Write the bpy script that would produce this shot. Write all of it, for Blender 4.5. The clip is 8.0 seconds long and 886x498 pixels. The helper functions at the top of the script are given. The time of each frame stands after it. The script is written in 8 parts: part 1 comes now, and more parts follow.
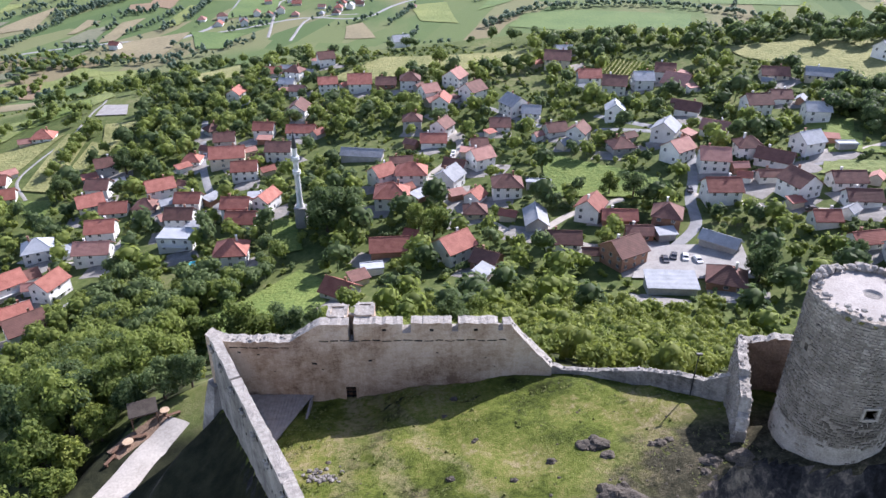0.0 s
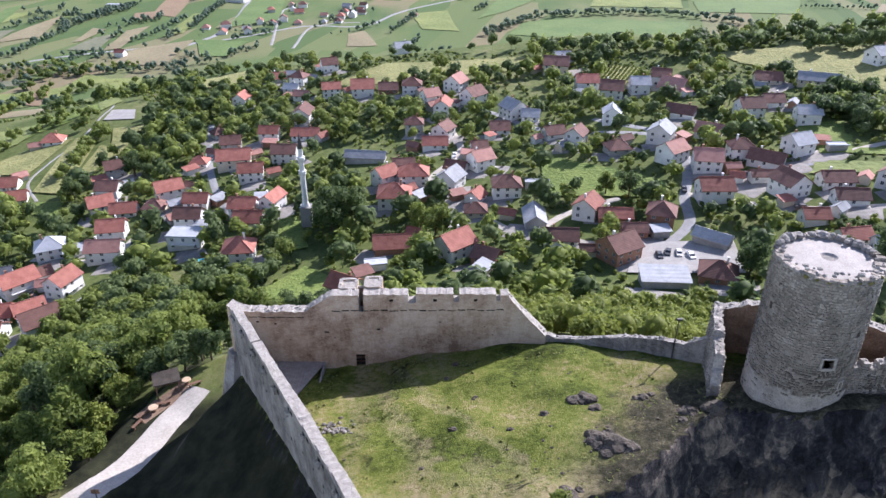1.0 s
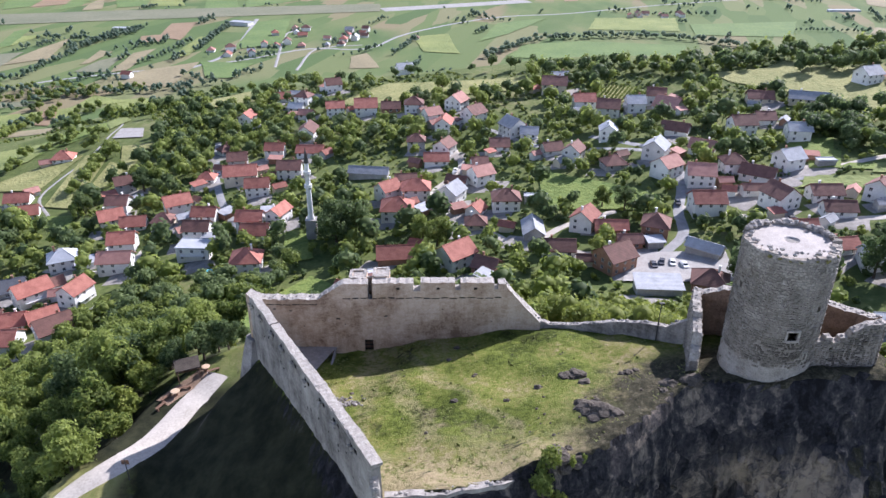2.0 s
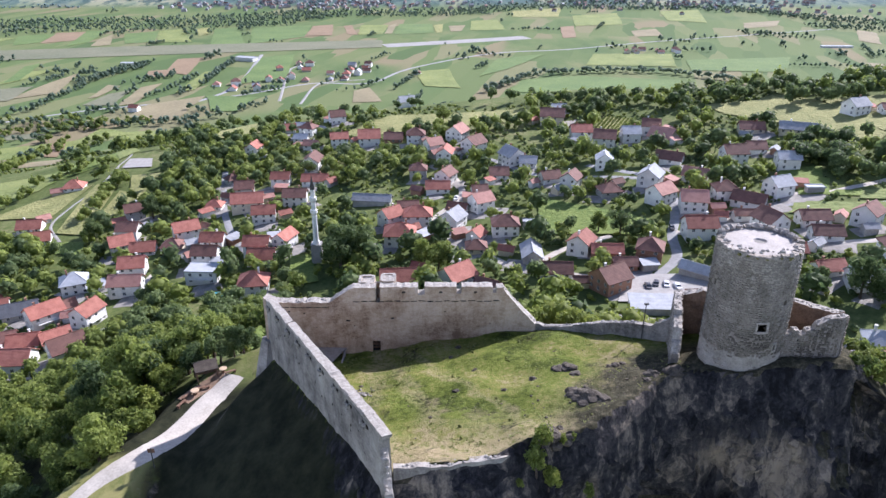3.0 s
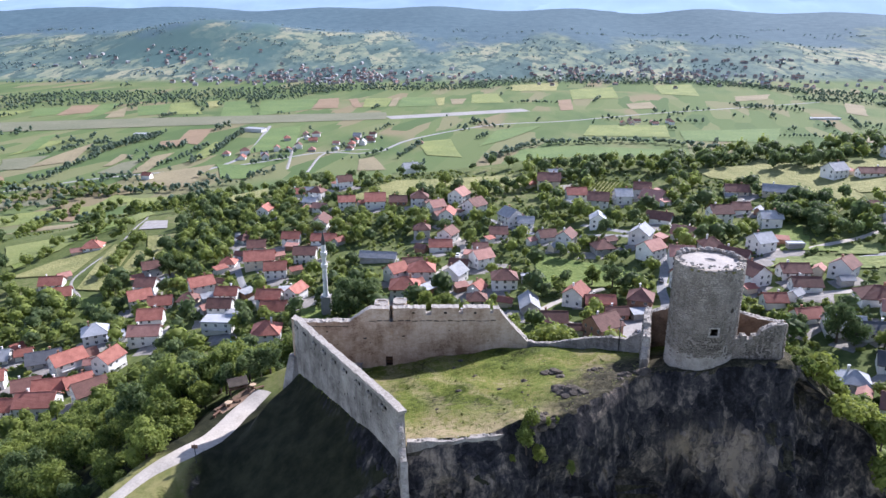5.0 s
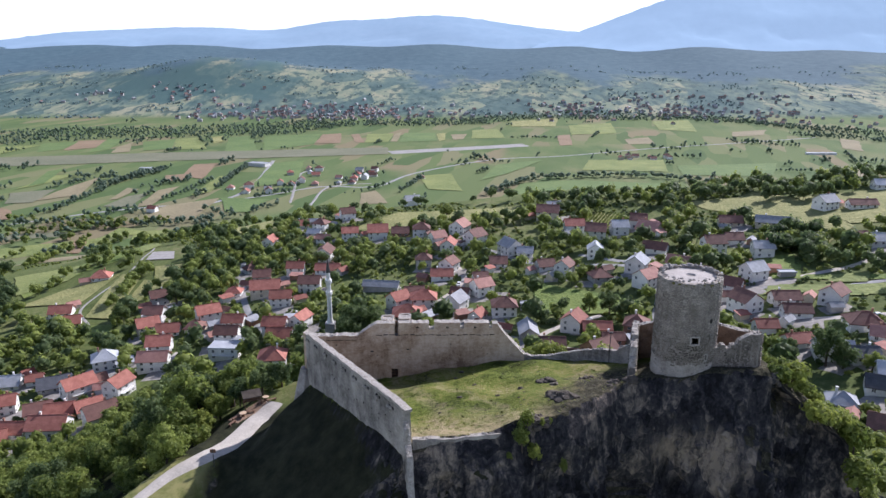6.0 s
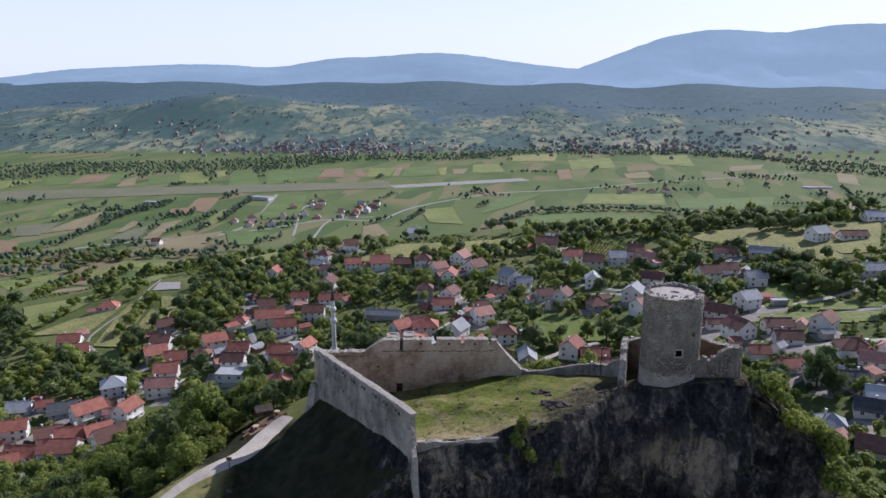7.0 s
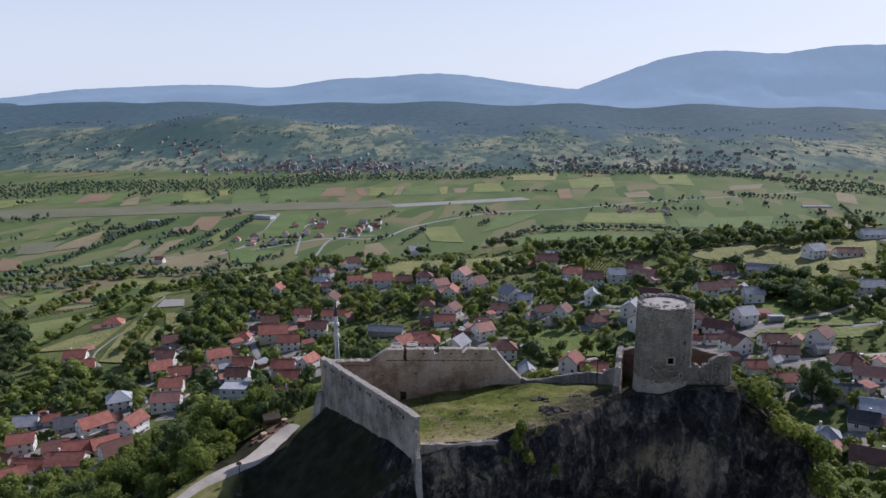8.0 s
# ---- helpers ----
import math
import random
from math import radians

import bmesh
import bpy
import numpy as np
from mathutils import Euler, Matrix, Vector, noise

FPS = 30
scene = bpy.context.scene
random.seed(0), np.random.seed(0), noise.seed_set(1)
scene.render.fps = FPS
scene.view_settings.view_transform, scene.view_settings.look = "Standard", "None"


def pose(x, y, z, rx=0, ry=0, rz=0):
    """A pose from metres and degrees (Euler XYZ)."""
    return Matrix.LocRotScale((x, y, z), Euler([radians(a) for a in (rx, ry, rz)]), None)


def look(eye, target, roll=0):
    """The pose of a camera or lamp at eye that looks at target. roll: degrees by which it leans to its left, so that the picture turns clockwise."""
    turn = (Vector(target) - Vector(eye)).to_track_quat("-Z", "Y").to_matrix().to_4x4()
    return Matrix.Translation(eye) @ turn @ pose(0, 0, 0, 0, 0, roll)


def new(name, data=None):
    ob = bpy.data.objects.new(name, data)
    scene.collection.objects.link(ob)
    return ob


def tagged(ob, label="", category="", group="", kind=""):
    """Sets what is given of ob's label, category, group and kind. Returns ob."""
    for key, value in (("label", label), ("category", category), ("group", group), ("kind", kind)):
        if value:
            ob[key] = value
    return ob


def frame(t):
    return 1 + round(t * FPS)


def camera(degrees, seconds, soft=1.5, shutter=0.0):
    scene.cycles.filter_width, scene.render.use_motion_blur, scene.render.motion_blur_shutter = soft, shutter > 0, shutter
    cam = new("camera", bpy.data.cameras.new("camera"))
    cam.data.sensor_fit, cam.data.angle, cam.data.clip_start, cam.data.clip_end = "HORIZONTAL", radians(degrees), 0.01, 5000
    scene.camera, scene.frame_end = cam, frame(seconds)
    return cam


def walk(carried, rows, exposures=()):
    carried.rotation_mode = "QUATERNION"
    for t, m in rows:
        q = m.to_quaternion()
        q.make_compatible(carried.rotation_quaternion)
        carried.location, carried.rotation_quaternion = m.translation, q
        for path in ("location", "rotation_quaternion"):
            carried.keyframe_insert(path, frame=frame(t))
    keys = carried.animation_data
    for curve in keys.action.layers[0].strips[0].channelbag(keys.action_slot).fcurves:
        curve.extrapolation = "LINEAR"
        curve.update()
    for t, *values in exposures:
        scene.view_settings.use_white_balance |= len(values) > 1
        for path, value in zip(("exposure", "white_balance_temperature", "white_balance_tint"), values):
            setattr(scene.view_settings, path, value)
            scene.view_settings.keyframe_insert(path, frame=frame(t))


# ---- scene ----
# ---- camera ----
EXPOSURES = [(0.0, 0.84, 5700, 22), (4.5, 0.88, 5650, 22), (6.0, 0.42, 5750, 21), (6.5, 0.12, 5780, 21), (7.2, -0.14, 5780, 21), (8.0, -0.32, 5800, 21)]
cam = camera(63.13, 8.0, soft=1.5)
walk(cam, [
    (0.0, pose(2.161, 67.996, 193.472, 60.688, 0.000, -0.512)),
    (0.5, pose(2.019, 63.989, 193.573, 60.917, 0.000, -0.478)),
    (1.0, pose(1.875, 59.918, 193.679, 61.362, 0.000, -0.446)),
    (1.5, pose(1.730, 55.722, 193.790, 62.066, 0.000, -0.415)),
    (3.0, pose(1.291, 42.580, 194.130, 65.774, 0.000, -0.325)),
    (3.5, pose(1.145, 38.013, 194.243, 67.139, 0.000, -0.295)),
    (4.0, pose(1.002, 33.461, 194.353, 68.506, 0.000, -0.265)),
    (4.5, pose(0.861, 29.003, 194.459, 69.894, 0.000, -0.234)),
    (6.0, pose(0.458, 15.111, 194.741, 74.046, 0.000, -0.137)),
    (6.5, pose(0.333, 10.447, 194.818, 75.397, 0.000, -0.102)),
    (7.0, pose(0.215, 5.754, 194.884, 76.773, 0.000, -0.065)),
    (7.5, pose(0.101, 1.135, 194.939, 78.127, 0.000, -0.027)),
    (7.6, pose(0.030, 0.180, 194.970, 78.300, 0.000, 0.000)),
    (7.8, pose(-0.005, 0.000, 194.981, 78.307, 0.000, 0.014)),
    (8.0, pose(-0.005, 0.000, 194.981, 78.307, 0.000, 0.014)),
], exposures=EXPOSURES)

# ---- world and sun ----
SUN_TURN, SUN_HEIGHT = radians(43.5), radians(35.4)
world = bpy.data.worlds.new("daylight")
scene.world = world
world.use_nodes = True
wn = world.node_tree.nodes
sky = wn.new("ShaderNodeTexSky")
sky.sky_type, sky.sun_disc = "NISHITA", False
sky.sun_elevation, sky.sun_rotation = SUN_HEIGHT, SUN_TURN
sky.air_density, sky.dust_density, sky.ozone_density, sky.altitude = 1.0, 2.0, 2.0, 600
# summer haze: the sky whitens towards the horizon
coord, part_xyz, height, veil = (wn.new("ShaderNode" + k) for k in ("TexCoord", "SeparateXYZ", "MapRange", "Mix"))
world.node_tree.links.new(coord.outputs["Generated"], part_xyz.inputs[0])
world.node_tree.links.new(part_xyz.outputs[2], height.inputs[0])
height.interpolation_type = "SMOOTHSTEP"
for i, v in ((1, 0.0), (2, 0.55), (3, 0.8), (4, 0.0)):
    height.inputs[i].default_value = v
veil.data_type = "RGBA"
veil.inputs[7].default_value = (10.4, 11.3, 11.6, 1)
world.node_tree.links.new(height.outputs[0], veil.inputs[0])
world.node_tree.links.new(sky.outputs[0], veil.inputs[6])
world.node_tree.links.new(veil.outputs[2], wn["Background"].inputs[0])
wn["Background"].inputs[1].default_value = 0.095
sun = new("sun", bpy.data.lights.new("sun", "SUN"))
sun.data.energy, sun.data.angle, sun.data.color = 5.0, radians(0.53), (1.0, 0.94, 0.84)
sun.matrix_world = look((0, 0, 300), (-math.sin(SUN_TURN) * math.cos(SUN_HEIGHT), -math.cos(SUN_TURN) * math.cos(SUN_HEIGHT), 300 - math.sin(SUN_HEIGHT)))

# ---- materials ----
def mat(name, low, high, rough=0.85, scale=1.0, bump=0.3, metal=0.0, fine=8.0, spread=(0.35, 0.65), by_thing=0.0, spec=0.3):
    """A grained surface: two colours mixed by noise at two scales, with relief; by_thing varies the brightness from thing to thing."""
    m = bpy.data.materials.new(name)
    m.use_nodes = True
    n, l = m.node_tree.nodes, m.node_tree.links
    b = n["Principled BSDF"]
    b.inputs["Roughness"].default_value, b.inputs["Metallic"].default_value = rough, metal
    b.inputs["Specular IOR Level"].default_value = spec
    co = n.new("ShaderNodeNewGeometry")
    big, small = n.new("ShaderNodeTexNoise"), n.new("ShaderNodeTexNoise")
    big.inputs["Scale"].default_value, small.inputs["Scale"].default_value = scale, scale * fine
    big.inputs["Detail"].default_value, small.inputs["Detail"].default_value = 4, 5
    for t in (big, small):
        l.new(co.outputs["Position"], t.inputs["Vector"])
    mix = n.new("ShaderNodeMath")
    mix.operation = "MULTIPLY_ADD"
    mix.inputs[1].default_value = 0.5
    half = n.new("ShaderNodeMath")
    half.operation = "MULTIPLY"
    half.inputs[1].default_value = 0.5
    l.new(small.outputs[0], half.inputs[0])
    l.new(big.outputs[0], mix.inputs[0])
    l.new(half.outputs[0], mix.inputs[2])
    ramp = n.new("ShaderNodeValToRGB")
    ramp.color_ramp.elements[0].position, ramp.color_ramp.elements[1].position = spread
    ramp.color_ramp.elements[0].color, ramp.color_ramp.elements[1].color = (*low, 1), (*high, 1)
    l.new(mix.outputs[0], ramp.inputs[0])
    out = ramp.outputs[0]
    if by_thing:
        info, hsv, rng = n.new("ShaderNodeObjectInfo"), n.new("ShaderNodeHueSaturation"), n.new("ShaderNodeMapRange")
        rng.inputs[3].default_value, rng.inputs[4].default_value = 1 - by_thing, 1 + by_thing
        l.new(info.outputs["Random"], rng.inputs[0])
        l.new(rng.outputs[0], hsv.inputs["Value"])
        l.new(out, hsv.inputs["Color"])
        out = hsv.outputs[0]
    l.new(out, b.inputs["Base Color"])
    if bump:
        bp = n.new("ShaderNodeBump")
        bp.inputs["Strength"].default_value, bp.inputs["Distance"].default_value = bump, 0.25 / scale
        l.new(mix.outputs[0], bp.inputs["Height"])
        l.new(bp.outputs[0], b.inputs["Normal"])
    return m


def node(m, kind, **inputs):
    k = m.node_tree.nodes.new("ShaderNode" + kind)
    for name, v in inputs.items():
        k.inputs[name].default_value = v
    return k


def wire(m, a, b):
    m.node_tree.links.new(a, b)


def math_node(m, op, a, b=None, c=None):
    k = m.node_tree.nodes.new("ShaderNodeMath")
    k.operation = op
    for i, v in enumerate((a, b, c)):
        if v is None:
            continue
        if isinstance(v, (int, float)):
            k.inputs[i].default_value = v
        else:
            wire(m, v, k.inputs[i])
    return k.outputs[0]


def blend(m, fac, a, b):
    k = m.node_tree.nodes.new("ShaderNodeMix")
    k.data_type = "RGBA"
    for i, v in ((0, fac), (6, a), (7, b)):
        if isinstance(v, (tuple, list)):
            k.inputs[i].default_value = (*v, 1)
        elif isinstance(v, (int, float)):
            k.inputs[i].default_value = v
        else:
            wire(m, v, k.inputs[i])
    return k.outputs[2]


def ramp_node(m, fac, stops):
    k = m.node_tree.nodes.new("ShaderNodeValToRGB")
    e = k.color_ramp.elements
    while len(e) < len(stops):
        e.new(0.5)
    for el, (p, c) in zip(e, stops):
        el.position, el.color = p, (*c, 1)
    wire(m, fac, k.inputs[0])
    return k.outputs[0]


def span(m, v, a, b, lo=0.0, hi=1.0):
    k = m.node_tree.nodes.new("ShaderNodeMapRange")
    k.interpolation_type = "SMOOTHSTEP"
    wire(m, v, k.inputs[0])
    for i, x in ((1, a), (2, b), (3, lo), (4, hi)):
        k.inputs[i].default_value = x
    return k.outputs[0]


def noise_of(m, vec, scale, detail=4.0, rough=0.55):
    k = node(m, "TexNoise", Scale=scale, Detail=detail, Roughness=rough)
    wire(m, vec, k.inputs["Vector"])
    return k.outputs[0]


def mapped(m, vec, scale=(1, 1, 1), turn=0.0):
    k = node(m, "Mapping")
    k.inputs["Scale"].default_value, k.inputs["Rotation"].default_value = scale, (0, 0, turn)
    wire(m, vec, k.inputs["Vector"])
    return k.outputs[0]


def rock_colour(m, pos):
    """Broken limestone: angular plates of dark weathered and pale fresh rock; skylight and lit facets are coloured in.
    """
    warp = node(m, "TexNoise", Scale=0.5, Detail=4.0)
    wire(m, pos, warp.inputs["Vector"])
    add = node(m, "VectorMath")
    add.operation = "MULTIPLY_ADD"
    wire(m, warp.outputs["Color"], add.inputs[0])
    add.inputs[1].default_value = (1.6, 1.6, 1.6)
    wire(m, pos, add.inputs[2])
    v = add.outputs[0]
    plates = node(m, "TexVoronoi", Scale=0.42)
    wire(m, mapped(m, v, (1, 1, 0.8)), plates.inputs["Vector"])
    sep = node(m, "SeparateColor")
    wire(m, plates.outputs["Color"], sep.inputs[0])
    rk, rk2 = noise_of(m, v, 0.16, 8, 0.68), noise_of(m, v, 1.1, 8, 0.78)
    zone, seam = noise_of(m, pos, 0.06, 3, 0.5), noise_of(m, mapped(m, v, (1, 1, 0.16)), 0.5, 7, 0.72)
    rv = math_node(m, "ADD", math_node(m, "MULTIPLY", zone, 0.12), math_node(m, "ADD", math_node(m, "MULTIPLY", rk, 0.16), math_node(m, "MULTIPLY", rk2, 0.32)))
    rv = math_node(m, "ADD", rv, math_node(m, "MULTIPLY", seam, 0.38))
    rv = math_node(m, "ADD", rv, math_node(m, "MULTIPLY", math_node(m, "SUBTRACT", sep.outputs[0], 0.5), 0.08))
    # slab-sized tone steps put in for facets that catch the light
    slabs = node(m, "TexVoronoi", Scale=0.15)
    wire(m, mapped(m, v, (1, 1, 0.45)), slabs.inputs["Vector"])
    sl = node(m, "SeparateColor")
    wire(m, slabs.outputs["Color"], sl.inputs[0])
    rv = math_node(m, "ADD", rv, math_node(m, "MULTIPLY", math_node(m, "SUBTRACT", sl.outputs[0], 0.5), 0.05))
    # paler rock below the tower, brightened in colour for its sunlit slabs
    p = node(m, "SeparateXYZ")
    wire(m, pos, p.inputs[0])
    dx, dz = math_node(m, "MULTIPLY_ADD", p.outputs[0], 0.15, -5.85), math_node(m, "MULTIPLY_ADD", p.outputs[2], 0.20, -27.2)
    far = math_node(m, "ADD", math_node(m, "MULTIPLY", dx, dx), math_node(m, "MULTIPLY", dz, dz))
    pale_lit = span(m, math_node(m, "ADD", far, math_node(m, "MULTIPLY", math_node(m, "SUBTRACT", rk2, 0.5), 4.0)), 0.3, 1.6, 0.085, 0.0)
    rv = math_node(m, "ADD", rv, pale_lit)
    # dark stops lean blue for reflected sky, pale ones warm for lit ridges
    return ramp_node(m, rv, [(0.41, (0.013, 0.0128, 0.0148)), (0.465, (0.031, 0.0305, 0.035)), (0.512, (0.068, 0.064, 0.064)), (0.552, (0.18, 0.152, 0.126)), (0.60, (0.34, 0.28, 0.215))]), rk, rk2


def crag_material():
    m = bpy.data.materials.new("broken_limestone")
    m.use_nodes = True
    b = m.node_tree.nodes["Principled BSDF"]
    b.inputs["Roughness"].default_value, b.inputs["Specular IOR Level"].default_value = 0.95, 0.1
    geo = node(m, "NewGeometry")
    col, rk, rk2 = rock_colour(m, geo.outputs["Position"])
    wire(m, col, b.inputs["Base Color"])
    bp = node(m, "Bump", Strength=0.8, Distance=0.6)
    wire(m, rk2, bp.inputs["Height"])
    wire(m, bp.outputs[0], b.inputs["Normal"])
    return m


def ground_material():
    m = bpy.data.materials.new("land")
    m.use_nodes = True
    b = m.node_tree.nodes["Principled BSDF"]
    b.inputs["Roughness"].default_value = 0.95
    b.inputs["Specular IOR Level"].default_value = 0.1
    geo = node(m, "NewGeometry")
    pos = geo.outputs["Position"]
    sep, nrm = node(m, "SeparateXYZ"), node(m, "SeparateXYZ")
    wire(m, pos, sep.inputs[0])
    wire(m, geo.outputs["True Normal"], nrm.inputs[0])
    x, y, z = sep.outputs
    # meadow and garden grass of the village slope
    n1, n2, n3 = noise_of(m, pos, 0.02, 5), noise_of(m, pos, 0.35, 6, 0.7), noise_of(m, pos, 3.0, 4, 0.7)
    g = math_node(m, "ADD", math_node(m, "MULTIPLY", n1, 0.5), math_node(m, "MULTIPLY", n2, 0.5))
    grass = ramp_node(m, g, [(0.32, (0.040, 0.058, 0.020)), (0.44, (0.086, 0.115, 0.034)), (0.55, (0.150, 0.175, 0.060)), (0.65, (0.25, 0.23, 0.12))])
    grass = blend(m, math_node(m, "MULTIPLY", n3, 0.45), grass, (0.065, 0.085, 0.028))
    # castle yard: cropped grass with dry and bare patches
    y1, y2 = noise_of(m, pos, 0.11, 7, 0.72), noise_of(m, pos, 1.1, 8, 0.85)
    yy = math_node(m, "ADD", math_node(m, "MULTIPLY", y1, 0.6), math_node(m, "MULTIPLY", y2, 0.4))
    turf = ramp_node(m, yy, [(0.40, (0.028, 0.036, 0.008)), (0.45, (0.070, 0.090, 0.016)), (0.50, (0.118, 0.146, 0.026)), (0.55, (0.185, 0.184, 0.050)), (0.615, (0.29, 0.24, 0.13))])
    # paths trodden from the gate across the yard
    for x0, lean, wide in ((-6.5, 0.30, 0.9), (-4.0, 0.62, 0.7), (-7.5, 0.05, 0.8)):
        off = math_node(m, "ADD", math_node(m, "ADD", x, math_node(m, "MULTIPLY_ADD", y, lean, -131 * lean - x0)), math_node(m, "MULTIPLY", math_node(m, "SUBTRACT", y1, 0.5), 13.0))
        trod = span(m, math_node(m, "ABSOLUTE", off), wide * 0.3, wide * 2.2, 0.42, 0.0)
        trod = math_node(m, "MULTIPLY", trod, span(m, y2, 0.40, 0.54))
        turf = blend(m, trod, turf, (0.33, 0.265, 0.165))
    # dry worn ground along the low south wall
    worn = math_node(m, "MULTIPLY", span(m, math_node(m, "ADD", y, math_node(m, "MULTIPLY", math_node(m, "SUBTRACT", y1, 0.5), 22.0)), 103, 110, 0.75, 0.0), span(m, y2, 0.36, 0.52))
    turf = blend(m, worn, turf, (0.36, 0.285, 0.175))
    # strip fields of the plain
    vo = node(m, "TexVoronoi", Scale=1.0, Randomness=0.85)
    vo.voronoi_dimensions, vo.distance = "2D", "CHEBYCHEV"
    lain = mapped(m, pos, turn=radians(15))
    wire(m, mapped(m, lain, (1 / 34, 1 / 170, 1)), vo.inputs["Vector"])
    sc = node(m, "SeparateColor")
    wire(m, vo.outputs["Color"], sc.inputs[0])
    strips = ramp_node(m, sc.outputs[0], [(0.0, (0.078, 0.128, 0.046)), (0.30, (0.110, 0.160, 0.056)), (0.55, (0.142, 0.180, 0.068)), (0.76, (0.180, 0.198, 0.088)), (0.90, (0.22, 0.205, 0.112)), (0.98, (0.245, 0.195, 0.118))])
    meadow = ramp_node(m, noise_of(m, mapped(m, pos, (1, 0.35, 1)), 0.012, 6, 0.6), [(0.35, (0.078, 0.130, 0.048)), (0.5, (0.120, 0.168, 0.062)), (0.66, (0.19, 0.20, 0.090))])
    where = span(m, noise_of(m, pos, 0.0028, 2), 0.40, 0.50)
    plain = blend(m, where, meadow, strips)
    plain = blend(m, math_node(m, "MULTIPLY", noise_of(m, pos, 0.15, 5, 0.7), 0.45), plain, (0.10, 0.13, 0.06))
    # far hills: woods and clearings, their colours lightened and blued for haze
    h1 = math_node(m, "ADD", math_node(m, "MULTIPLY", noise_of(m, mapped(m, pos, (1, 0.6, 1)), 0.004, 7, 0.62), 0.65), math_node(m, "MULTIPLY", noise_of(m, mapped(m, pos, (1, 0.5, 1)), 0.022, 5, 0.7), 0.35))
    hv = node(m, "TexVoronoi", Scale=1.0, Randomness=0.9)
    hv.voronoi_dimensions = "2D"
    wire(m, mapped(m, lain, (1 / 75, 1 / 210, 1)), hv.inputs["Vector"])
    hc = node(m, "SeparateColor")
    wire(m, hv.outputs["Color"], hc.inputs[0])
    h1 = math_node(m, "ADD", h1, math_node(m, "MULTIPLY", math_node(m, "SUBTRACT", hc.outputs[0], 0.5), 0.17))
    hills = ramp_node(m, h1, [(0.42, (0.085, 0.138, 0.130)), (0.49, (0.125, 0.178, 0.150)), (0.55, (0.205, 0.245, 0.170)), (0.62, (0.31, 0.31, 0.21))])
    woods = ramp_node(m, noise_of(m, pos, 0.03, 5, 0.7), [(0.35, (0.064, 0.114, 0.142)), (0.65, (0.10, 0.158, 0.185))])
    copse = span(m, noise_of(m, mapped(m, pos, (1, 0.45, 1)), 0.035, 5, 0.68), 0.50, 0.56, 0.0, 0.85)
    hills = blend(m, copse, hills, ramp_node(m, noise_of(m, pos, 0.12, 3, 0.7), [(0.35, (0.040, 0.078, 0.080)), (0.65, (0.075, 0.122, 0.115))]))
    # the wooded dome and the long wooded ridge, in the same hazed teal
    ex, ey = math_node(m, "MULTIPLY_ADD", x, 1 / 330, 760 / 330), math_node(m, "MULTIPLY_ADD", y, 1 / 330, -2480 / 330)
    dome = math_node(m, "ADD", math_node(m, "ADD", math_node(m, "MULTIPLY", ex, ex), math_node(m, "MULTIPLY", ey, ey)), math_node(m, "MULTIPLY", math_node(m, "SUBTRACT", h1, 0.5), 5.0))
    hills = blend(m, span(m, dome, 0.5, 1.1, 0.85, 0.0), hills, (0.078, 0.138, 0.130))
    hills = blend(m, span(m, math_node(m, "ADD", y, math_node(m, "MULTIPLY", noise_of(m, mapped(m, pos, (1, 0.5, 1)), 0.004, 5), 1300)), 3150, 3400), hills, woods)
    # bare limestone where it is steep
    rock, rk, rk2 = rock_colour(m, pos)
    out = blend(m, span(m, z, 8, 28), plain, grass)
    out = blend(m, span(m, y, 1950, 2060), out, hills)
    out = blend(m, span(m, z, 127, 136), out, blend(m, span(m, y, 800, 1100), turf, hills))
    # the west slope below the wall: dark scrub, darkened further for the wall's shade
    flank_shade = math_node(m, "ADD", math_node(m, "MULTIPLY_ADD", x, -0.882, -3.8), math_node(m, "MULTIPLY_ADD", y, -0.472, 46.5))
    flank_shade = math_node(m, "MULTIPLY", span(m, flank_shade, 0.5, 1.5), math_node(m, "MULTIPLY", math_node(m, "MULTIPLY", span(m, y, 133, 138, 1, 0), span(m, y, 70, 92)), span(m, x, -60, -44)))
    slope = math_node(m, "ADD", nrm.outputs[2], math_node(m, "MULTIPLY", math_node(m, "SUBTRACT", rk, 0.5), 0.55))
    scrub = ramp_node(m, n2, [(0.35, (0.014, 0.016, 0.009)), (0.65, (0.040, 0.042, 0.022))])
    # steep slopes get the same shade-darkened scrub tones
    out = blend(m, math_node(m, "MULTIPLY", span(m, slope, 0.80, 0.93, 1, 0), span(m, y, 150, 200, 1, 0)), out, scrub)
    out = blend(m, flank_shade, out, scrub)
    bare = math_node(m, "ADD", math_node(m, "ADD", x, math_node(m, "MULTIPLY", y, -0.55)), math_node(m, "MULTIPLY", math_node(m, "SUBTRACT", y1, 0.5), 42.0))
    bare = math_node(m, "MULTIPLY", math_node(m, "MULTIPLY", span(m, bare, -50, -40), span(m, y, 117, 124, 1, 0)), math_node(m, "MULTIPLY", span(m, x, 10, 15), span(m, z, 136, 138, 0, 0.35)))
    out = blend(m, bare, out, ramp_node(m, y2, [(0.4, (0.10, 0.085, 0.05)), (0.6, (0.26, 0.205, 0.135))]))
    meadow_spot = math_node(m, "MULTIPLY", span(m, math_node(m, "ADD", x, math_node(m, "MULTIPLY", n2, 5.0)), -35.5, -33.0, 1, 0), span(m, y, 121, 118, 0, 1))
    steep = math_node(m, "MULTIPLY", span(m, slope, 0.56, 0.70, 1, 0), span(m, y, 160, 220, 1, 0))
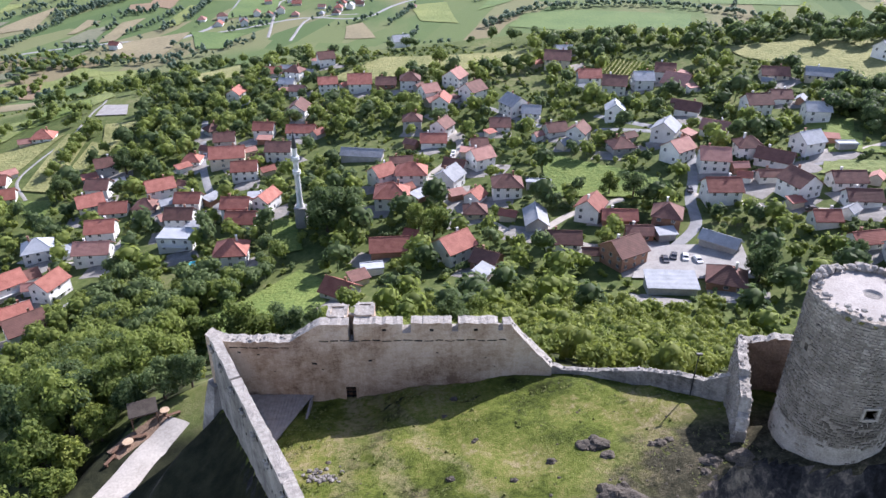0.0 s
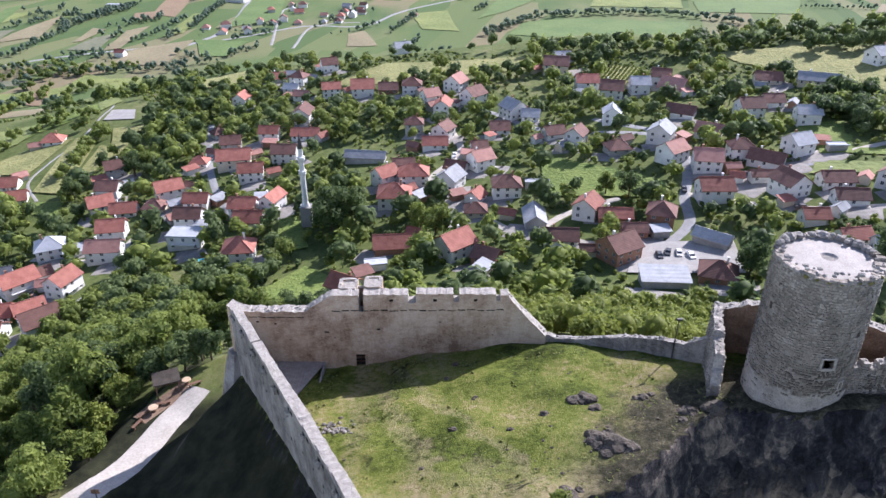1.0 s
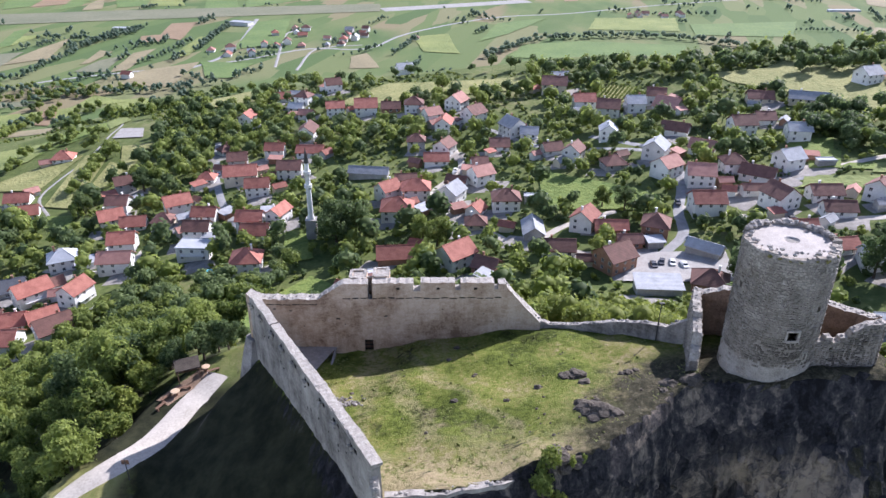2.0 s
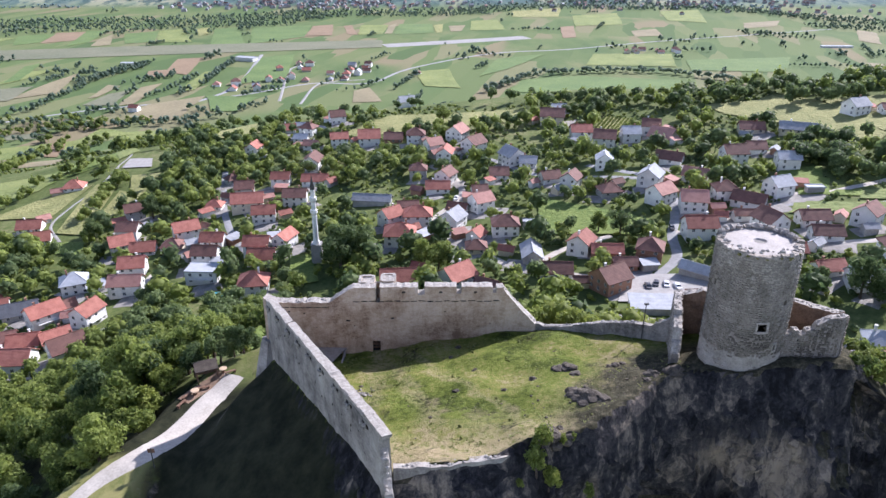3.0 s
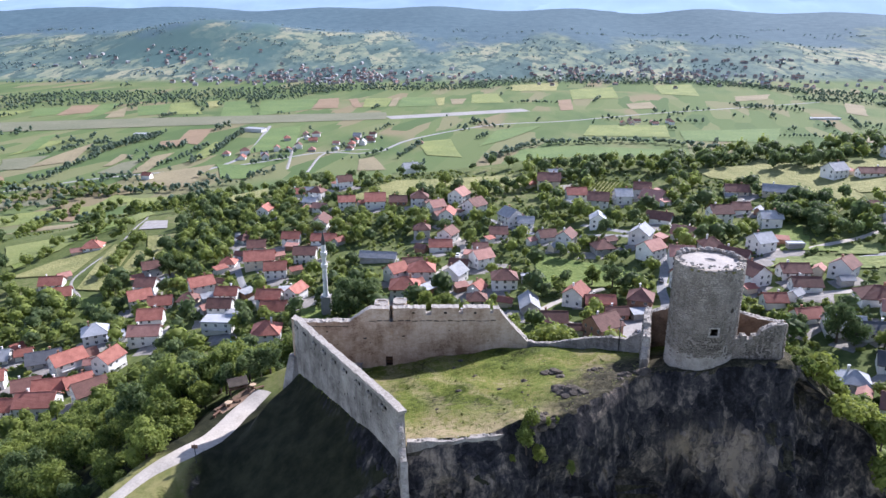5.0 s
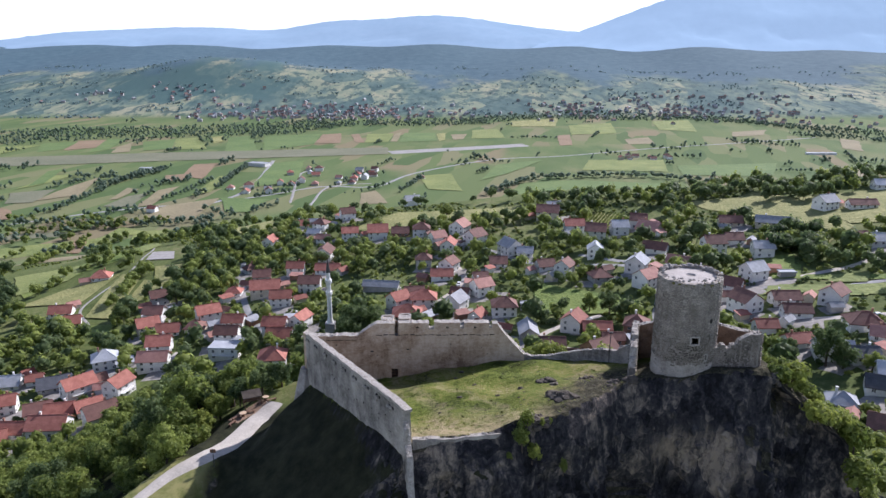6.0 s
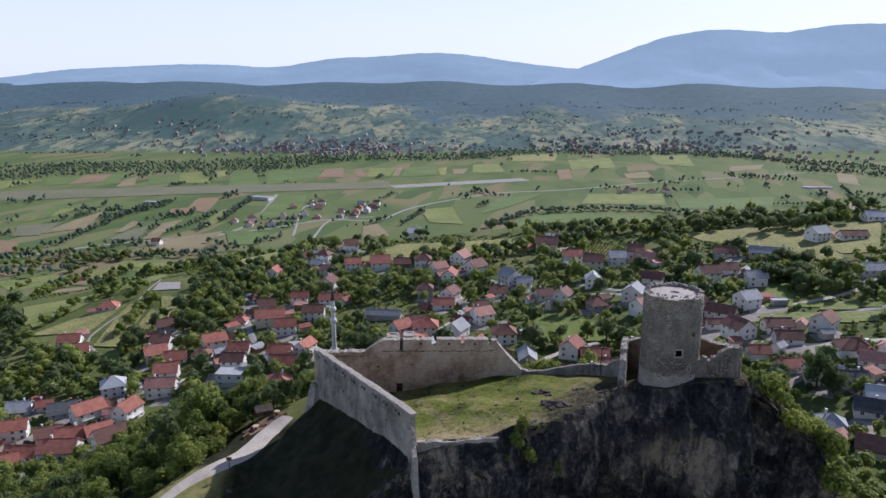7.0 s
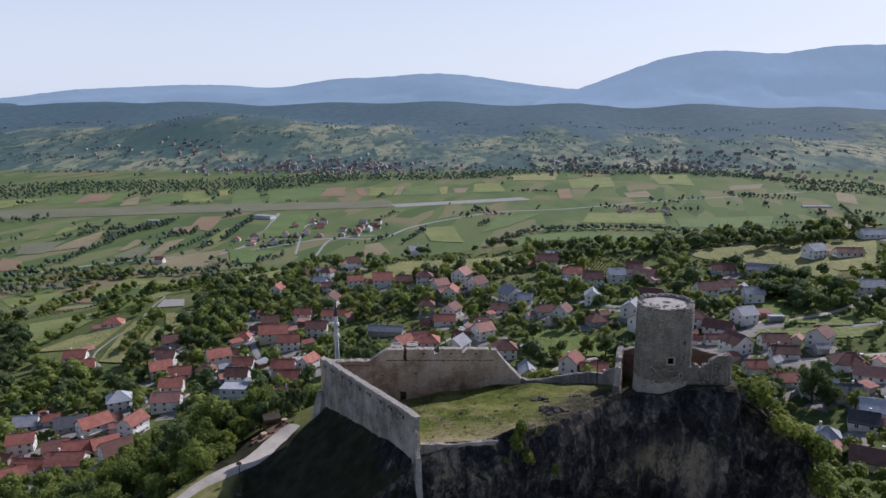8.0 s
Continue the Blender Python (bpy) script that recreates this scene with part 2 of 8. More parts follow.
    # dark rock and earth on the brow, darkened too where the tower's shade falls
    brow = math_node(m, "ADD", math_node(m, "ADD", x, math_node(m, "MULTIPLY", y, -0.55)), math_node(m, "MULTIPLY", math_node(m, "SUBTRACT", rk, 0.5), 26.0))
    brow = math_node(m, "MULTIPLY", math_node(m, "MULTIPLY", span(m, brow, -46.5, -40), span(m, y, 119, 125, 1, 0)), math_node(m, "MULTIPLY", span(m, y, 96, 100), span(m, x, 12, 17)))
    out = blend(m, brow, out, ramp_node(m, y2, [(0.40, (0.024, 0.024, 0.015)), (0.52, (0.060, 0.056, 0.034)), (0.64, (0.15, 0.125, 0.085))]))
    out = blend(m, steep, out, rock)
    out = blend(m, meadow_spot, out, ramp_node(m, n2, [(0.35, (0.13, 0.15, 0.045)), (0.6, (0.27, 0.25, 0.10))]))
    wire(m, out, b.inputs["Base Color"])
    bp = node(m, "Bump", Strength=0.55, Distance=0.5)
    hgt = math_node(m, "ADD", math_node(m, "MULTIPLY", n2, 0.6), math_node(m, "ADD", math_node(m, "MULTIPLY", n3, 0.25), math_node(m, "MULTIPLY", math_node(m, "MULTIPLY", rk2, steep), 4.0)))
    hgt = math_node(m, "ADD", hgt, math_node(m, "MULTIPLY", math_node(m, "MULTIPLY", y2, span(m, z, 127, 136)), span(m, y, 200, 240, 1.3, 0.0)))
    wire(m, hgt, bp.inputs["Height"])
    wire(m, bp.outputs[0], b.inputs["Normal"])
    return m


def masonry_material(name, tones, block=(0.45, 0.26), joint=0.10):
    """Rubble limestone in courses: blocks by a stretched cell pattern, weathering streaks over it."""
    m = bpy.data.materials.new(name)
    m.use_nodes = True
    b = m.node_tree.nodes["Principled BSDF"]
    b.inputs["Roughness"].default_value = 0.92
    b.inputs["Specular IOR Level"].default_value = 0.15
    geo = node(m, "NewGeometry")
    pos = geo.outputs["Position"]
    vo = node(m, "TexVoronoi", Scale=1.0, Randomness=0.8)
    vo.feature = "DISTANCE_TO_EDGE"
    sc = mapped(m, pos, (1 / block[0], 1 / block[0], 1 / block[1]))
    wire(m, sc, vo.inputs["Vector"])
    cell = node(m, "TexVoronoi", Scale=1.0, Randomness=0.8)
    wire(m, sc, cell.inputs["Vector"])
    sep = node(m, "SeparateColor")
    wire(m, cell.outputs["Color"], sep.inputs[0])
    big = noise_of(m, pos, 0.28, 6, 0.62)
    streak = noise_of(m, mapped(m, pos, (1, 1, 0.18)), 0.9, 5, 0.65)
    fine = noise_of(m, pos, 5.0, 5, 0.7)
    v = math_node(m, "ADD", math_node(m, "MULTIPLY", big, 0.45), math_node(m, "ADD", math_node(m, "MULTIPLY", streak, 0.25), math_node(m, "MULTIPLY", fine, 0.3)))
    v = math_node(m, "ADD", v, math_node(m, "MULTIPLY", math_node(m, "SUBTRACT", sep.outputs[0], 0.5), 0.06))
    patch = noise_of(m, pos, 0.12, 5, 0.6)
    v = math_node(m, "ADD", v, math_node(m, "MULTIPLY", math_node(m, "SUBTRACT", patch, 0.52), 0.62))
    col = ramp_node(m, v, list(zip((0.34, 0.45, 0.54, 0.66), tones)))
    gap = span(m, vo.outputs["Distance"], 0.02, 0.09, joint, 0.0)
    col = blend(m, gap, col, (0.12, 0.11, 0.10))
    wire(m, col, b.inputs["Base Color"])
    bp = node(m, "Bump", Strength=0.5, Distance=0.05)
    wire(m, math_node(m, "ADD", span(m, vo.outputs["Distance"], 0.0, 0.12), math_node(m, "MULTIPLY", fine, 0.7)), bp.inputs["Height"])
    wire(m, bp.outputs[0], b.inputs["Normal"])
    return m


def roof_material(name, low, high):
    """Clay tiles: rows of relief across the slope, with sooty and mossy patches."""
    m = mat(name, low, high, 0.8, 0.5, 0.0, fine=9.0, by_thing=0.22)
    n = m.node_tree.nodes
    b = n["Principled BSDF"]
    co = node(m, "TexCoord")
    w = node(m, "TexWave", Scale=1.1, Distortion=0.4)
    w.bands_direction = "Z"
    wire(m, co.outputs["Object"], w.inputs["Vector"])
    bp = node(m, "Bump", Strength=0.6, Distance=0.05)
    wire(m, w.outputs[0], bp.inputs["Height"])
    wire(m, bp.outputs[0], b.inputs["Normal"])
    return m


def leaf_material(name, low, high, through_light=0.45):
    m = bpy.data.materials.new(name)
    m.use_nodes = True
    n = m.node_tree.nodes
    b = n["Principled BSDF"]
    b.inputs["Roughness"].default_value = 0.65
    b.inputs["Specular IOR Level"].default_value = 0.25
    geo, info = node(m, "NewGeometry"), node(m, "ObjectInfo")
    v = math_node(m, "ADD", math_node(m, "MULTIPLY", geo.outputs["Random Per Island"], 0.55), math_node(m, "MULTIPLY", info.outputs["Random"], 0.45))
    col = ramp_node(m, v, [(0.1, low), (0.9, high)])
    wire(m, col, b.inputs["Base Color"])
    tr = node(m, "BsdfTranslucent")
    wire(m, col, tr.inputs[0])
    mx = node(m, "MixShader", Fac=through_light)
    wire(m, b.outputs[0], mx.inputs[1])
    wire(m, tr.outputs[0], mx.inputs[2])
    wire(m, mx.outputs[0], n["Material Output"].inputs[0])
    return m


LAND = ground_material()
CRAG = crag_material()
STONE = masonry_material("limestone_masonry", [(0.11, 0.10, 0.092), (0.235, 0.217, 0.197), (0.345, 0.318, 0.287), (0.47, 0.435, 0.39)], (0.6, 0.32))
STONE_WARM = masonry_material("warm_limestone_masonry", [(0.20, 0.132, 0.088), (0.41, 0.302, 0.215), (0.54, 0.428, 0.325), (0.64, 0.54, 0.44)], (0.6, 0.32), 0.06)
TOWER_STONE = masonry_material("tower_rubble", [(0.10, 0.088, 0.073), (0.215, 0.19, 0.16), (0.345, 0.307, 0.26), (0.50, 0.45, 0.39)], (0.42, 0.26), 0.45)
MORTAR = mat("pale_core_masonry", (0.145, 0.128, 0.108), (0.31, 0.278, 0.24), 0.95, 0.6, 0.6)
ROCK = mat("grey_boulder", (0.036, 0.031, 0.026), (0.155, 0.130, 0.102), 0.95, 0.9, 0.8)
TOWER_FOOT = mat("pale_repointed_base", (0.20, 0.182, 0.16), (0.39, 0.36, 0.32), 0.95, 0.9, 0.5)
STONE_CAP = mat("bleached_wall_cap", (0.22, 0.20, 0.178), (0.47, 0.435, 0.385), 0.95, 2.2, 1.0)
# near-black stone that puts the shade of holes into their inner faces
STONE_SHADE = mat("shaded_hollow_stone", (0.02, 0.019, 0.018), (0.05, 0.047, 0.043), 0.95, 2.0, 0.5)
SOIL = mat("brown_earth", (0.15, 0.10, 0.068), (0.30, 0.205, 0.14), 0.95, 0.7, 0.6)
PLASTER_FLOOR = mat("pale_screed", (0.33, 0.30, 0.27), (0.47, 0.43, 0.395), 0.9, 0.8, 0.3)
GRAVEL = mat("pale_gravel", (0.39, 0.35, 0.30), (0.55, 0.505, 0.44), 0.95, 0.4, 0.08)
AIRSTRIP = mat("aged_concrete", (0.25, 0.245, 0.23), (0.34, 0.33, 0.31), 0.95, 0.05, 0.1)
ASPHALT = mat("worn_asphalt", (0.22, 0.22, 0.22), (0.36, 0.355, 0.35), 0.9, 0.4, 0.2)
TIMBER = mat("weathered_planks", (0.22, 0.195, 0.18), (0.38, 0.35, 0.32), 0.85, 1.5, 0.3)
WOOD = mat("brown_wood", (0.12, 0.068, 0.045), (0.21, 0.125, 0.08), 0.8, 2.0, 0.3)
DARK_METAL = mat("dark_metal", (0.05, 0.05, 0.05), (0.09, 0.09, 0.09), 0.5, 3.0, 0.1, metal=0.6)
WHITE_WALL = mat("white_render", (0.64, 0.63, 0.60), (0.82, 0.81, 0.78), 0.9, 0.35, 0.1, by_thing=0.12)
MINARET_WHITE = mat("limewashed_shaft", (0.60, 0.60, 0.58), (0.76, 0.76, 0.74), 0.8, 0.6, 0.1)
CREAM_WALL = mat("cream_render", (0.46, 0.40, 0.31), (0.62, 0.56, 0.45), 0.9, 0.35, 0.1, by_thing=0.15)
GREY_WALL = mat("grey_render", (0.27, 0.26, 0.25), (0.42, 0.41, 0.39), 0.9, 0.35, 0.15, by_thing=0.2)
BLOCK_WALL = mat("bare_red_block", (0.24, 0.13, 0.09), (0.37, 0.21, 0.14), 0.9, 0.6, 0.3, by_thing=0.15)
ROOF_RED = roof_material("red_clay_tiles", (0.25, 0.090, 0.066), (0.43, 0.180, 0.132))
ROOF_DARK = roof_material("dark_brown_tiles", (0.125, 0.068, 0.055), (0.235, 0.12, 0.095))
ROOF_PINK = roof_material("faded_pink_tiles", (0.31, 0.155, 0.125), (0.46, 0.25, 0.20))
ROOF_GREY = roof_material("grey_sheet_roof", (0.26, 0.27, 0.28), (0.42, 0.43, 0.45))
ROOF_BLACK = roof_material("anthracite_tiles", (0.06, 0.065, 0.075), (0.12, 0.125, 0.135))
ROOF_WHITE = roof_material("pale_sheet_roof", (0.34, 0.36, 0.385), (0.50, 0.52, 0.55))
GLASS = mat("window_glass", (0.02, 0.025, 0.03), (0.05, 0.06, 0.07), 0.08, 0.5, 0.0, spec=0.8)
FRAME_WHITE = mat("white_frame", (0.60, 0.60, 0.59), (0.74, 0.74, 0.73), 0.5, 1.0, 0.0)
BARK = mat("bark", (0.06, 0.045, 0.035), (0.13, 0.10, 0.08), 0.95, 2.0, 0.6)
LEAF = leaf_material("broad_leaves", (0.078, 0.120, 0.028), (0.300, 0.355, 0.086), 0.55)
LEAF_DARK = leaf_material("dark_leaves", (0.062, 0.102, 0.040), (0.205, 0.265, 0.100), 0.55)
LEAF_LIGHT = leaf_material("light_leaves", (0.115, 0.160, 0.030), (0.315, 0.350, 0.075))
# paler, bluer leaves for far trees: haze put into the colour
LEAF_FAR = leaf_material("hazed_distant_leaves", (0.12, 0.178, 0.128), (0.215, 0.275, 0.185), 0.55)
LEAF_HILL = leaf_material("hazed_hill_leaves", (0.25, 0.345, 0.36), (0.36, 0.455, 0.45), 0.7)
MOSS = mat("dry_moss", (0.10, 0.10, 0.03), (0.24, 0.21, 0.07), 0.95, 3.0, 0.5)
TUFT = leaf_material("yard_grass_blades", (0.15, 0.18, 0.045), (0.30, 0.30, 0.11))
# ---- the lie of the land (plan units of 1.3 m) ----
UNIT = 1.3
FOOT = [(-18.6, 104.2), (11.8, 103.2), (19.0, 100.0), (26.0, 98.5), (32.0, 97.4), (37.4, 93.6),
        (38.6, 90.0), (37.4, 87.0), (32.6, 86.0), (28.6, 85.7), (25.4, 86.6), (23.4, 88.2), (20.6, 87.2), (17.6, 84.0), (13.6, 80.6), (6.6, 78.6), (5.7, 78.0), (1.5, 76.9), (-2.6, 76.5), (-3.3, 76.4)]
TRACK = [(-18.5, 108.4, 101.2), (-21.5, 106.3, 100.2), (-25.0, 102.8, 99.1), (-27.0, 99.2, 98.9), (-28.2, 95.8, 99.0), (-29.5, 93.2, 99.4), (-31.1, 90.7, 99.3), (-32.8, 88.2, 98.8), (-34.6, 85.2, 98.3), (-38.0, 80.6, 97.2), (-44.0, 75.0, 95.5), (-53.0, 69.0, 93.0)]


def smooth(a, b, v):
    t = np.clip((v - a) / (b - a), 0, 1)
    return t * t * (3 - 2 * t)


def foot_distance(x, y):
    """Signed distance to the castle rock's outline, positive outside."""
    best = np.full(np.shape(x), 1e9)
    inside = np.zeros(np.shape(x), bool)
    for (ax, ay), (bx, by) in zip(FOOT, FOOT[1:] + FOOT[:1]):
        ux, uy = bx - ax, by - ay
        t = np.clip(((x - ax) * ux + (y - ay) * uy) / (ux * ux + uy * uy), 0, 1)
        best = np.minimum(best, np.hypot(x - ax - t * ux, y - ay - t * uy))
        cross = ((ay > y) != (by > y)) & (x < ux * (y - ay) / (uy if uy else 1e-9) + ax)
        inside ^= cross
    return np.where(inside, -best, best)


def land(x, y):
    """Village slope, plain and far hills, without the castle rock."""
    v = 61 + 0.12 * np.clip(x, -220, 260) + 0.02 * (np.clip(y, 60, 460) - 230)
    edge = y + 0.5 * np.maximum(0, -x - 100) + 0.35 * np.maximum(0, x - 60) * smooth(300, 380, y)
    v = v * (1 - smooth(380, 640, edge))
    v = v - 25 * (1 - smooth(-60, 90, y))
    d = np.clip(y - 1530, 0, 1300)
    v = v + 0.12 * d - 1.2e-5 * d * d
    v = v + 50 * np.exp(-((x + 545) / 360) ** 2 - ((y - 2000) / 210) ** 2)
    v = v + smooth(1500, 2200, y) * 5 * (np.sin(x * 0.0061 + y * 0.003) + np.sin(x * 0.013 - y * 0.0021 + 1.3))
    return v + 0.8 * np.sin(x * 0.05 + 1) * np.sin(y * 0.043) * smooth(110, 190, y) * (1 - smooth(450, 600, y))


def yard(x, y):
    z = 107.0 + 0.118 * np.clip(x, -18, 45) - 0.165 * (np.clip(y, 75, 104) - 101)
    z = z + 0.9 * np.exp(-((x - 30) / 7) ** 2 - ((y - 88) / 6) ** 2)
    z = z - 0.9 * np.exp(-((x + 6) / 3.6) ** 2 - ((y - 100.5) / 4.0) ** 2) + 0.35 * np.exp(-((x - 13) / 3) ** 2 - ((y - 87) / 3) ** 2)
    return z + 0.22 * np.sin(x * 0.7 + y * 0.3) * np.sin(y * 0.55 - x * 0.2)


def ground_z(x, y):
    x, y = np.asarray(x, float), np.asarray(y, float)
    d = np.maximum(foot_distance(x, y), 0)
    turn = np.degrees(np.arctan2(y - 91, x - 9))
    steep = np.interp(turn, [-180, -150, -128, -108, -95, -26, -14, -9, 8, 20, 60, 90, 140, 165, 180],
                      [0.62, 0.85, 1.25, 1.9, 3.2, 3.4, 2.8, 0.98, 0.9, 0.85, 0.66, 0.62, 0.60, 0.56, 0.62])
    hill = yard(x, y) - steep * d - 1.4 * np.maximum(0, d - 10.5) * np.interp(turn, [-16, -9, 6, 16], [0, 1, 1, 0])
    hill = hill - 0.45 * smooth(0.2, 1.6, d) * np.interp(turn, [-180, -125, -110, 160, 172, 180], [1, 1, 0, 0, 1, 1])
    base = land(x, y)
    k = 0.16
    z = base + np.logaddexp(0, k * (hill - base)) / k
    # the gravel track is cut into the slope as a level bench
    best, level = np.full(np.shape(x), 1e9), np.zeros(np.shape(x))
    for (ax, ay, az), (bx, by, bz) in zip(TRACK, TRACK[1:]):
        ux, uy = bx - ax, by - ay
        t = np.clip(((x - ax) * ux + (y - ay) * uy) / (ux * ux + uy * uy), 0, 1)
        dist = np.hypot(x - ax - t * ux, y - ay - t * uy)
        level = np.where(dist < best, az + t * (bz - az), level)
        best = np.minimum(best, dist)
    return z + (level - z) * (1 - smooth(2.6, 6.0, best))

# ---- mesh helpers ----
def mesh_of(name, bm, *mats):
    me = bpy.data.meshes.new(name)
    bm.to_mesh(me)
    bm.free()
    for m in mats:
        me.materials.append(m)
    return me


def part(name, bm, material, parent, label=""):
    """One mesh object under a thing or a part; bm may be a bmesh or a mesh that is shared."""
    mats = material if isinstance(material, (tuple, list)) else (material,)
    me = mesh_of(name, bm, *mats) if isinstance(bm, bmesh.types.BMesh) else bm
    ob = new(name, me)
    ob.parent = parent
    return tagged(ob, label=label) if label else ob


def thing(name, m, label, category, group="", kind=""):
    ob = new(name)
    ob.matrix_world = m
    ob.empty_display_size = 0.3
    return tagged(ob, label, category, group, kind)


def box(bm, x0, x1, y0, y1, z0, z1, mi=0):
    vs = [bm.verts.new(c) for c in ((x0, y0, z0), (x1, y0, z0), (x1, y1, z0), (x0, y1, z0), (x0, y0, z1), (x1, y0, z1), (x1, y1, z1), (x0, y1, z1))]
    for f in ((0, 3, 2, 1), (4, 5, 6, 7), (0, 1, 5, 4), (1, 2, 6, 5), (2, 3, 7, 6), (3, 0, 4, 7)):
        bm.faces.new([vs[i] for i in f]).material_index = mi
    return vs


def tube(bm, ring_pts, sides=8, mi=0, cap=True):
    """A tapered tube through (x, y, z, r) points."""
    rings = []
    for i, (x, y, z, r) in enumerate(ring_pts):
        a = Vector(ring_pts[max(i - 1, 0)][:3])
        b = Vector(ring_pts[min(i + 1, len(ring_pts) - 1)][:3])
        q = (b - a).to_track_quat("Z", "Y")
        rings.append([bm.verts.new(Vector((x, y, z)) + q @ Vector((r * math.cos(6.28318 * k / sides), r * math.sin(6.28318 * k / sides), 0))) for k in range(sides)])
    for r0, r1 in zip(rings, rings[1:]):
        for k in range(sides):
            bm.faces.new((r0[k], r0[(k + 1) % sides], r1[(k + 1) % sides], r1[k])).material_index = mi
    if cap:
        bm.faces.new(rings[0][::-1]).material_index = mi
        bm.faces.new(rings[-1]).material_index = mi


def from_arrays(name, verts, faces, *mats, smooth_shade=False):
    me = bpy.data.meshes.new(name)
    me.from_pydata([tuple(v) for v in verts], [], [tuple(f) for f in faces])
    for m in mats:
        me.materials.append(m)
    if smooth_shade:
        me.polygons.foreach_set("use_smooth", [True] * len(me.polygons))
    return me


def gz(x, y):
    """Height of the ground in metres."""
    return UNIT * float(ground_z(x / UNIT, y / UNIT))

# ---- ground: one sheet to the horizon ----
def spaced(stops):
    """Coordinates with a step that changes from stretch to stretch: (from, to, step)."""
    out = [np.arange(a, b, s) for a, b, s in stops]
    return np.concatenate(out + [[stops[-1][1]]])


GX = spaced([(-6000, -2400, 200), (-2400, -900, 60), (-900, -300, 20), (-300, -60, 5), (-64, -26, 0.9), (-26, 48, 0.5),
             (48, 80, 1.6), (80, 280, 5), (280, 900, 20), (900, 2400, 60), (2400, 6000, 200)])
GY = spaced([(-900, -200, 50), (-200, 20, 12), (20, 60, 2), (60, 88, 0.32), (88, 106, 0.5), (106, 118, 0.8), (118, 140, 1.6), (140, 460, 4.5), (460, 760, 12),
             (760, 1800, 26), (1800, 3500, 50), (3500, 6000, 250)])
gxx, gyy = np.meshgrid(GX, GY)
gzz = ground_z(gxx, gyy)
gv = np.stack([gxx, gyy, gzz], -1)
# crags: the steep rock is pushed in and out by noise along the fall line
gd = foot_distance(gxx, gyy)
dzx, dzy = np.gradient(gzz, GX, axis=1), np.gradient(gzz, GY, axis=0)
steepness = np.hypot(dzx, dzy)
for j, i in zip(*np.where((gd > -4) & (gd < 45) & (gyy < 112))):
    p = Vector(gv[j, i])
    s = min(1.0, max(0.0, (steepness[j, i] - 0.9) / 1.2)) * smooth(0.8, 3.6, gd[j, i]) * (1 if p.y < 100 else 0.2) * smooth(-16, -7, p.x)
    q = Vector((p.x, p.y, p.z * 0.30))
    r1, r2 = noise.ridged_multi_fractal(q * 0.16, 0.9, 2.1, 5, 1.0, 2.0), noise.ridged_multi_fractal(q * 0.5 + Vector((7, 3, 1)), 0.8, 2.2, 4, 1.0, 2.0)
    n = 1.1 * (noise.turbulence(q * 0.1, 4, False) - 0.7) + 0.55 * (r1 - 1.0) + 0.28 * (r2 - 1.0)
    if s > 0:
        away = Vector((-dzx[j, i], -dzy[j, i], 0)).normalized()
        gv[j, i] += np.array(away * n * 2.9 * s + Vector((0, 0, 0.8 * s * noise.noise(q * 0.5))))
    elif gd[j, i] < 3:
        gv[j, i, 2] += 0.15 * noise.noise(p * 0.6) + 0.10 * noise.noise(p * 1.3) + 0.05 * noise.noise(p * 2.3)
nx, ny = len(GX), len(GY)
idx = np.arange(nx * ny).reshape(ny, nx)
quads = np.stack([idx[:-1, :-1], idx[:-1, 1:], idx[1:, 1:], idx[1:, :-1]], -1).reshape(-1, 4)
ground_mesh = bpy.data.meshes.new("ground")
ground_mesh.from_pydata((gv.reshape(-1, 3) * UNIT).tolist(), [], quads.tolist())
ground_mesh.materials.append(LAND)
crag = ((steepness > 1.1) & (gd > 0) & (gd < 45))[:-1, :-1].ravel()
ground_mesh.polygons.foreach_set("use_smooth", (~crag).tolist())
ground = tagged(new("ground", ground_mesh), "grassy castle rock, village slope and wide green plain", "ground", kind="structure")


# ---- mountains behind the plain ----
def mountains(name, y, peaks, x0, x1, label, depth, material):
    """A wooded range: crest from heights (x, height), spurs from noise."""
    xs, rows = np.linspace(x0, x1, 170), 22
    crest = 118 + np.interp(xs, *zip(*peaks))
    crest = np.convolve(np.pad(crest, 4, "edge"), np.ones(9) / 9, "valid")
    vs, fs = [], []
    for r in range(rows):
        t = r / (rows - 1)
        for k, x in enumerate(xs):
            n = noise.fractal(Vector((x * 0.0028, t * 3.1 + y, 0.3)), 0.9, 2.0, 5)
            z = 70 + (crest[k] - 70) * t ** 1.15 + n * 20 * math.sin(math.pi * t) + (noise.noise(Vector((x * 0.025, y, 0))) * 3 if r == rows - 1 else 0)
            vs.append(((x + 40 * n * math.sin(math.pi * t)) * UNIT, (y + depth * t) * UNIT, z * UNIT))
    w = len(xs)
    fs = [(r * w + k, r * w + k + 1, (r + 1) * w + k + 1, (r + 1) * w + k) for r in range(rows - 1) for k in range(w - 1)]
    return tagged(new(name, from_arrays(name, vs, fs, material, smooth_shade=True)), label, "mountains", kind="structure")


def hazed_slope(name, strength):
    """Wooded slopes kilometres off; an added blue glow stands in for the haze."""
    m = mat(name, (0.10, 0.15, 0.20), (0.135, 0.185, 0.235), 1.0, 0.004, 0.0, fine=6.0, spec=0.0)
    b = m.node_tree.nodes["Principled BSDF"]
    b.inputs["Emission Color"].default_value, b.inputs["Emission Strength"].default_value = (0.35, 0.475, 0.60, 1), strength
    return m


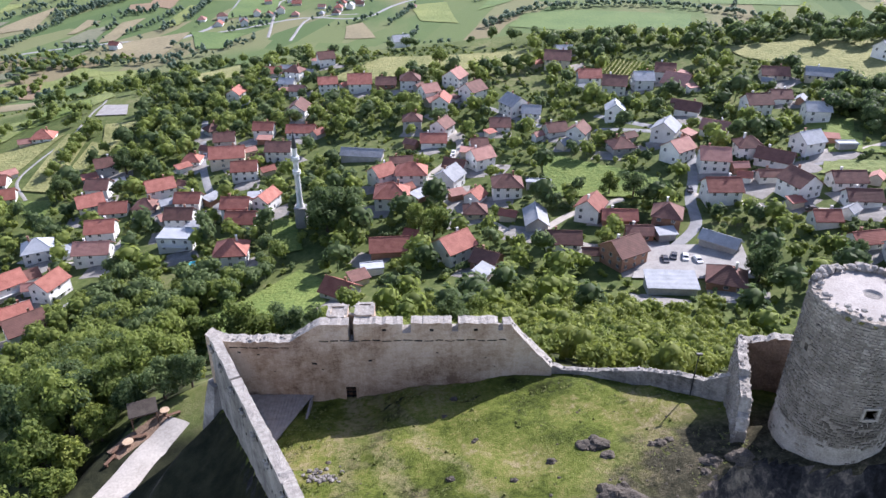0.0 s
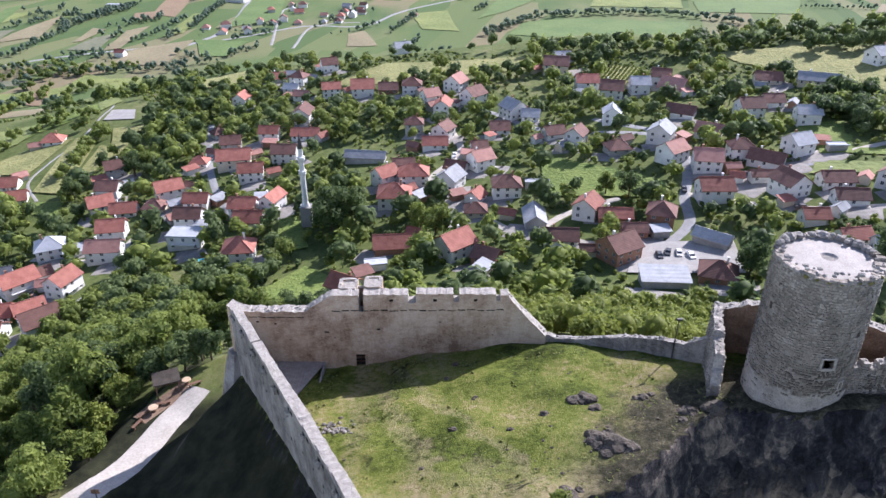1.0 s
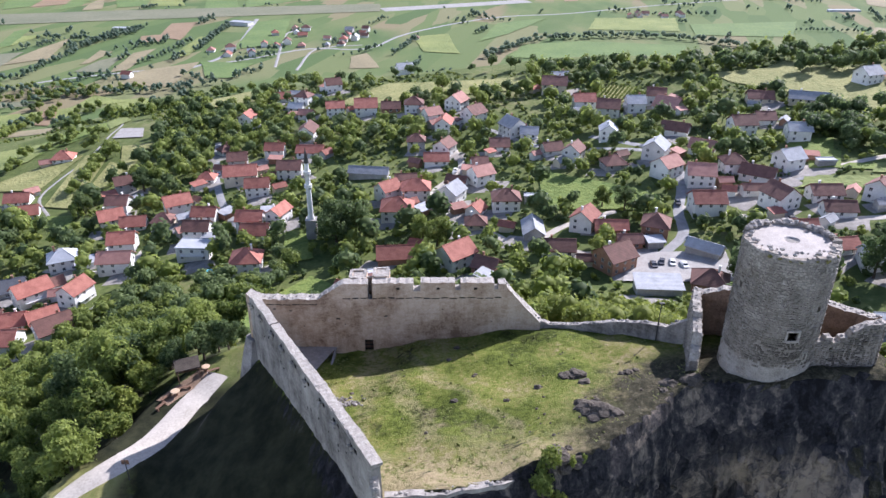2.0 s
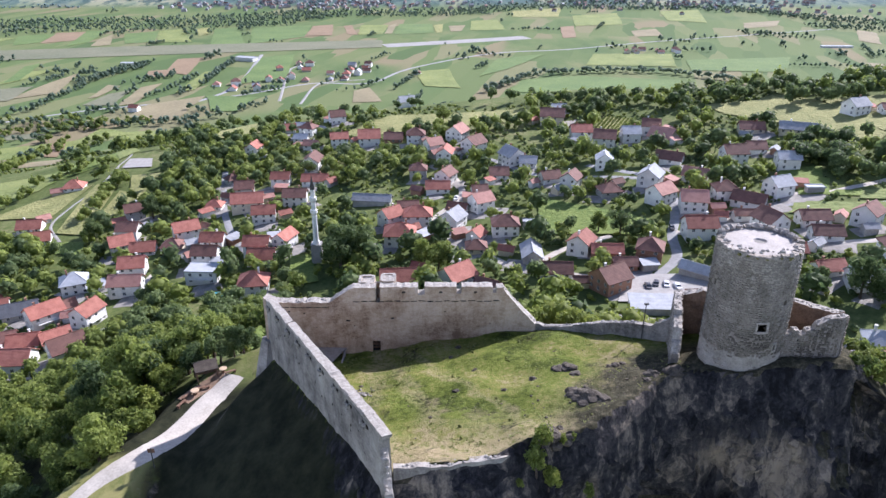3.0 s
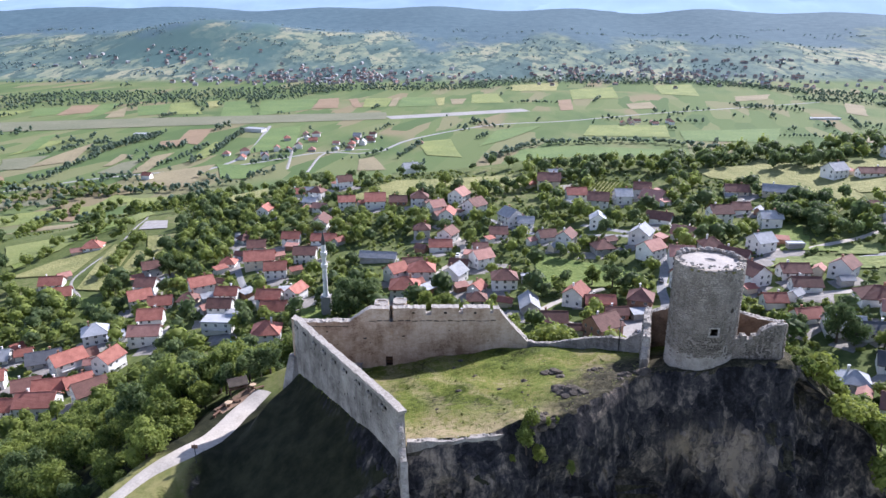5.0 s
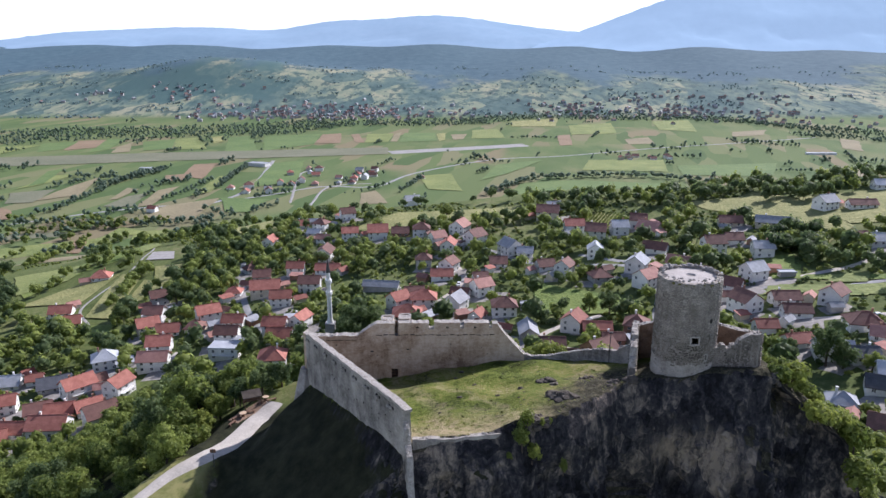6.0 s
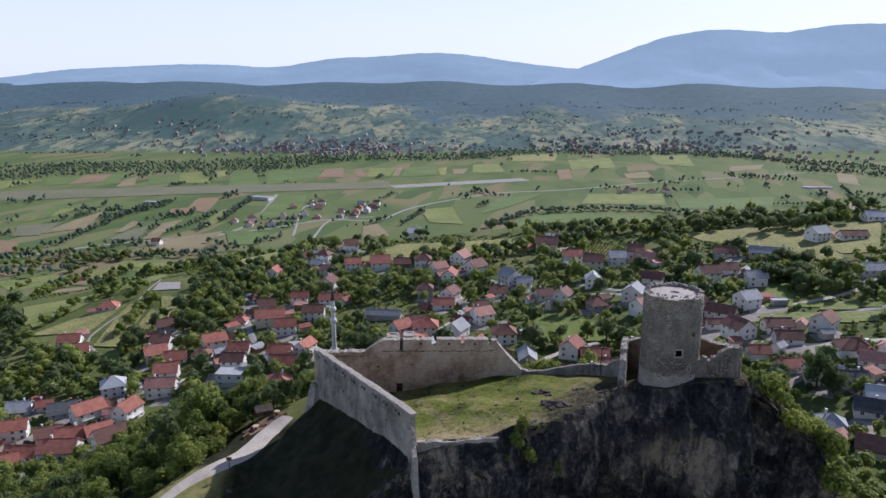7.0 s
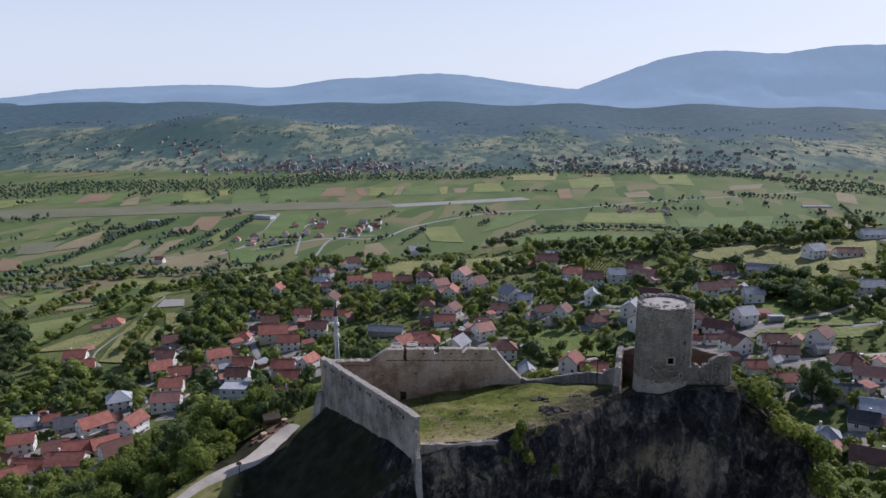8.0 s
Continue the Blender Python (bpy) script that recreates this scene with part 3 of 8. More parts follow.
mountains("backdrop", 2750, [(-2350, 20), (-1960, 36), (-1640, 76), (-1120, 98), (-900, 94), (-740, 78), (-450, 128), (-330, 124), (-85, 146), (60, 144), (215, 122), (400, 95), (580, 78), (800, 60), (1500, 40)], -2350, 1500, "blue wooded mountains across the plain", 500, hazed_slope("hazed_distant_slope", 0.60))
# this range glows more than the first, for thicker haze on the sun side
mountains("backdrop", 2600, [(330, 10), (540, 72), (700, 130), (880, 196), (1060, 226), (1200, 224), (1350, 212), (1420, 222), (1560, 244), (1720, 250), (2000, 245), (2400, 180)], 330, 2400, "high blue wooded mountain beside the plain", 400, hazed_slope("hazy_mountain_slope", 0.74))

# ---- roads, tracks and fields ----
ROAD_SPOTS = []


def smooth_line(pts, step):
    """A rounded line through plan points (Catmull-Rom), sampled about every step metres."""
    p = [np.array(q, float) for q in pts]
    p = [2 * p[0] - p[1]] + p + [2 * p[-1] - p[-2]]
    out = []
    for a, b, c, d in zip(p, p[1:], p[2:], p[3:]):
        n = max(1, int(np.linalg.norm(c - b) / step))
        for t in np.arange(n) / n:
            out.append(0.5 * (2 * b + (c - a) * t + (2 * a - 5 * b + 4 * c - d) * t * t + (3 * b - a - 3 * c + d) * t ** 3))
    return np.array(out + [p[-2]])


def road(name, pts, width, material, label, lift=0.14, step=3.0, ragged=0.0, narrow=None):
    """A made way along plan points; narrow=(x, share): west of x its width shrinks to a share."""
    line = smooth_line(pts, step)
    t = np.gradient(line, axis=0)
    t /= np.linalg.norm(t, axis=1)[:, None]
    side = np.stack([-t[:, 1], t[:, 0]], -1)
    vs, fs, k = [], [], 5
    for i, (p, s) in enumerate(zip(line, side)):
        for j in range(k):
            u = (j / (k - 1) - 0.5) * width * (1 + ragged * noise.noise(Vector((p[0] * 0.13, p[1] * 0.13, j * 3.0))))
            if narrow:
                u = u * (narrow[1] + (1 - narrow[1]) * smooth(narrow[0] - 8, narrow[0], p[0]))
            q = p + s * u
            vs.append((q[0], q[1], gz(q[0], q[1]) + (lift if 0 < j < k - 1 else -0.1)))
    fs = [(i * k + j, (i + 1) * k + j, (i + 1) * k + j + 1, i * k + j + 1) for i in range(len(line) - 1) for j in range(k - 1)]
    ROAD_SPOTS.extend((p[0], p[1], width / 2) for p in line)
    me = from_arrays(name, vs, fs, material, smooth_shade=True)
    return tagged(new(name, me), label, "road", kind="structure")


LANE = "narrow pale village lane between houses and gardens"
road("road", [(-118, 428), (-112, 403), (-104, 373), (-92, 340), (-80, 316), (-66, 300)], 4.0, ASPHALT, LANE)
road("road", [(-176, 352), (-191, 374), (-193, 399), (-191, 428), (-195, 468), (-200, 500), (-230, 560)], 1.9, AIRSTRIP, "pale farm track between grass strips")
road("road", [(89, 289), (108, 277), (124, 270), (139, 267), (158, 264), (200, 258)], 4.0, GRAVEL, LANE)
road("road", [(72, 372), (98, 341), (98, 325), (93, 303), (87, 286), (84, 270), (74, 258)], 4.6, ASPHALT, "grey asphalt village street")
road("road", [(11, 410), (28, 395), (43, 373), (56, 361), (78, 352), (98, 341)], 4.2, ASPHALT, "grey asphalt village street")
road("road", [(-150, 296), (-131, 290), (-117, 290), (-114, 304)], 3.6, GRAVEL, LANE)
road("road", [(-122, 255), (-116, 260), (-111, 266), (-109, 270)], 4.5, AIRSTRIP, LANE)
road("road", [(8, 381), (12, 357), (6, 342), (0, 332), (1, 318), (7, 303), (20, 286), (31, 273), (47, 285), (66, 292)], 3.8, GRAVEL, LANE)
road("road", [(93, 300), (110, 298), (131, 303), (146, 300), (162, 295), (220, 300)], 4.2, ASPHALT, LANE)
road("road", [(150, 309), (167, 314), (180, 317), (194, 324), (230, 345)], 4.0, GRAVEL, LANE)
road("pavement", [(-30.9, 137.6), (-33.2, 132.5), (-34.7, 127.7), (-35.7, 124.5), (-37.2, 121.4), (-39.3, 119.0), (-42.8, 115.7), (-44.8, 112.3), (-46.8, 108.9), (-49.2, 104.8)], 4.7, GRAVEL, "sunlit white gravel track up to the castle wall", 0.18, 1.0, 0.25, (-37.8, 0.55))
road("pavement", [(-37.6, 132.6), (-35.9, 135.0), (-32.9, 138.4)], 3.8, SOIL, "trodden brown earth round the tables", 0.12, 1.0, 0.3)
# farther off
road("road", [(-480, 797), (-398, 864), (-257, 935), (-169, 1016), (-92, 1016), (-41, 1125), (88, 1259), (220, 1302), (393, 1391), (581, 1467), (800, 1560)], 6.0, ASPHALT, "straight pale road across the plain", 0.3, 25)
road("road", [(-300, 880), (-266, 997), (-288, 1249)], 7.0, ASPHALT, "pale road across the plain", 0.35, 25)
road("road", [(-191, 909), (-217, 1126), (-190, 1180)], 4.0, AIRSTRIP, "pale hamlet lane on the plain", 0.35, 25)
road("road", [(-163, 893), (-158, 1016), (-100, 1040)], 4.0, AIRSTRIP, "pale hamlet lane on the plain", 0.35, 25)
runway = road("runway", [(-95, 1344), (40, 1395), (167, 1446)], 44.0, AIRSTRIP, "pale concrete airstrip on the plain", 0.4, 20)

FIELD = {"tan": mat("stubble_field", (0.185, 0.160, 0.092), (0.275, 0.235, 0.135), 0.95, 0.02, 0.1, fine=14), "orange": mat("ploughed_field", (0.195, 0.138, 0.082), (0.28, 0.20, 0.122), 0.95, 0.02, 0.1, fine=14),
         "green": mat("crop_field", (0.085, 0.142, 0.042), (0.142, 0.200, 0.060), 0.95, 0.02, 0.1, fine=14), "lime": mat("young_crop_field", (0.130, 0.172, 0.050), (0.24, 0.265, 0.085), 0.95, 0.03, 0.3, fine=14),
         "olive": mat("dry_grassland", (0.125, 0.140, 0.082), (0.20, 0.195, 0.125), 0.95, 0.015, 0.1, fine=14),
         "meadow": mat("village_meadow", (0.085, 0.140, 0.026), (0.205, 0.250, 0.060), 0.95, 0.08, 0.5, fine=10), "concrete": mat("bleached_concrete_yard", (0.28, 0.265, 0.245), (0.42, 0.40, 0.37), 0.95, 0.3, 0.2), "hay": mat("mown_meadow", (0.165, 0.18, 0.058), (0.33, 0.315, 0.125), 0.95, 0.06, 0.5, fine=10)}
OPEN = [[(-78, 216), (-41, 267), (-20, 252), (-24, 200), (-34, 176), (-52, 186)], [(20, 500), (330, 468), (330, 655), (-10, 655)]]


def inside(pts, x, y):
    c = False
    for (ax, ay), (bx, by) in zip(pts, pts[1:] + pts[:1]):
        if (ay > y) != (by > y) and x < (bx - ax) * (y - ay) / (by - ay) + ax:
            c = not c
    return c


def field(pts, kind, lift=0.25, cell=8.0, near=False):
    """A worked patch of land with its own cover, laid over the ground; the outline is a plan polygon."""
    lift += 0.012 * (len(OPEN) % 30)
    if near:
        OPEN.append(pts)
    a, b, c, d = (np.array(p, float) for p in pts)
    n = max(2, int(max(np.linalg.norm(b - a), np.linalg.norm(d - c)) / cell))
    k = max(2, int(max(np.linalg.norm(d - a), np.linalg.norm(c - b)) / cell))
    vs = []
    for j in range(k + 1):
        for i in range(n + 1):
            u, v = i / n, j / k
            p = (a * (1 - u) + b * u) * (1 - v) + (d * (1 - u) + c * u) * v
            if i in (0, n) or j in (0, k):
                p = p + 0.12 * cell * np.array([noise.noise(Vector((p[0] * 0.05, p[1] * 0.05, 1))), noise.noise(Vector((p[0] * 0.05, p[1] * 0.05, 7)))])
            vs.append((p[0], p[1], gz(p[0], p[1]) + lift))
    fs = [(j * (n + 1) + i, j * (n + 1) + i + 1, (j + 1) * (n + 1) + i + 1, (j + 1) * (n + 1) + i) for j in range(k) for i in range(n)]
    lab = {"tan": "dry stubble field", "orange": "ploughed brown field", "green": "green crop field", "lime": "light green crop field", "meadow": "bright green meadow among the houses", "concrete": "pale concrete yard", "hay": "yellowed mown meadow", "olive": "dry olive-green grassland strip"}[kind]
    return tagged(new("field", from_arrays("field", vs, fs, FIELD[kind], smooth_shade=True)), lab, "field", kind="structure")


field([(-552, 885), (-520, 869), (-494, 819), (-526, 810)], "orange", 0.5, 25, True)
field([(-846, 1309), (-804, 1309), (-789, 1444), (-899, 1411)], "lime", 0.5, 25, True)
field([(-747, 1345), (-718, 1382), (-741, 1498), (-800, 1465)], "green", 0.5, 25, True)
field([(-712, 1374), (-666, 1411), (-696, 1526), (-745, 1506)], "orange", 0.5, 25, True)
field([(-648, 1337), (-630, 1390), (-661, 1543), (-699, 1534)], "green", 0.5, 25, True)
field([(-606, 1337), (-578, 1353), (-630, 1497), (-629, 1428)], "tan", 0.5, 25, True)
field([(-558, 1366), (-513, 1390), (-555, 1534), (-610, 1497)], "green", 0.5, 25, True)
field([(-507, 1382), (-444, 1390), (-522, 1563), (-555, 1534)], "lime", 0.5, 25, True)
field([(-456, 1464), (-446, 1489), (-470, 1592), (-494, 1563)], "hay", 0.5, 25, True)
field([(-402, 1353), (-340, 1353), (-414, 1592), (-453, 1563)], "green", 0.5, 25, True)
field([(-779, 1173), (-499, 1238), (-538, 1337), (-840, 1268)], "olive", 0.5, 25, True)
field([(-499, 1238), (-96, 1324), (-102, 1410), (-538, 1337)], "olive", 0.5, 25, True)
field([(-519, 922), (-480, 955), (-514, 1099), (-523, 984)], "tan", 0.5, 25, True)
field([(-586, 996), (-567, 1041), (-559, 1119), (-597, 1099)], "lime", 0.5, 25, True)
field([(-582, 1016), (-569, 1037), (-608, 1173), (-618, 1140)], "green", 0.5, 25, True)
field([(-547, 902), (-516, 910), (-531, 996), (-578, 967)], "olive", 0.5, 25, True)
field([(-393, 1098), (-354, 1074), (-374, 1218), (-412, 1205)], "orange", 0.5, 25, True)
field([(-407, 1062), (-380, 1057), (-387, 1119), (-419, 1103)], "orange", 0.5, 25, True)
field([(-427, 926), (-418, 930), (-417, 996), (-436, 1004)], "tan", 0.5, 25, True)
field([(-374, 882), (-360, 893), (-368, 1016), (-388, 988)], "tan", 0.5, 25, True)
field([(-342, 821), (-285, 815), (-287, 938), (-342, 889)], "tan", 0.5, 25, True)
field([(-146, 511), (-126, 494), (-121, 538), (-148, 556)], "hay", 0.5, 25, True)
field([(-358, 673), (-338, 662), (-360, 726), (-373, 730)], "orange", 0.5, 25, True)
field([(-258, 856), (-228, 853), (-222, 930), (-287, 938)], "green", 0.5, 25, True)
field([(-266, 1008), (-210, 1053), (-234, 1250), (-280, 1218)], "green", 0.5, 25, True)
field([(-332, 955), (-312, 975), (-319, 1098), (-336, 1098)], "lime", 0.5, 25, True)
field([(-418, 885), (-382, 885), (-393, 975), (-412, 946)], "olive", 0.5, 25, True)
field([(-253, 1464), (-203, 1472), (-222, 1633), (-261, 1612)], "orange", 0.5, 25, True)
field([(-175, 1489), (-154, 1480), (-181, 1624), (-198, 1612)], "orange", 0.5, 25, True)
field([(-104, 1497), (-90, 1497), (-88, 1657), (-102, 1624)], "tan", 0.5, 25, True)
field([(-4, 1505), (8, 1517), (10, 1645), (-9, 1624)], "hay", 0.5, 25, True)
field([(25, 1525), (48, 1534), (57, 1624), (22, 1612)], "tan", 0.5, 25, True)
field([(-154, 1480), (-108, 1489), (-105, 1632), (-162, 1624)], "lime", 0.5, 25, True)
field([(-84, 1488), (-9, 1505), (-13, 1645), (-83, 1645)], "green", 0.5, 25, True)
field([(64, 1542), (137, 1554), (131, 1722), (74, 1702)], "lime", 0.5, 25, True)
field([(-335, 1366), (-253, 1452), (-267, 1624), (-381, 1583)], "green", 0.5, 25, True)
field([(234, 1435), (260, 1443), (284, 1611), (252, 1591)], "orange", 0.5, 25, True)
field([(373, 1451), (430, 1463), (443, 1562), (385, 1533)], "tan", 0.5, 25, True)
field([(-102, 901), (-66, 905), (-89, 987), (-108, 967)], "tan", 0.5, 25, True)
field([(170, 1772), (276, 1772), (314, 1965), (181, 1891)], "hay", 0.5, 25, True)
field([(287, 1611), (392, 1632), (429, 1850), (312, 1796)], "lime", 0.5, 25, True)
field([(508, 1702), (582, 1664), (647, 1919), (542, 1890)], "lime", 0.5, 25, True)
field([(626, 1570), (707, 1603), (757, 1701), (657, 1656)], "tan", 0.5, 25, True)
field([(770, 1397), (786, 1352), (860, 1504), (842, 1541)], "tan", 0.5, 25, True)
field([(618, 1102), (650, 1080), (689, 1138), (661, 1167)], "tan", 0.5, 25, True)
field([(370, 1106), (500, 1090), (564, 1217), (388, 1192)], "green", 0.5, 25, True)
field([(90, 962), (160, 940), (196, 1061), (118, 1040)], "green", 0.5, 25, True)
field([(160, 940), (300, 930), (334, 1032), (196, 1061)], "green", 0.5, 25, True)
field([(-18, 995), (29, 983), (16, 1119), (-32, 1098)], "lime", 0.5, 25, True)
field([(57, 1061), (104, 1118), (175, 1250), (93, 1205)], "green", 0.5, 25, True)
field([(225, 1151), (356, 1135), (382, 1250), (254, 1254)], "lime", 0.5, 25, True)
# among the houses and on the slopes beside them
field([(-250, 416), (-230, 438), (-227, 472), (-278, 463)], "lime", 0.3, 7, True)
field([(-236, 394), (-197, 386), (-196, 434), (-216, 426)], "hay", 0.3, 7, True)
field([(-183, 362), (-166, 357), (-179, 430), (-194, 433)], "hay", 0.3, 7, True)
field([(-167, 365), (-161, 365), (-160, 404), (-173, 415)], "hay", 0.3, 7, True)
field([(-159, 391), (-155, 398), (-158, 438), (-176, 441)], "hay", 0.3, 7, True)
field([(-216, 514), (-201, 483), (-196, 505), (-217, 540)], "lime", 0.3, 7, True)
field([(-353, 718), (-334, 745), (-307, 758), (-351, 784)], "lime", 0.3, 7, True)
field([(-181, 341), (-159, 334), (-162, 350), (-181, 351)], "meadow", 0.3, 7, True)
field([(-441, 692), (-352, 738), (-330, 704), (-404, 655)], "lime", 0.3, 9, True)
field([(-330, 764), (-284, 775), (-278, 736), (-312, 716)], "lime", 0.3, 9, True)
field([(-472, 752), (-396, 762), (-395, 744), (-457, 728)], "olive", 0.3, 9, True)
field([(-350, 640), (-300, 628), (-286, 566), (-344, 566)], "tan", 0.3, 9, True)
field([(-290, 690), (-262, 664), (-252, 590), (-284, 600)], "lime", 0.3, 9, True)
field([(-244, 463), (-224, 454), (-201, 483), (-216, 514)], "meadow", 0.3, 7, True)
field([(-262, 436), (-242, 410), (-226, 452), (-244, 462)], "meadow", 0.33, 7, True)
field([(152, 447), (192, 440), (182, 407), (154, 428)], "hay", 0.3, 6, True)
field([(190, 434), (206, 398), (209, 371), (190, 379)], "hay", 0.34, 6, True)
field([(134, 295), (176, 281), (183, 292), (138, 303)], "lime", 0.3, 5, True)
field([(152, 308), (186, 296), (188, 302), (159, 312)], "meadow", 0.3, 5, True)
field([(136, 324), (160, 326), (166, 339), (150, 341)], "meadow", 0.34, 5, True)
field([(208, 430), (210, 372), (227, 368), (264, 432)], "hay", 0.3, 7, True)
field([(154, 426), (171, 402), (206, 431), (192, 451)], "hay", 0.3, 7, True)
field([(171, 402), (190, 378), (210, 404), (206, 431)], "hay", 0.3, 7, True)
field([(190, 378), (188, 350), (209, 367), (210, 404)], "hay", 0.3, 7, True)
field([(132, 294), (168, 282), (175, 293), (143, 303)], "lime", 0.3, 7, True)
field([(162, 301), (176, 296), (183, 307), (168, 309)], "lime", 0.3, 7, True)
field([(143, 310), (154, 308), (162, 324), (153, 334)], "meadow", 0.3, 7, True)
field([(-190, 461), (-169, 454), (-176, 474), (-193, 481)], "concrete", 0.3, 7, True)
field([(41, 300), (83, 288), (84, 300), (44, 340)], "meadow", 0.3, 5, True)
field([(-65, 470), (55, 458), (57, 484), (-30, 510)], "hay", 0.32, 7, True)
field([(-152, 515), (-112, 505), (-125, 560), (-160, 560)], "hay", 0.32, 8, True)
field([(83, 424), (99, 412), (112, 436), (96, 452)], "hay", 0.3, 6, True)
field([(-78, 224), (-50, 202), (-25, 250), (-42, 267)], "meadow", 0.25, 4, True)
field([(-58, 304), (-50, 304), (-43, 280), (-54, 278)], "meadow", 0.25, 4, True)
field([(57, 241), (90, 237), (93, 256), (64, 260)], "concrete", 0.2, 5, True)

# ---- the castle, drawn in plan units ----
def masonry_wall(name, line, thick, material, parent=None, holes=(), rough=0.10, deep=1.6, cap=True, seed=0.0, under=None, pits=()):
    """A thick rubble wall along (x, y, top) points: both faces roughened, a ragged capped top, openings (from, to, low, high) by length along it."""
    step = 0.45
    pts = np.array(line, float)
    seg = np.hypot(*np.diff(pts[:, :2], axis=0).T)
    s_at = np.concatenate([[0], np.cumsum(seg)])
    total = s_at[-1]
    ss = set(np.round(np.linspace(0, total, max(2, int(total / step) + 1)), 3)) | {round(v, 3) for v in s_at}
    for a, b, _, _ in list(holes) + [p[1:] for p in pits]:
        ss |= {round(a, 3), round(b, 3)}
    ss = np.array(sorted(ss))
    px, py, top = (np.interp(ss, s_at, pts[:, k]) for k in range(3))
    low = ground_z(px, py) - deep if under is None else np.full(len(ss), under)
    z0, z1 = low.min(), top.max()
    levels = set(np.round(np.arange(z0, z1 + step, step), 3))
    for _, _, a, b in list(holes) + [p[1:] for p in pits]:
        levels |= {round(a, 3), round(b, 3)}
    levels = np.array(sorted(levels))
    tx, ty = np.gradient(px, ss), np.gradient(py, ss)
    ln = np.hypot(tx, ty)
    nx_, ny_ = ty / ln, -tx / ln
    bm = bmesh.new()
    grid = {}
    for side in (1, -1):
        for i in range(len(ss)):
            jag = 0.14 * noise.noise(Vector((px[i] * 2.1, py[i] * 2.1, seed))) + 0.07 * noise.noise(Vector((px[i] * 6.1, py[i] * 6.1, seed)))
            for k, z in enumerate(levels):
                zz = min(max(z, low[i]), top[i] + jag)
                q = Vector((px[i], py[i], zz)) + Vector((nx_[i], ny_[i], 0)) * side * 5
                off = thick / 2 + rough * (noise.noise(q * 0.9) + 0.6 * noise.noise(q * 2.3)) + 0.02 * max(0, top[i] - zz)
                grid[side, i, k] = bm.verts.new((px[i] + side * nx_[i] * off, py[i] + side * ny_[i] * off, zz))

    def open_at(i, k):
        s, z = (ss[i] + ss[i + 1]) / 2, (levels[k] + levels[k + 1]) / 2
        return any(a < s < b and c < z < d for a, b, c, d in holes)

    def quad(*v, mi=0):
        v = [u for n, u in enumerate(v) if (u.co - v[n - 1].co).length > 1e-5]
        if len(v) > 2:
            try:
                bm.faces.new(v).material_index = mi
            except ValueError:
                pass

    def face(side, i, k):
        c = [(i, k), (i + 1, k), (i + 1, k + 1), (i, k + 1)]
        v = [grid[side, a, b] for a, b in (c if side == 1 else c[::-1])]
        s, z = (ss[i] + ss[i + 1]) / 2, (levels[k] + levels[k + 1]) / 2
        if not any(q[0] == side and q[1] < s < q[2] and q[3] < z < q[4] for q in pits):
            return quad(*v)
        inn = [bm.verts.new(u.co - Vector((nx_[i], ny_[i], 0)) * side * 0.4) for u in v]
        for n in range(4):
            quad(v[n], v[(n + 1) % 4], inn[(n + 1) % 4], inn[n], mi=2)
        quad(*inn, mi=2)

    K = len(levels) - 1
    for i in range(len(ss) - 1):
        for k in range(K):
            if levels[k] >= max(top[i], top[i + 1]) + 0.12 or levels[k + 1] <= min(low[i], low[i + 1]):
                continue
            if open_at(i, k):
                for j, flip in ((i, 0), (i + 1, 1)):
                    quad(grid[1, j, k], grid[-1, j, k], grid[-1, j, k + 1], grid[1, j, k + 1], mi=2)
                quad(grid[1, i, k + 1], grid[1, i + 1, k + 1], grid[-1, i + 1, k + 1], grid[-1, i, k + 1], mi=2)
                quad(grid[1, i, k], grid[1, i + 1, k], grid[-1, i + 1, k], grid[-1, i, k], mi=2)
                continue
            face(1, i, k)
            face(-1, i, k)
        quad(grid[1, i, K], grid[1, i + 1, K], grid[-1, i + 1, K], grid[-1, i, K], mi=1)
    for i, o in ((0, 0), (len(ss) - 1, 1)):
        for k in range(K):
            quad(grid[-1, i, k], grid[1, i, k], grid[1, i, k + 1], grid[-1, i, k + 1])
    bmesh.ops.remove_doubles(bm, verts=bm.verts, dist=0.0005)
    bmesh.ops.recalc_face_normals(bm, faces=bm.faces)
    return part(name, bm, (material, STONE_CAP if cap else material, STONE_SHADE), parent)


def at_origin(name, label, category, group="", kind=""):
    return thing(name, Matrix.Scale(UNIT, 4), label, category, group, kind)


def stone_lump(bm, x, y, z, r, seed, flat=0.7, detail=2):
    """A rough boulder shape."""
    first = len(bm.verts)
    made = bmesh.ops.create_icosphere(bm, subdivisions=detail, radius=1.0)
    for v in made["verts"]:
        d = v.co.normalized()
        k = r * (1 + 0.38 * noise.noise(d * 1.4 + Vector((seed, 0, 0))) + 0.16 * noise.noise(d * 3.7 + Vector((0, seed, 0))))
        v.co = Vector((x + d.x * k, y + d.y * k * 0.9, z + d.z * k * flat))


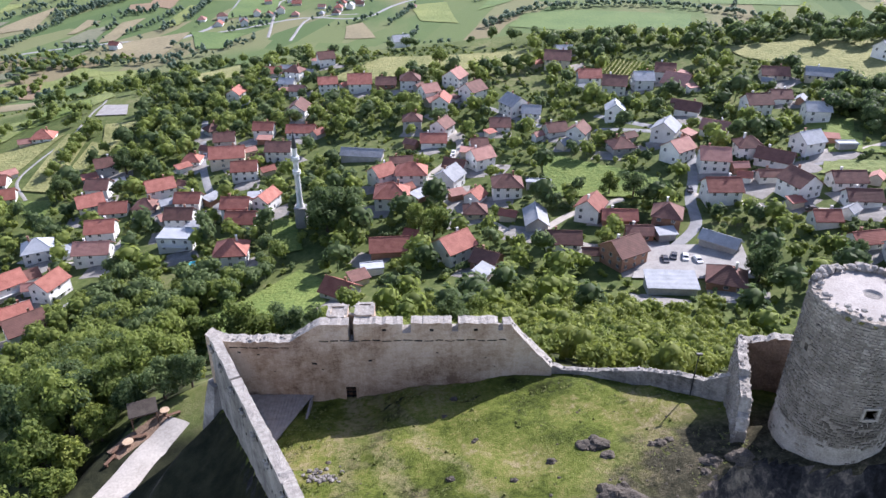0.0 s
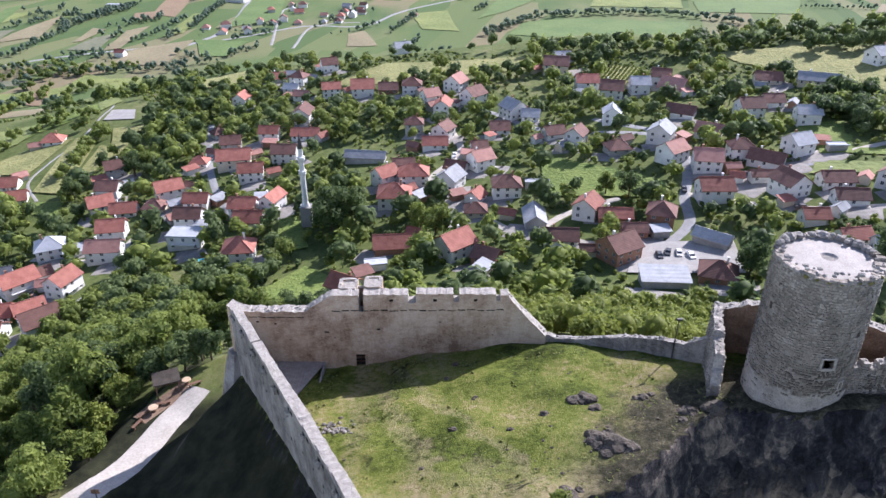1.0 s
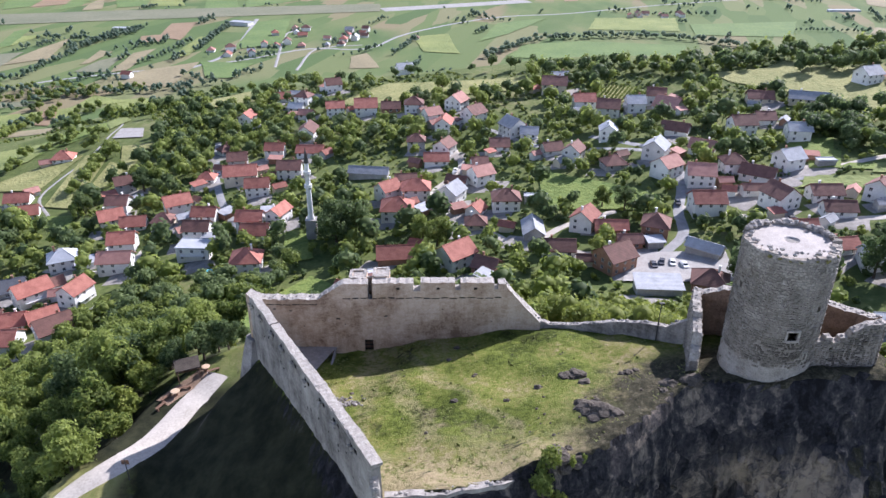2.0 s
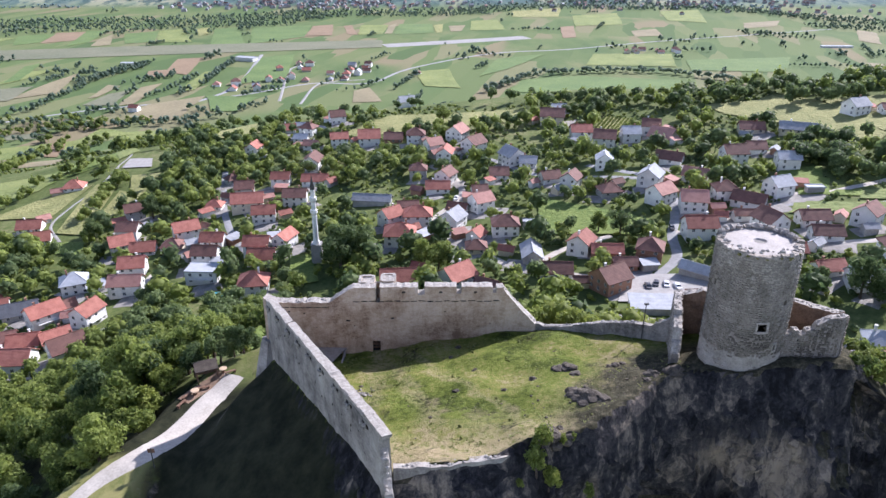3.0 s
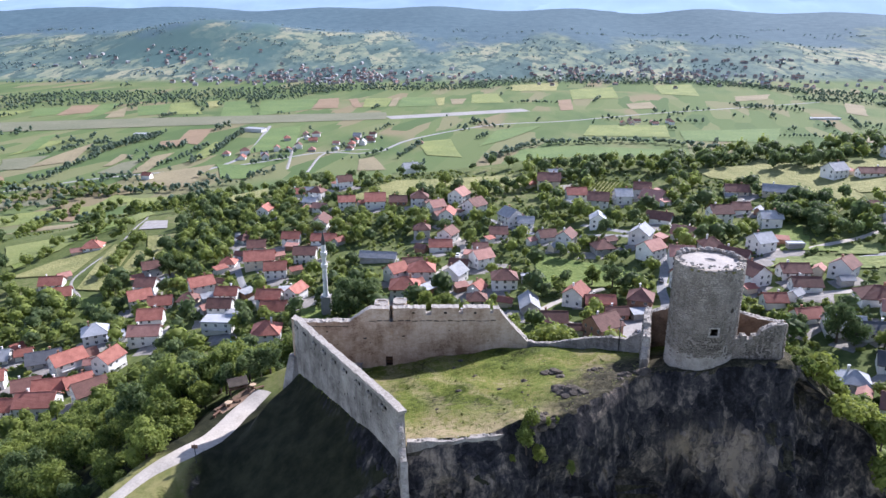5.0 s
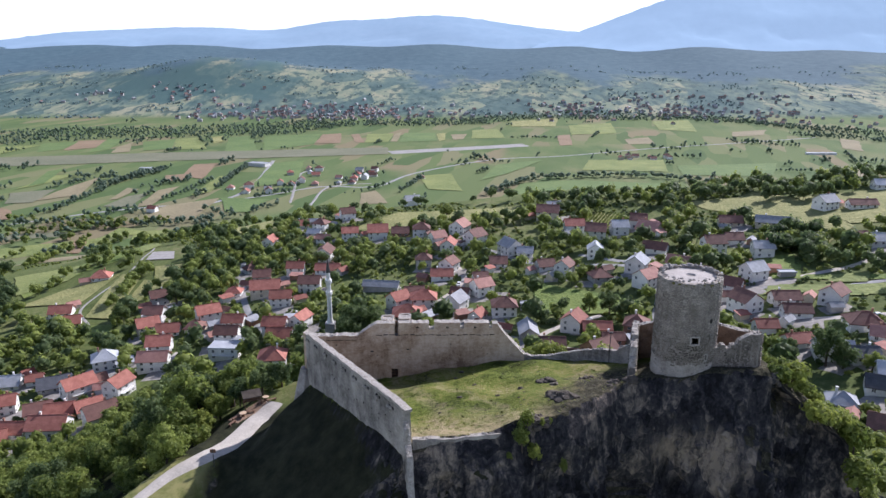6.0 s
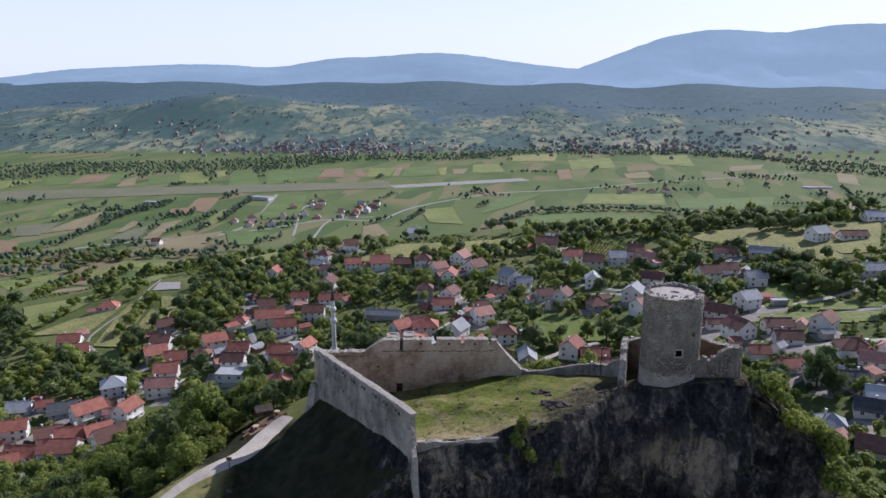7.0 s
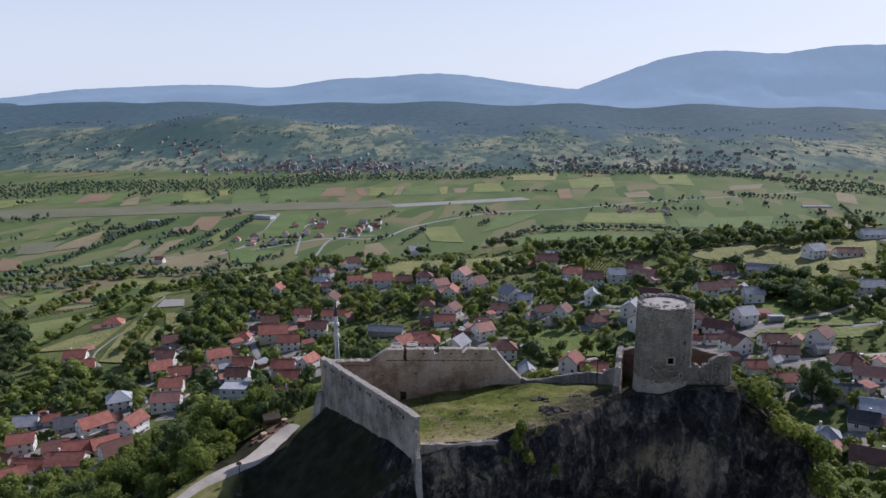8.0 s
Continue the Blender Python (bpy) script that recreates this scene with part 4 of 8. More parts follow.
north = at_origin("curtain_wall", "tall weathered limestone curtain wall with stubby crenels and a gate", "castle wall", kind="structure")
Y = 102.9
merlons = [(-18.4, 104.0, 111.6), (-17.4, 103.7, 111.35), (-16.6, 103.4, 111.35), (-11.0, Y, 111.65), (-8.6, Y, 113.4), (-5.95, Y, 113.5), (-5.94, Y, 111.6), (-5.5, Y, 111.6), (-5.49, Y, 113.5),
           (-1.35, Y, 113.5), (-1.34, Y, 112.6), (-0.62, Y, 112.6), (-0.61, Y, 113.55), (2.85, Y, 113.55), (2.86, Y, 112.7), (3.4, Y, 112.7), (3.41, Y, 113.55),
           (6.8, Y, 113.5), (6.81, Y, 112.8), (7.2, Y, 112.8), (7.21, Y, 113.4), (7.9, Y, 113.4), (8.4, Y, 112.6), (9.8, Y, 110.9), (11.7, 102.6, 109.0)]


def along(x):
    """Length along the north wall at the plan place x."""
    return math.hypot(1.0, 0.3) + math.hypot(0.8, 0.3) + math.hypot(5.6, 0.5) + (x + 11.0)


slits = [(along(x) - 0.17, along(x) + 0.17, 112.75, 112.98) for x in (-2.9, 1.15, 4.9)]
# long pit rows draw the ledge's shadow and dirt; the others are beam holes
ledge_shade_and_sockets = [(1, along(x) - w, along(x) + w, z, z + h) for x, z, w, h in (
    *((-8.1 + 0.9 * k, 111.70 + 0.03 * (k % 3), 0.40 - 0.07 * (k % 2), 0.10 + 0.04 * (k % 4 == 1)) for k in range(18)), *((-16.0 + 0.9 * k, 110.75 + 0.04 * k, 0.40, 0.10) for k in range(6)), (-15.6, 110.2, 0.14, 0.16), (-13.9, 110.1, 0.12, 0.14), (-9.1, 109.3, 0.22, 0.18), (-4.2, 109.6, 0.16, 0.16),
    (-8.4, 108.7, 0.08, 0.1), (1.6, 110.4, 0.09, 0.1), (5.8, 109.9, 0.07, 0.09), (6.6, 109.0, 0.07, 0.09), (-12.6, 108.4, 0.08, 0.09))]
gate_s = along(-6.05)
masonry_wall("wall", merlons, 1.15, STONE_WARM, north, holes=[(gate_s - 0.5, gate_s + 0.5, 105.0, 106.95)] + slits, pits=ledge_shade_and_sockets)
bm = bmesh.new()
for x0, x1 in ((-6.72, -6.5), (-5.6, -5.38)):
    box(bm, x0, x1, Y - 0.78, Y - 0.5, 104.8, 106.9)
box(bm, -6.8, -5.3, Y - 0.8, Y - 0.5, 106.9, 107.15)
part("gate_surround", bm, STONE_WARM, north, "worn stone gate jambs and lintel")
bm = bmesh.new()
for k in range(5):
    box(bm, -6.55 + k * 0.2, -6.37 + k * 0.2, Y - 0.46 - 0.012 * (k % 2), Y - 0.38, 104.6, 106.95)
part("gate_door", bm, WOOD, north, "dark planked gate door")

west = at_origin("curtain_wall", "long limestone curtain wall with a pale cap and beam holes", "castle wall", kind="structure")
wrnd = random.Random(8)
beam, small = [], []
for s in (1.6, 5.0, 8.8, 12.2, 15.4, 18.8, 22.4, 25.6, 29.1):
    top = 111.5 + 3.5 * s / 32
    beam.append((-1, s - 0.62, s - 0.14, top - 1.05, top - 0.65))
    beam.append((-1, s + 0.16, s + 0.58, top - 0.98, top - 0.6))
    for _ in range(2):
        q, z = s + wrnd.uniform(-1.6, 1.6), top - wrnd.uniform(1.5, 4.2)
        small.append((-1, q, q + wrnd.uniform(0.16, 0.34), z, z + wrnd.uniform(0.14, 0.26)))
WEST = [(-18.4, 104.0, 111.5), (-14.5, 96.8, 112.2), (-8.3, 85.4, 113.9), (-3.9, 77.0, 115.0), (-3.3, 75.8, 115.0)]
masonry_wall("wall", [(x + 0.2, y + 0.1, z) for x, y, z in WEST[::-1]], 0.8, STONE, west,
             pits=[(-1, 32.0 - b, 32.0 - a, c, d) for _, a, b, c, d in beam + small], rough=0.06)
bm = bmesh.new()
wx, wy = np.array([-3.1, 75.9]), np.array([-15.1, 28.2]) / 32.0
out = np.array([-28.2, -15.1]) / 32.0
for _, a, b, c, d in beam[0::2]:
    for shift, drop, r in ((0.40, 0.0, 0.21), (-0.95, -0.1, 0.16), (0.15, -0.5, 0.13)):
        q = wx + wy * (32.0 - b - shift * 0.4) + out * 0.52
        stone_lump(bm, q[0], q[1], d - 0.12 + drop, r, a + shift, 0.8, 1)
part("corbel_stones", bm, STONE_CAP, west, "jutting pale corbel stones")["kind"] = "stuff"
# breastwork: pale merlon stumps along the wall walk
bm = bmesh.new()
for k, s in enumerate((2.9, 6.4, 9.6, 13.2, 16.6, 19.8, 23.2, 27.0, 30.4)):
    q = wx + wy * (s - 1.7)
    zt = 115.0 - 3.5 * (s - 1.7) / 32
    ln = 1.62 + 0.05 * (k % 3)
    c = box(bm, -0.40, 0.42, -ln, ln, -0.2, 0.12)
    turn = math.atan2(wy[1], wy[0]) - math.pi / 2
    for v in c:
        tilt = -v.co.y * 3.5 / 32 * 0.55
        v.co = Matrix.Rotation(turn, 3, "Z") @ (v.co * (1 + 0.05 * noise.noise(v.co * 3 + Vector((k, 0, 0))))) + Vector((q[0], q[1], zt + tilt + 0.04 * noise.noise(v.co + Vector((k, 0, 0)))))
bmesh.ops.subdivide_edges(bm, edges=bm.edges, cuts=3, use_grid_fill=True)
for v in bm.verts:
    v.co += 0.05 * Vector((noise.noise(v.co * 2.3), noise.noise(v.co * 2.3 + Vector((9, 0, 0))), noise.noise(v.co * 2.9 + Vector((0, 9, 0)))))
part("breastwork", bm, STONE_CAP, west, "pale capping in long stepped lengths")["kind"] = "stuff"
buttress = at_origin("buttress", "battered limestone buttress at the wall corner", "castle wall", kind="structure")
bm = bmesh.new()
prof = [(106.4, 0.05, 0.7), (105.4, 0.3, 0.9), (103.6, 0.7, 1.1), (101.0, 1.2, 1.35), (98.5, 1.6, 1.6)]
rings = []
for z, o, w in prof:
    c = Vector((-18.75, 103.3, z)) + Vector((-0.80, -0.60, 0)) * o
    side = Vector((-0.60, 0.80, 0))
    inn = Vector((0.80, 0.60, 0)) * (o + 0.8)
    rings.append([bm.verts.new(p + Vector((0.05 * noise.noise(p), 0.05 * noise.noise(p * 1.3), 0))) for p in (c - side * w, c - side * w * 0.4 + Vector((-0.1, -0.1, 0)), c + side * w * 0.4 + Vector((-0.1, -0.1, 0)), c + side * w, c + side * w + inn, c - side * w + inn)])
for r0, r1 in zip(rings, rings[1:]):
    for k in range(6):
        bm.faces.new((r0[k], r1[k], r1[(k + 1) % 6], r0[(k + 1) % 6]))
bm.faces.new(rings[0])
bmesh.ops.recalc_face_normals(bm, faces=bm.faces)
bmesh.ops.subdivide_edges(bm, edges=bm.edges, cuts=2, use_grid_fill=True)
part("wall", bm, STONE, buttress)

low_wall = at_origin("low_wall", "low winding limestone wall along the grassy yard", "castle wall", kind="structure")
LOW = [(11.7, 102.6, 109.0), (12.6, 102.3, 108.75), (14.5, 101.6, 109.1), (18.5, 99.6, 110.7), (21.0, 97.8, 111.75), (22.8, 96.8, 111.95), (23.2, 96.4, 112.5), (24.3, 95.8, 113.4)]
masonry_wall("wall", LOW, 0.55, STONE, low_wall, deep=1.0)
south = at_origin("low_wall", "low limestone wall at the cliff edge of the yard", "castle wall", kind="structure")
SOUTH = [(-2.6, 76.5, 111.35), (1.5, 76.9, 111.2), (5.7, 78.0, 111.1), (6.5, 78.5, 110.8)]
masonry_wall("wall", SOUTH, 0.6, STONE, south, deep=1.5)
spur = at_origin("buttress", "narrow stepped stone spur below the wall corner", "castle wall", kind="structure")
masonry_wall("wall", [(-3.2, 75.9, 113.6), (-3.05, 75.2, 113.1), (-3.0, 75.15, 111.4), (-2.8, 74.2, 110.6), (-2.6, 73.2, 107.6), (-2.4, 72.0, 104.6), (-2.2, 71.0, 102)], 0.62, STONE, spur, deep=4.0, rough=0.16)
# gatehouse stumps behind the wall
for x0, x1, top, lab in ((-7.75, -6.35, 113.5, "squat gatehouse turret of pale stone"), (-5.35, -4.0, 113.75, "pale stone gatehouse block with a recess")):
    g = at_origin("gate_turret", lab, "castle wall", kind="structure")
    for k, ln in enumerate(([(x0, 103.6), (x1, 103.6)], [(x1, 103.6), (x1, 105.2)], [(x1, 105.2), (x0, 105.2)], [(x0, 105.2), (x0, 103.6)])):
        masonry_wall("wall", [(*ln[0], top - 0.25 * (k == 1)), (*ln[1], top)], 0.34, STONE_WARM, g, under=104.0, rough=0.05)
    bm = bmesh.new()
    box(bm, x0 + 0.1, x1 - 0.1, 103.7, 105.1, 112.6, top - 0.12)
    part("floor", bm, STONE_CAP, g)

# added block behind the slot, so that the slot reads dark
link = at_origin("gate_turret", "added stone wall that darkens the gap between the gate turrets", "castle wall", kind="structure")
masonry_wall("wall", [(-6.5, 104.6, 113.0), (-5.2, 104.6, 113.0)], 0.4, STONE_WARM, link, under=104.0, rough=0.05)

# walls round the tower
stub = at_origin("wall_stub", "broken end of a thick limestone wall beside the tower", "castle wall", kind="structure")
STUB = [(23.0, 90.2, 112.6), (23.15, 90.6, 113.6), (23.3, 91.0, 113.7), (23.4, 91.3, 114.8), (24.0, 93.4, 115.0), (24.05, 93.6, 115.5), (24.5, 95.4, 115.5), (25.2, 97.3, 115.8)]
masonry_wall("wall", STUB, 0.7, MORTAR, stub, rough=0.06, deep=2.5)
back = at_origin("curtain_wall", "brown earth-faced wall behind the tower", "castle wall", kind="structure")
BACK = [(25.2, 97.5, 115.2), (27.5, 97.0, 115.9), (31.0, 95.0, 116.8), (34.2, 93.2, 117.0), (36.6, 91.0, 117.0), (37.2, 89.4, 117.5)]
masonry_wall("wall", BACK, 0.9, SOIL, back, rough=0.22, deep=3)
side = at_origin("curtain_wall", "lower limestone wall joining the tower", "castle wall", kind="structure")
SIDE = [(31.0, 88.0, 116.7), (31.5, 88.0, 116.7), (31.55, 88.0, 116.35), (32.2, 88.0, 116.35), (32.25, 88.0, 116.7), (32.8, 88.0, 116.65), (32.85, 88.0, 116.3), (33.4, 88.0, 116.3), (33.45, 88.0, 116.65), (34.1, 88.0, 116.6), (34.3, 88.0, 117.2), (35.2, 88.0, 117.75), (36.6, 88.1, 117.95), (37.0, 88.6, 117.6), (37.3, 89.6, 117.3)]
masonry_wall("wall", SIDE, 0.7, MORTAR, side, deep=2.6, rough=0.06, pits=[(1, 1.75, 2.0, 115.3, 115.8)])
earth = at_origin("earth_bank", "bare brown earth bank inside the walls", "ground", kind="structure")
bm = bmesh.new()
eg = {}
for i in range(13):
    for j in range(10):
        x, y = 25.5 + i * 1.12, 89.0 + j * 0.95
        eg[i, j] = bm.verts.new((x, y, 112.4 + 0.42 * j + 0.3 * noise.noise(Vector((x * 0.5, y * 0.5, 0)))))
for i in range(12):
    for j in range(9):
        cx, cy = 25.5 + (i + 0.5) * 1.12, 89.0 + (j + 0.5) * 0.95
        if foot_distance(np.array(cx), np.array(cy)) < -0.6 and cx > 29.2 and cy < np.interp(cx, [p[0] for p in BACK], [p[1] for p in BACK]) - 0.3:
            bm.faces.new((eg[i, j], eg[i + 1, j], eg[i + 1, j + 1], eg[i, j + 1]))
for v in [v for v in bm.verts if not v.link_faces]:
    bm.verts.remove(v)
part("soil", bm, SOIL, earth)

def rubble_facing(line, thick, parent, seed, sides=(1, -1)):
    """Single stones bedded in both faces of a broken wall."""
    rnd = random.Random(seed)
    vs, fs = [], []
    for (ax, ay, at), (bx, by, bt) in zip(line, line[1:]):
        ln = math.hypot(bx - ax, by - ay)
        if ln < 0.1:
            continue
        u = Vector(((bx - ax) / ln, (by - ay) / ln, 0))
        n = Vector((u.y, -u.x, 0))
        for sd in sides:
            s = 0.1
            while s < ln:
                x, y = ax + u.x * s, ay + u.y * s
                top, z = at + (bt - at) * s / ln, float(ground_z(x, y)) - 1.6
                z += rnd.uniform(0, 0.1)
                while z < top - 0.1:
                    if rnd.random() < 0.84:
                        c = Vector((x, y, z)) + n * sd * (thick / 2 + 0.02 * (top - z) + 0.005) + u * rnd.uniform(-0.08, 0.08)
                        w, h, o = rnd.uniform(0.10, 0.18), rnd.uniform(0.07, 0.10), n * sd * rnd.uniform(0.05, 0.11)
                        b, up = len(vs), Vector((0, 0, h))
                        back, front = (c - n * sd * 0.12), c + o
                        vs += [back - u * w - up, back + u * w - up, back + u * w + up, back - u * w + up]
                        k = 0.82
                        vs += [front - u * w * k - up * k, front + u * w * k - up * k, front + u * w * k + up * k, front - u * w * k + up * k]
                        fs += [(b + 4, b + 5, b + 6, b + 7)] + [(b + i, b + (i + 1) % 4, b + 4 + (i + 1) % 4, b + 4 + i) for i in range(4)]
                    z += rnd.uniform(0.19, 0.24)
                s += rnd.uniform(0.30, 0.38)
    part("stonework", from_arrays("stonework", vs, fs, TOWER_STONE), None, parent)["kind"] = "stuff"


def cap_stones(line, thick, parent, seed, step=0.34):
    """Loose pale stones left along a ragged wall top."""
    rnd = random.Random(seed)
    bm = bmesh.new()
    for (ax, ay, at), (bx, by, bt) in zip(line, line[1:]):
        ln = math.hypot(bx - ax, by - ay)
        s = rnd.uniform(0, step)
        while s < ln:
            u = s / ln
            side = rnd.uniform(-0.32, 0.32) * thick
            x, y = ax + (bx - ax) * u - (by - ay) / ln * side, ay + (by - ay) * u + (bx - ax) / ln * side
            stone_lump(bm, x, y, at + (bt - at) * u + rnd.uniform(-0.06, 0.05), rnd.uniform(0.10, 0.22), seed + s, 0.75, 1)
            s += step * rnd.uniform(0.5, 1.5)
    part("cap_stones", bm, STONE_CAP, parent, "loose pale cap stones")["kind"] = "stuff"


cap_stones(LOW, 0.55, low_wall, 83)
cap_stones(SOUTH, 0.6, south, 84)
cap_stones(STUB, 0.7, stub, 85)
cap_stones(SIDE, 0.7, side, 86)
cap_stones(BACK, 0.9, back, 87)
cap_stones([(7.9, Y, 113.4), (8.4, Y, 112.6), (9.8, Y, 110.9), (11.7, 102.6, 109.0)], 1.0, north, 88, 0.25)
cap_stones([(-16.6, 103.4, 111.35), (-11.0, Y, 111.65), (-8.6, Y, 113.4)], 1.0, north, 89, 0.4)
cap_stones([(-3.2, 75.9, 113.6), (-3.05, 75.2, 113.1), (-2.8, 74.2, 110.6), (-2.6, 73.2, 107.6), (-2.4, 72.0, 104.6)], 0.6, spur, 90, 0.25)
rubble_facing(STUB, 0.7, stub, 81)
rubble_facing(SIDE, 0.7, side, 82)

# ---- the round tower ----
TC = (28.8, 89.9)
TZ0, TZ1 = 112.0, 125.2


def tower_radius(z):
    return 3.52 + 0.07 * max(0.0, min(1.0, (114.5 - z) / 1.5))


# openings: turn in degrees, sill, half width in degrees, height
TOWER_HOLES = [(-91, 117.3, 6.2, 0.75), (-172, 120.4, 2.4, 0.55), (-60, 119.6, 2.8, 0.5), (-66, 115.2, 2.2, 0.7), (-54, 121.6, 2.8, 0.5), (-62, 117.9, 2.0, 0.4), (-168, 118.6, 1.8, 0.4), (-57, 122.6, 2.2, 0.4), (-165, 122.4, 1.8, 0.35)]


def on_tower(a, r, z):
    return Vector((TC[0] + r * math.cos(a), TC[1] + r * math.sin(a), z))


def tower():
    t = at_origin("castle_tower", "round rubble limestone tower with a ragged crumbling rim", "tower")
    angles = {round(-180 + 360 * k / 80, 3) for k in range(80)}
    zs = {round(v, 3) for v in np.linspace(TZ0 - 6, TZ1 - 0.9, 46)}
    for a, z, w, h in TOWER_HOLES:
        angles |= {float(a - w), float(a + w)}
        zs |= {z, round(z + h, 3)}
    angles, zs = sorted(angles), sorted(zs)
    hole = lambda a, z: any(abs(a - c) < w and s < z < s + h for c, s, w, h in TOWER_HOLES)
    bm = bmesh.new()
    A, Z = len(angles), len(zs)
    rad = lambda a, z: tower_radius(z) + 0.05 * noise.noise(Vector((math.cos(a) * 5, math.sin(a) * 5, z * 1.2)))
    g = [[bm.verts.new(on_tower(math.radians(a), rad(math.radians(a), z), z)) for a in angles] for z in zs]
    for j in range(Z - 1):
        for i in range(A):
            n = (i + 1) % A
            am = (angles[i] + (angles[n] if n else angles[0] + 360)) / 2
            v = (g[j][i], g[j][n], g[j + 1][n], g[j + 1][i])
            if hole(am, (zs[j] + zs[j + 1]) / 2):
                inn = [bm.verts.new(u.co + (Vector((TC[0], TC[1], u.co.z)) - u.co).normalized() * 0.6) for u in v]
                for k in range(4):
                    bm.faces.new((v[k], v[(k + 1) % 4], inn[(k + 1) % 4], inn[k]))
                bm.faces.new(inn).material_index = 1
            else:
                bm.faces.new(v).material_index = 2 if zs[j] < 114.6 + 0.35 * noise.noise(v[0].co * 0.8) else 0
    part("shaft", bm, (MORTAR, STONE_SHADE, TOWER_FOOT), t)
    # stones laid over the core, in courses
    rnd = random.Random(17)
    rest, shared = bmesh.new(), []
    mesh_pool = []
    for n in range(6):
        sb = bmesh.new()
        w, h = 0.105 + 0.045 * (n % 3), 0.078 + 0.016 * (n // 3)
        fr = [sb.verts.new((x * w * rnd.uniform(0.84, 1), -0.04 - 0.035 * rnd.random(), z * h * rnd.uniform(0.8, 1))) for x, z in ((-1, -1), (1, -1), (1, 1), (-1, 1))]
        bk = [sb.verts.new((x * w, 0.05, z * h)) for x, z in ((-1, -1), (1, -1), (1, 1), (-1, 1))]
        sb.faces.new(fr)
        for k in range(4):
            sb.faces.new((fr[k], bk[k], bk[(k + 1) % 4], fr[(k + 1) % 4]))
        bmesh.ops.recalc_face_normals(sb, faces=sb.faces)
        mesh_pool.append(mesh_of("stone", sb, TOWER_STONE))
    z, near = 112.4, 0
    while z < TZ1 - 0.95:
        r = tower_radius(z)
        step = 0.34 / r
        a = rnd.uniform(0, step)
        while a < 6.28318 - step * 0.3:
            deg = math.degrees(a)
            deg = deg - 360 if deg > 180 else deg
            if not any(abs(deg - c) < w + 3.6 and s - 0.28 < z < s + h + 0.28 for c, s, w, h in TOWER_HOLES[:4]) and not (z < 114.7 and rnd.random() < 0.85) and rnd.random() < 0.82:
                m = Matrix.Translation(on_tower(a, r + 0.005, z + rnd.uniform(-0.05, 0.05))) @ Matrix.Rotation(a + math.pi / 2, 4, "Z") @ Matrix.Rotation(rnd.uniform(-0.05, 0.05), 4, "Y") @ Matrix.Diagonal((rnd.uniform(0.65, 1.3), rnd.uniform(0.5, 1.4), rnd.uniform(0.7, 1.15), 1))
                src = rnd.choice(mesh_pool)
                if -168 < deg < -100 and 115.6 < z < 121 and near < 300:
                    near += 1
                    shared.append((src, m))
                else:
                    vs = [rest.verts.new(m @ v.co) for v in src.vertices]
                    for p in src.polygons:
                        rest.faces.new([vs[i] for i in p.vertices])
            a += step * rnd.uniform(0.8, 1.2)
        z += 0.205
    part("stonework", rest, TOWER_STONE, t)["kind"] = "stuff"
    # ragged rim: what is left of the parapet, block by block
    bm = bmesh.new()
    a, n = 0.0, 0
    while a < 6.28:
        w = rnd.uniform(0.07, 0.16)
        h = rnd.choice((0.03, 0.06, 0.10, 0.18, 0.32)) * rnd.uniform(0.8, 1.2)
        d = rnd.uniform(0.3, 0.65)
        c = a + w / 2
        base = tower_radius(TZ1) + rnd.uniform(-0.04, 0.13)
        vs = box(bm, -w * base * 0.52, w * base * 0.52, -d, 0.0, -0.1, h)
        for v in vs:
            top_in = 0.12 * rnd.random() if v.co.z > 0 else 0
            v.co = Matrix.Translation(on_tower(c, base - top_in, TZ1 - 0.92 + v.co.z * rnd.uniform(0.85, 1.1))) @ Matrix.Rotation(c - math.pi / 2, 4, "Z") @ Vector((v.co.x, v.co.y, 0))
        a += w
    part("parapet", bm, TOWER_STONE, t, "ragged crumbling rim")["kind"] = "stuff"
    bm = bmesh.new()
    for k in range(13):
        a = 0.15 + k * 0.2 + rnd.uniform(-0.08, 0.08)
        stone_lump(bm, TC[0] + 3.2 * math.cos(a), TC[1] + 3.2 * math.sin(a), TZ1 - 0.75, rnd.uniform(0.26, 0.48), k + 70, 0.85, 2)
    for k in range(54):
        a = k * 6.28318 / 54 + rnd.uniform(-0.05, 0.05)
        rr = rnd.uniform(2.7, 3.45)
        if rnd.random() < 0.8:
            stone_lump(bm, TC[0] + rr * math.cos(a), TC[1] + rr * math.sin(a), TZ1 - 0.62 + rnd.uniform(-0.15, 0.2), rnd.uniform(0.09, 0.26), k, 0.7, 1)
    part("rubble", bm, STONE, t, "loose rubble on the rim")["kind"] = "stuff"
    bm = bmesh.new()
    for deg in (-142, -128, -116, -103, -86, -72, -70, -54):
        a = math.radians(deg + rnd.uniform(-4, 4))
        stone_lump(bm, TC[0] + 3.5 * math.cos(a), TC[1] + 3.5 * math.sin(a), TZ1 - 0.98 + rnd.uniform(-0.1, 0.12), rnd.uniform(0.14, 0.26), deg, 0.8, 1)
    part("moss", bm, MOSS, t, "yellow-green moss tufts under the rim")["kind"] = "stuff"
    bm = bmesh.new()
    ring = [[bm.verts.new((TC[0] + r * math.cos(6.28318 * k / 48), TC[1] + r * math.sin(6.28318 * k / 48), z)) for k in range(48)] for r, z in ((3.35, TZ1 - 0.93), (2.0, TZ1 - 0.88), (0.6, TZ1 - 0.86), (0.45, TZ1 - 1.0))]
    for r0, r1 in zip(ring, ring[1:]):
        for k in range(48):
            bm.faces.new((r0[k], r0[(k + 1) % 48], r1[(k + 1) % 48], r1[k]))
    bm.faces.new(ring[-1]).material_index = 1
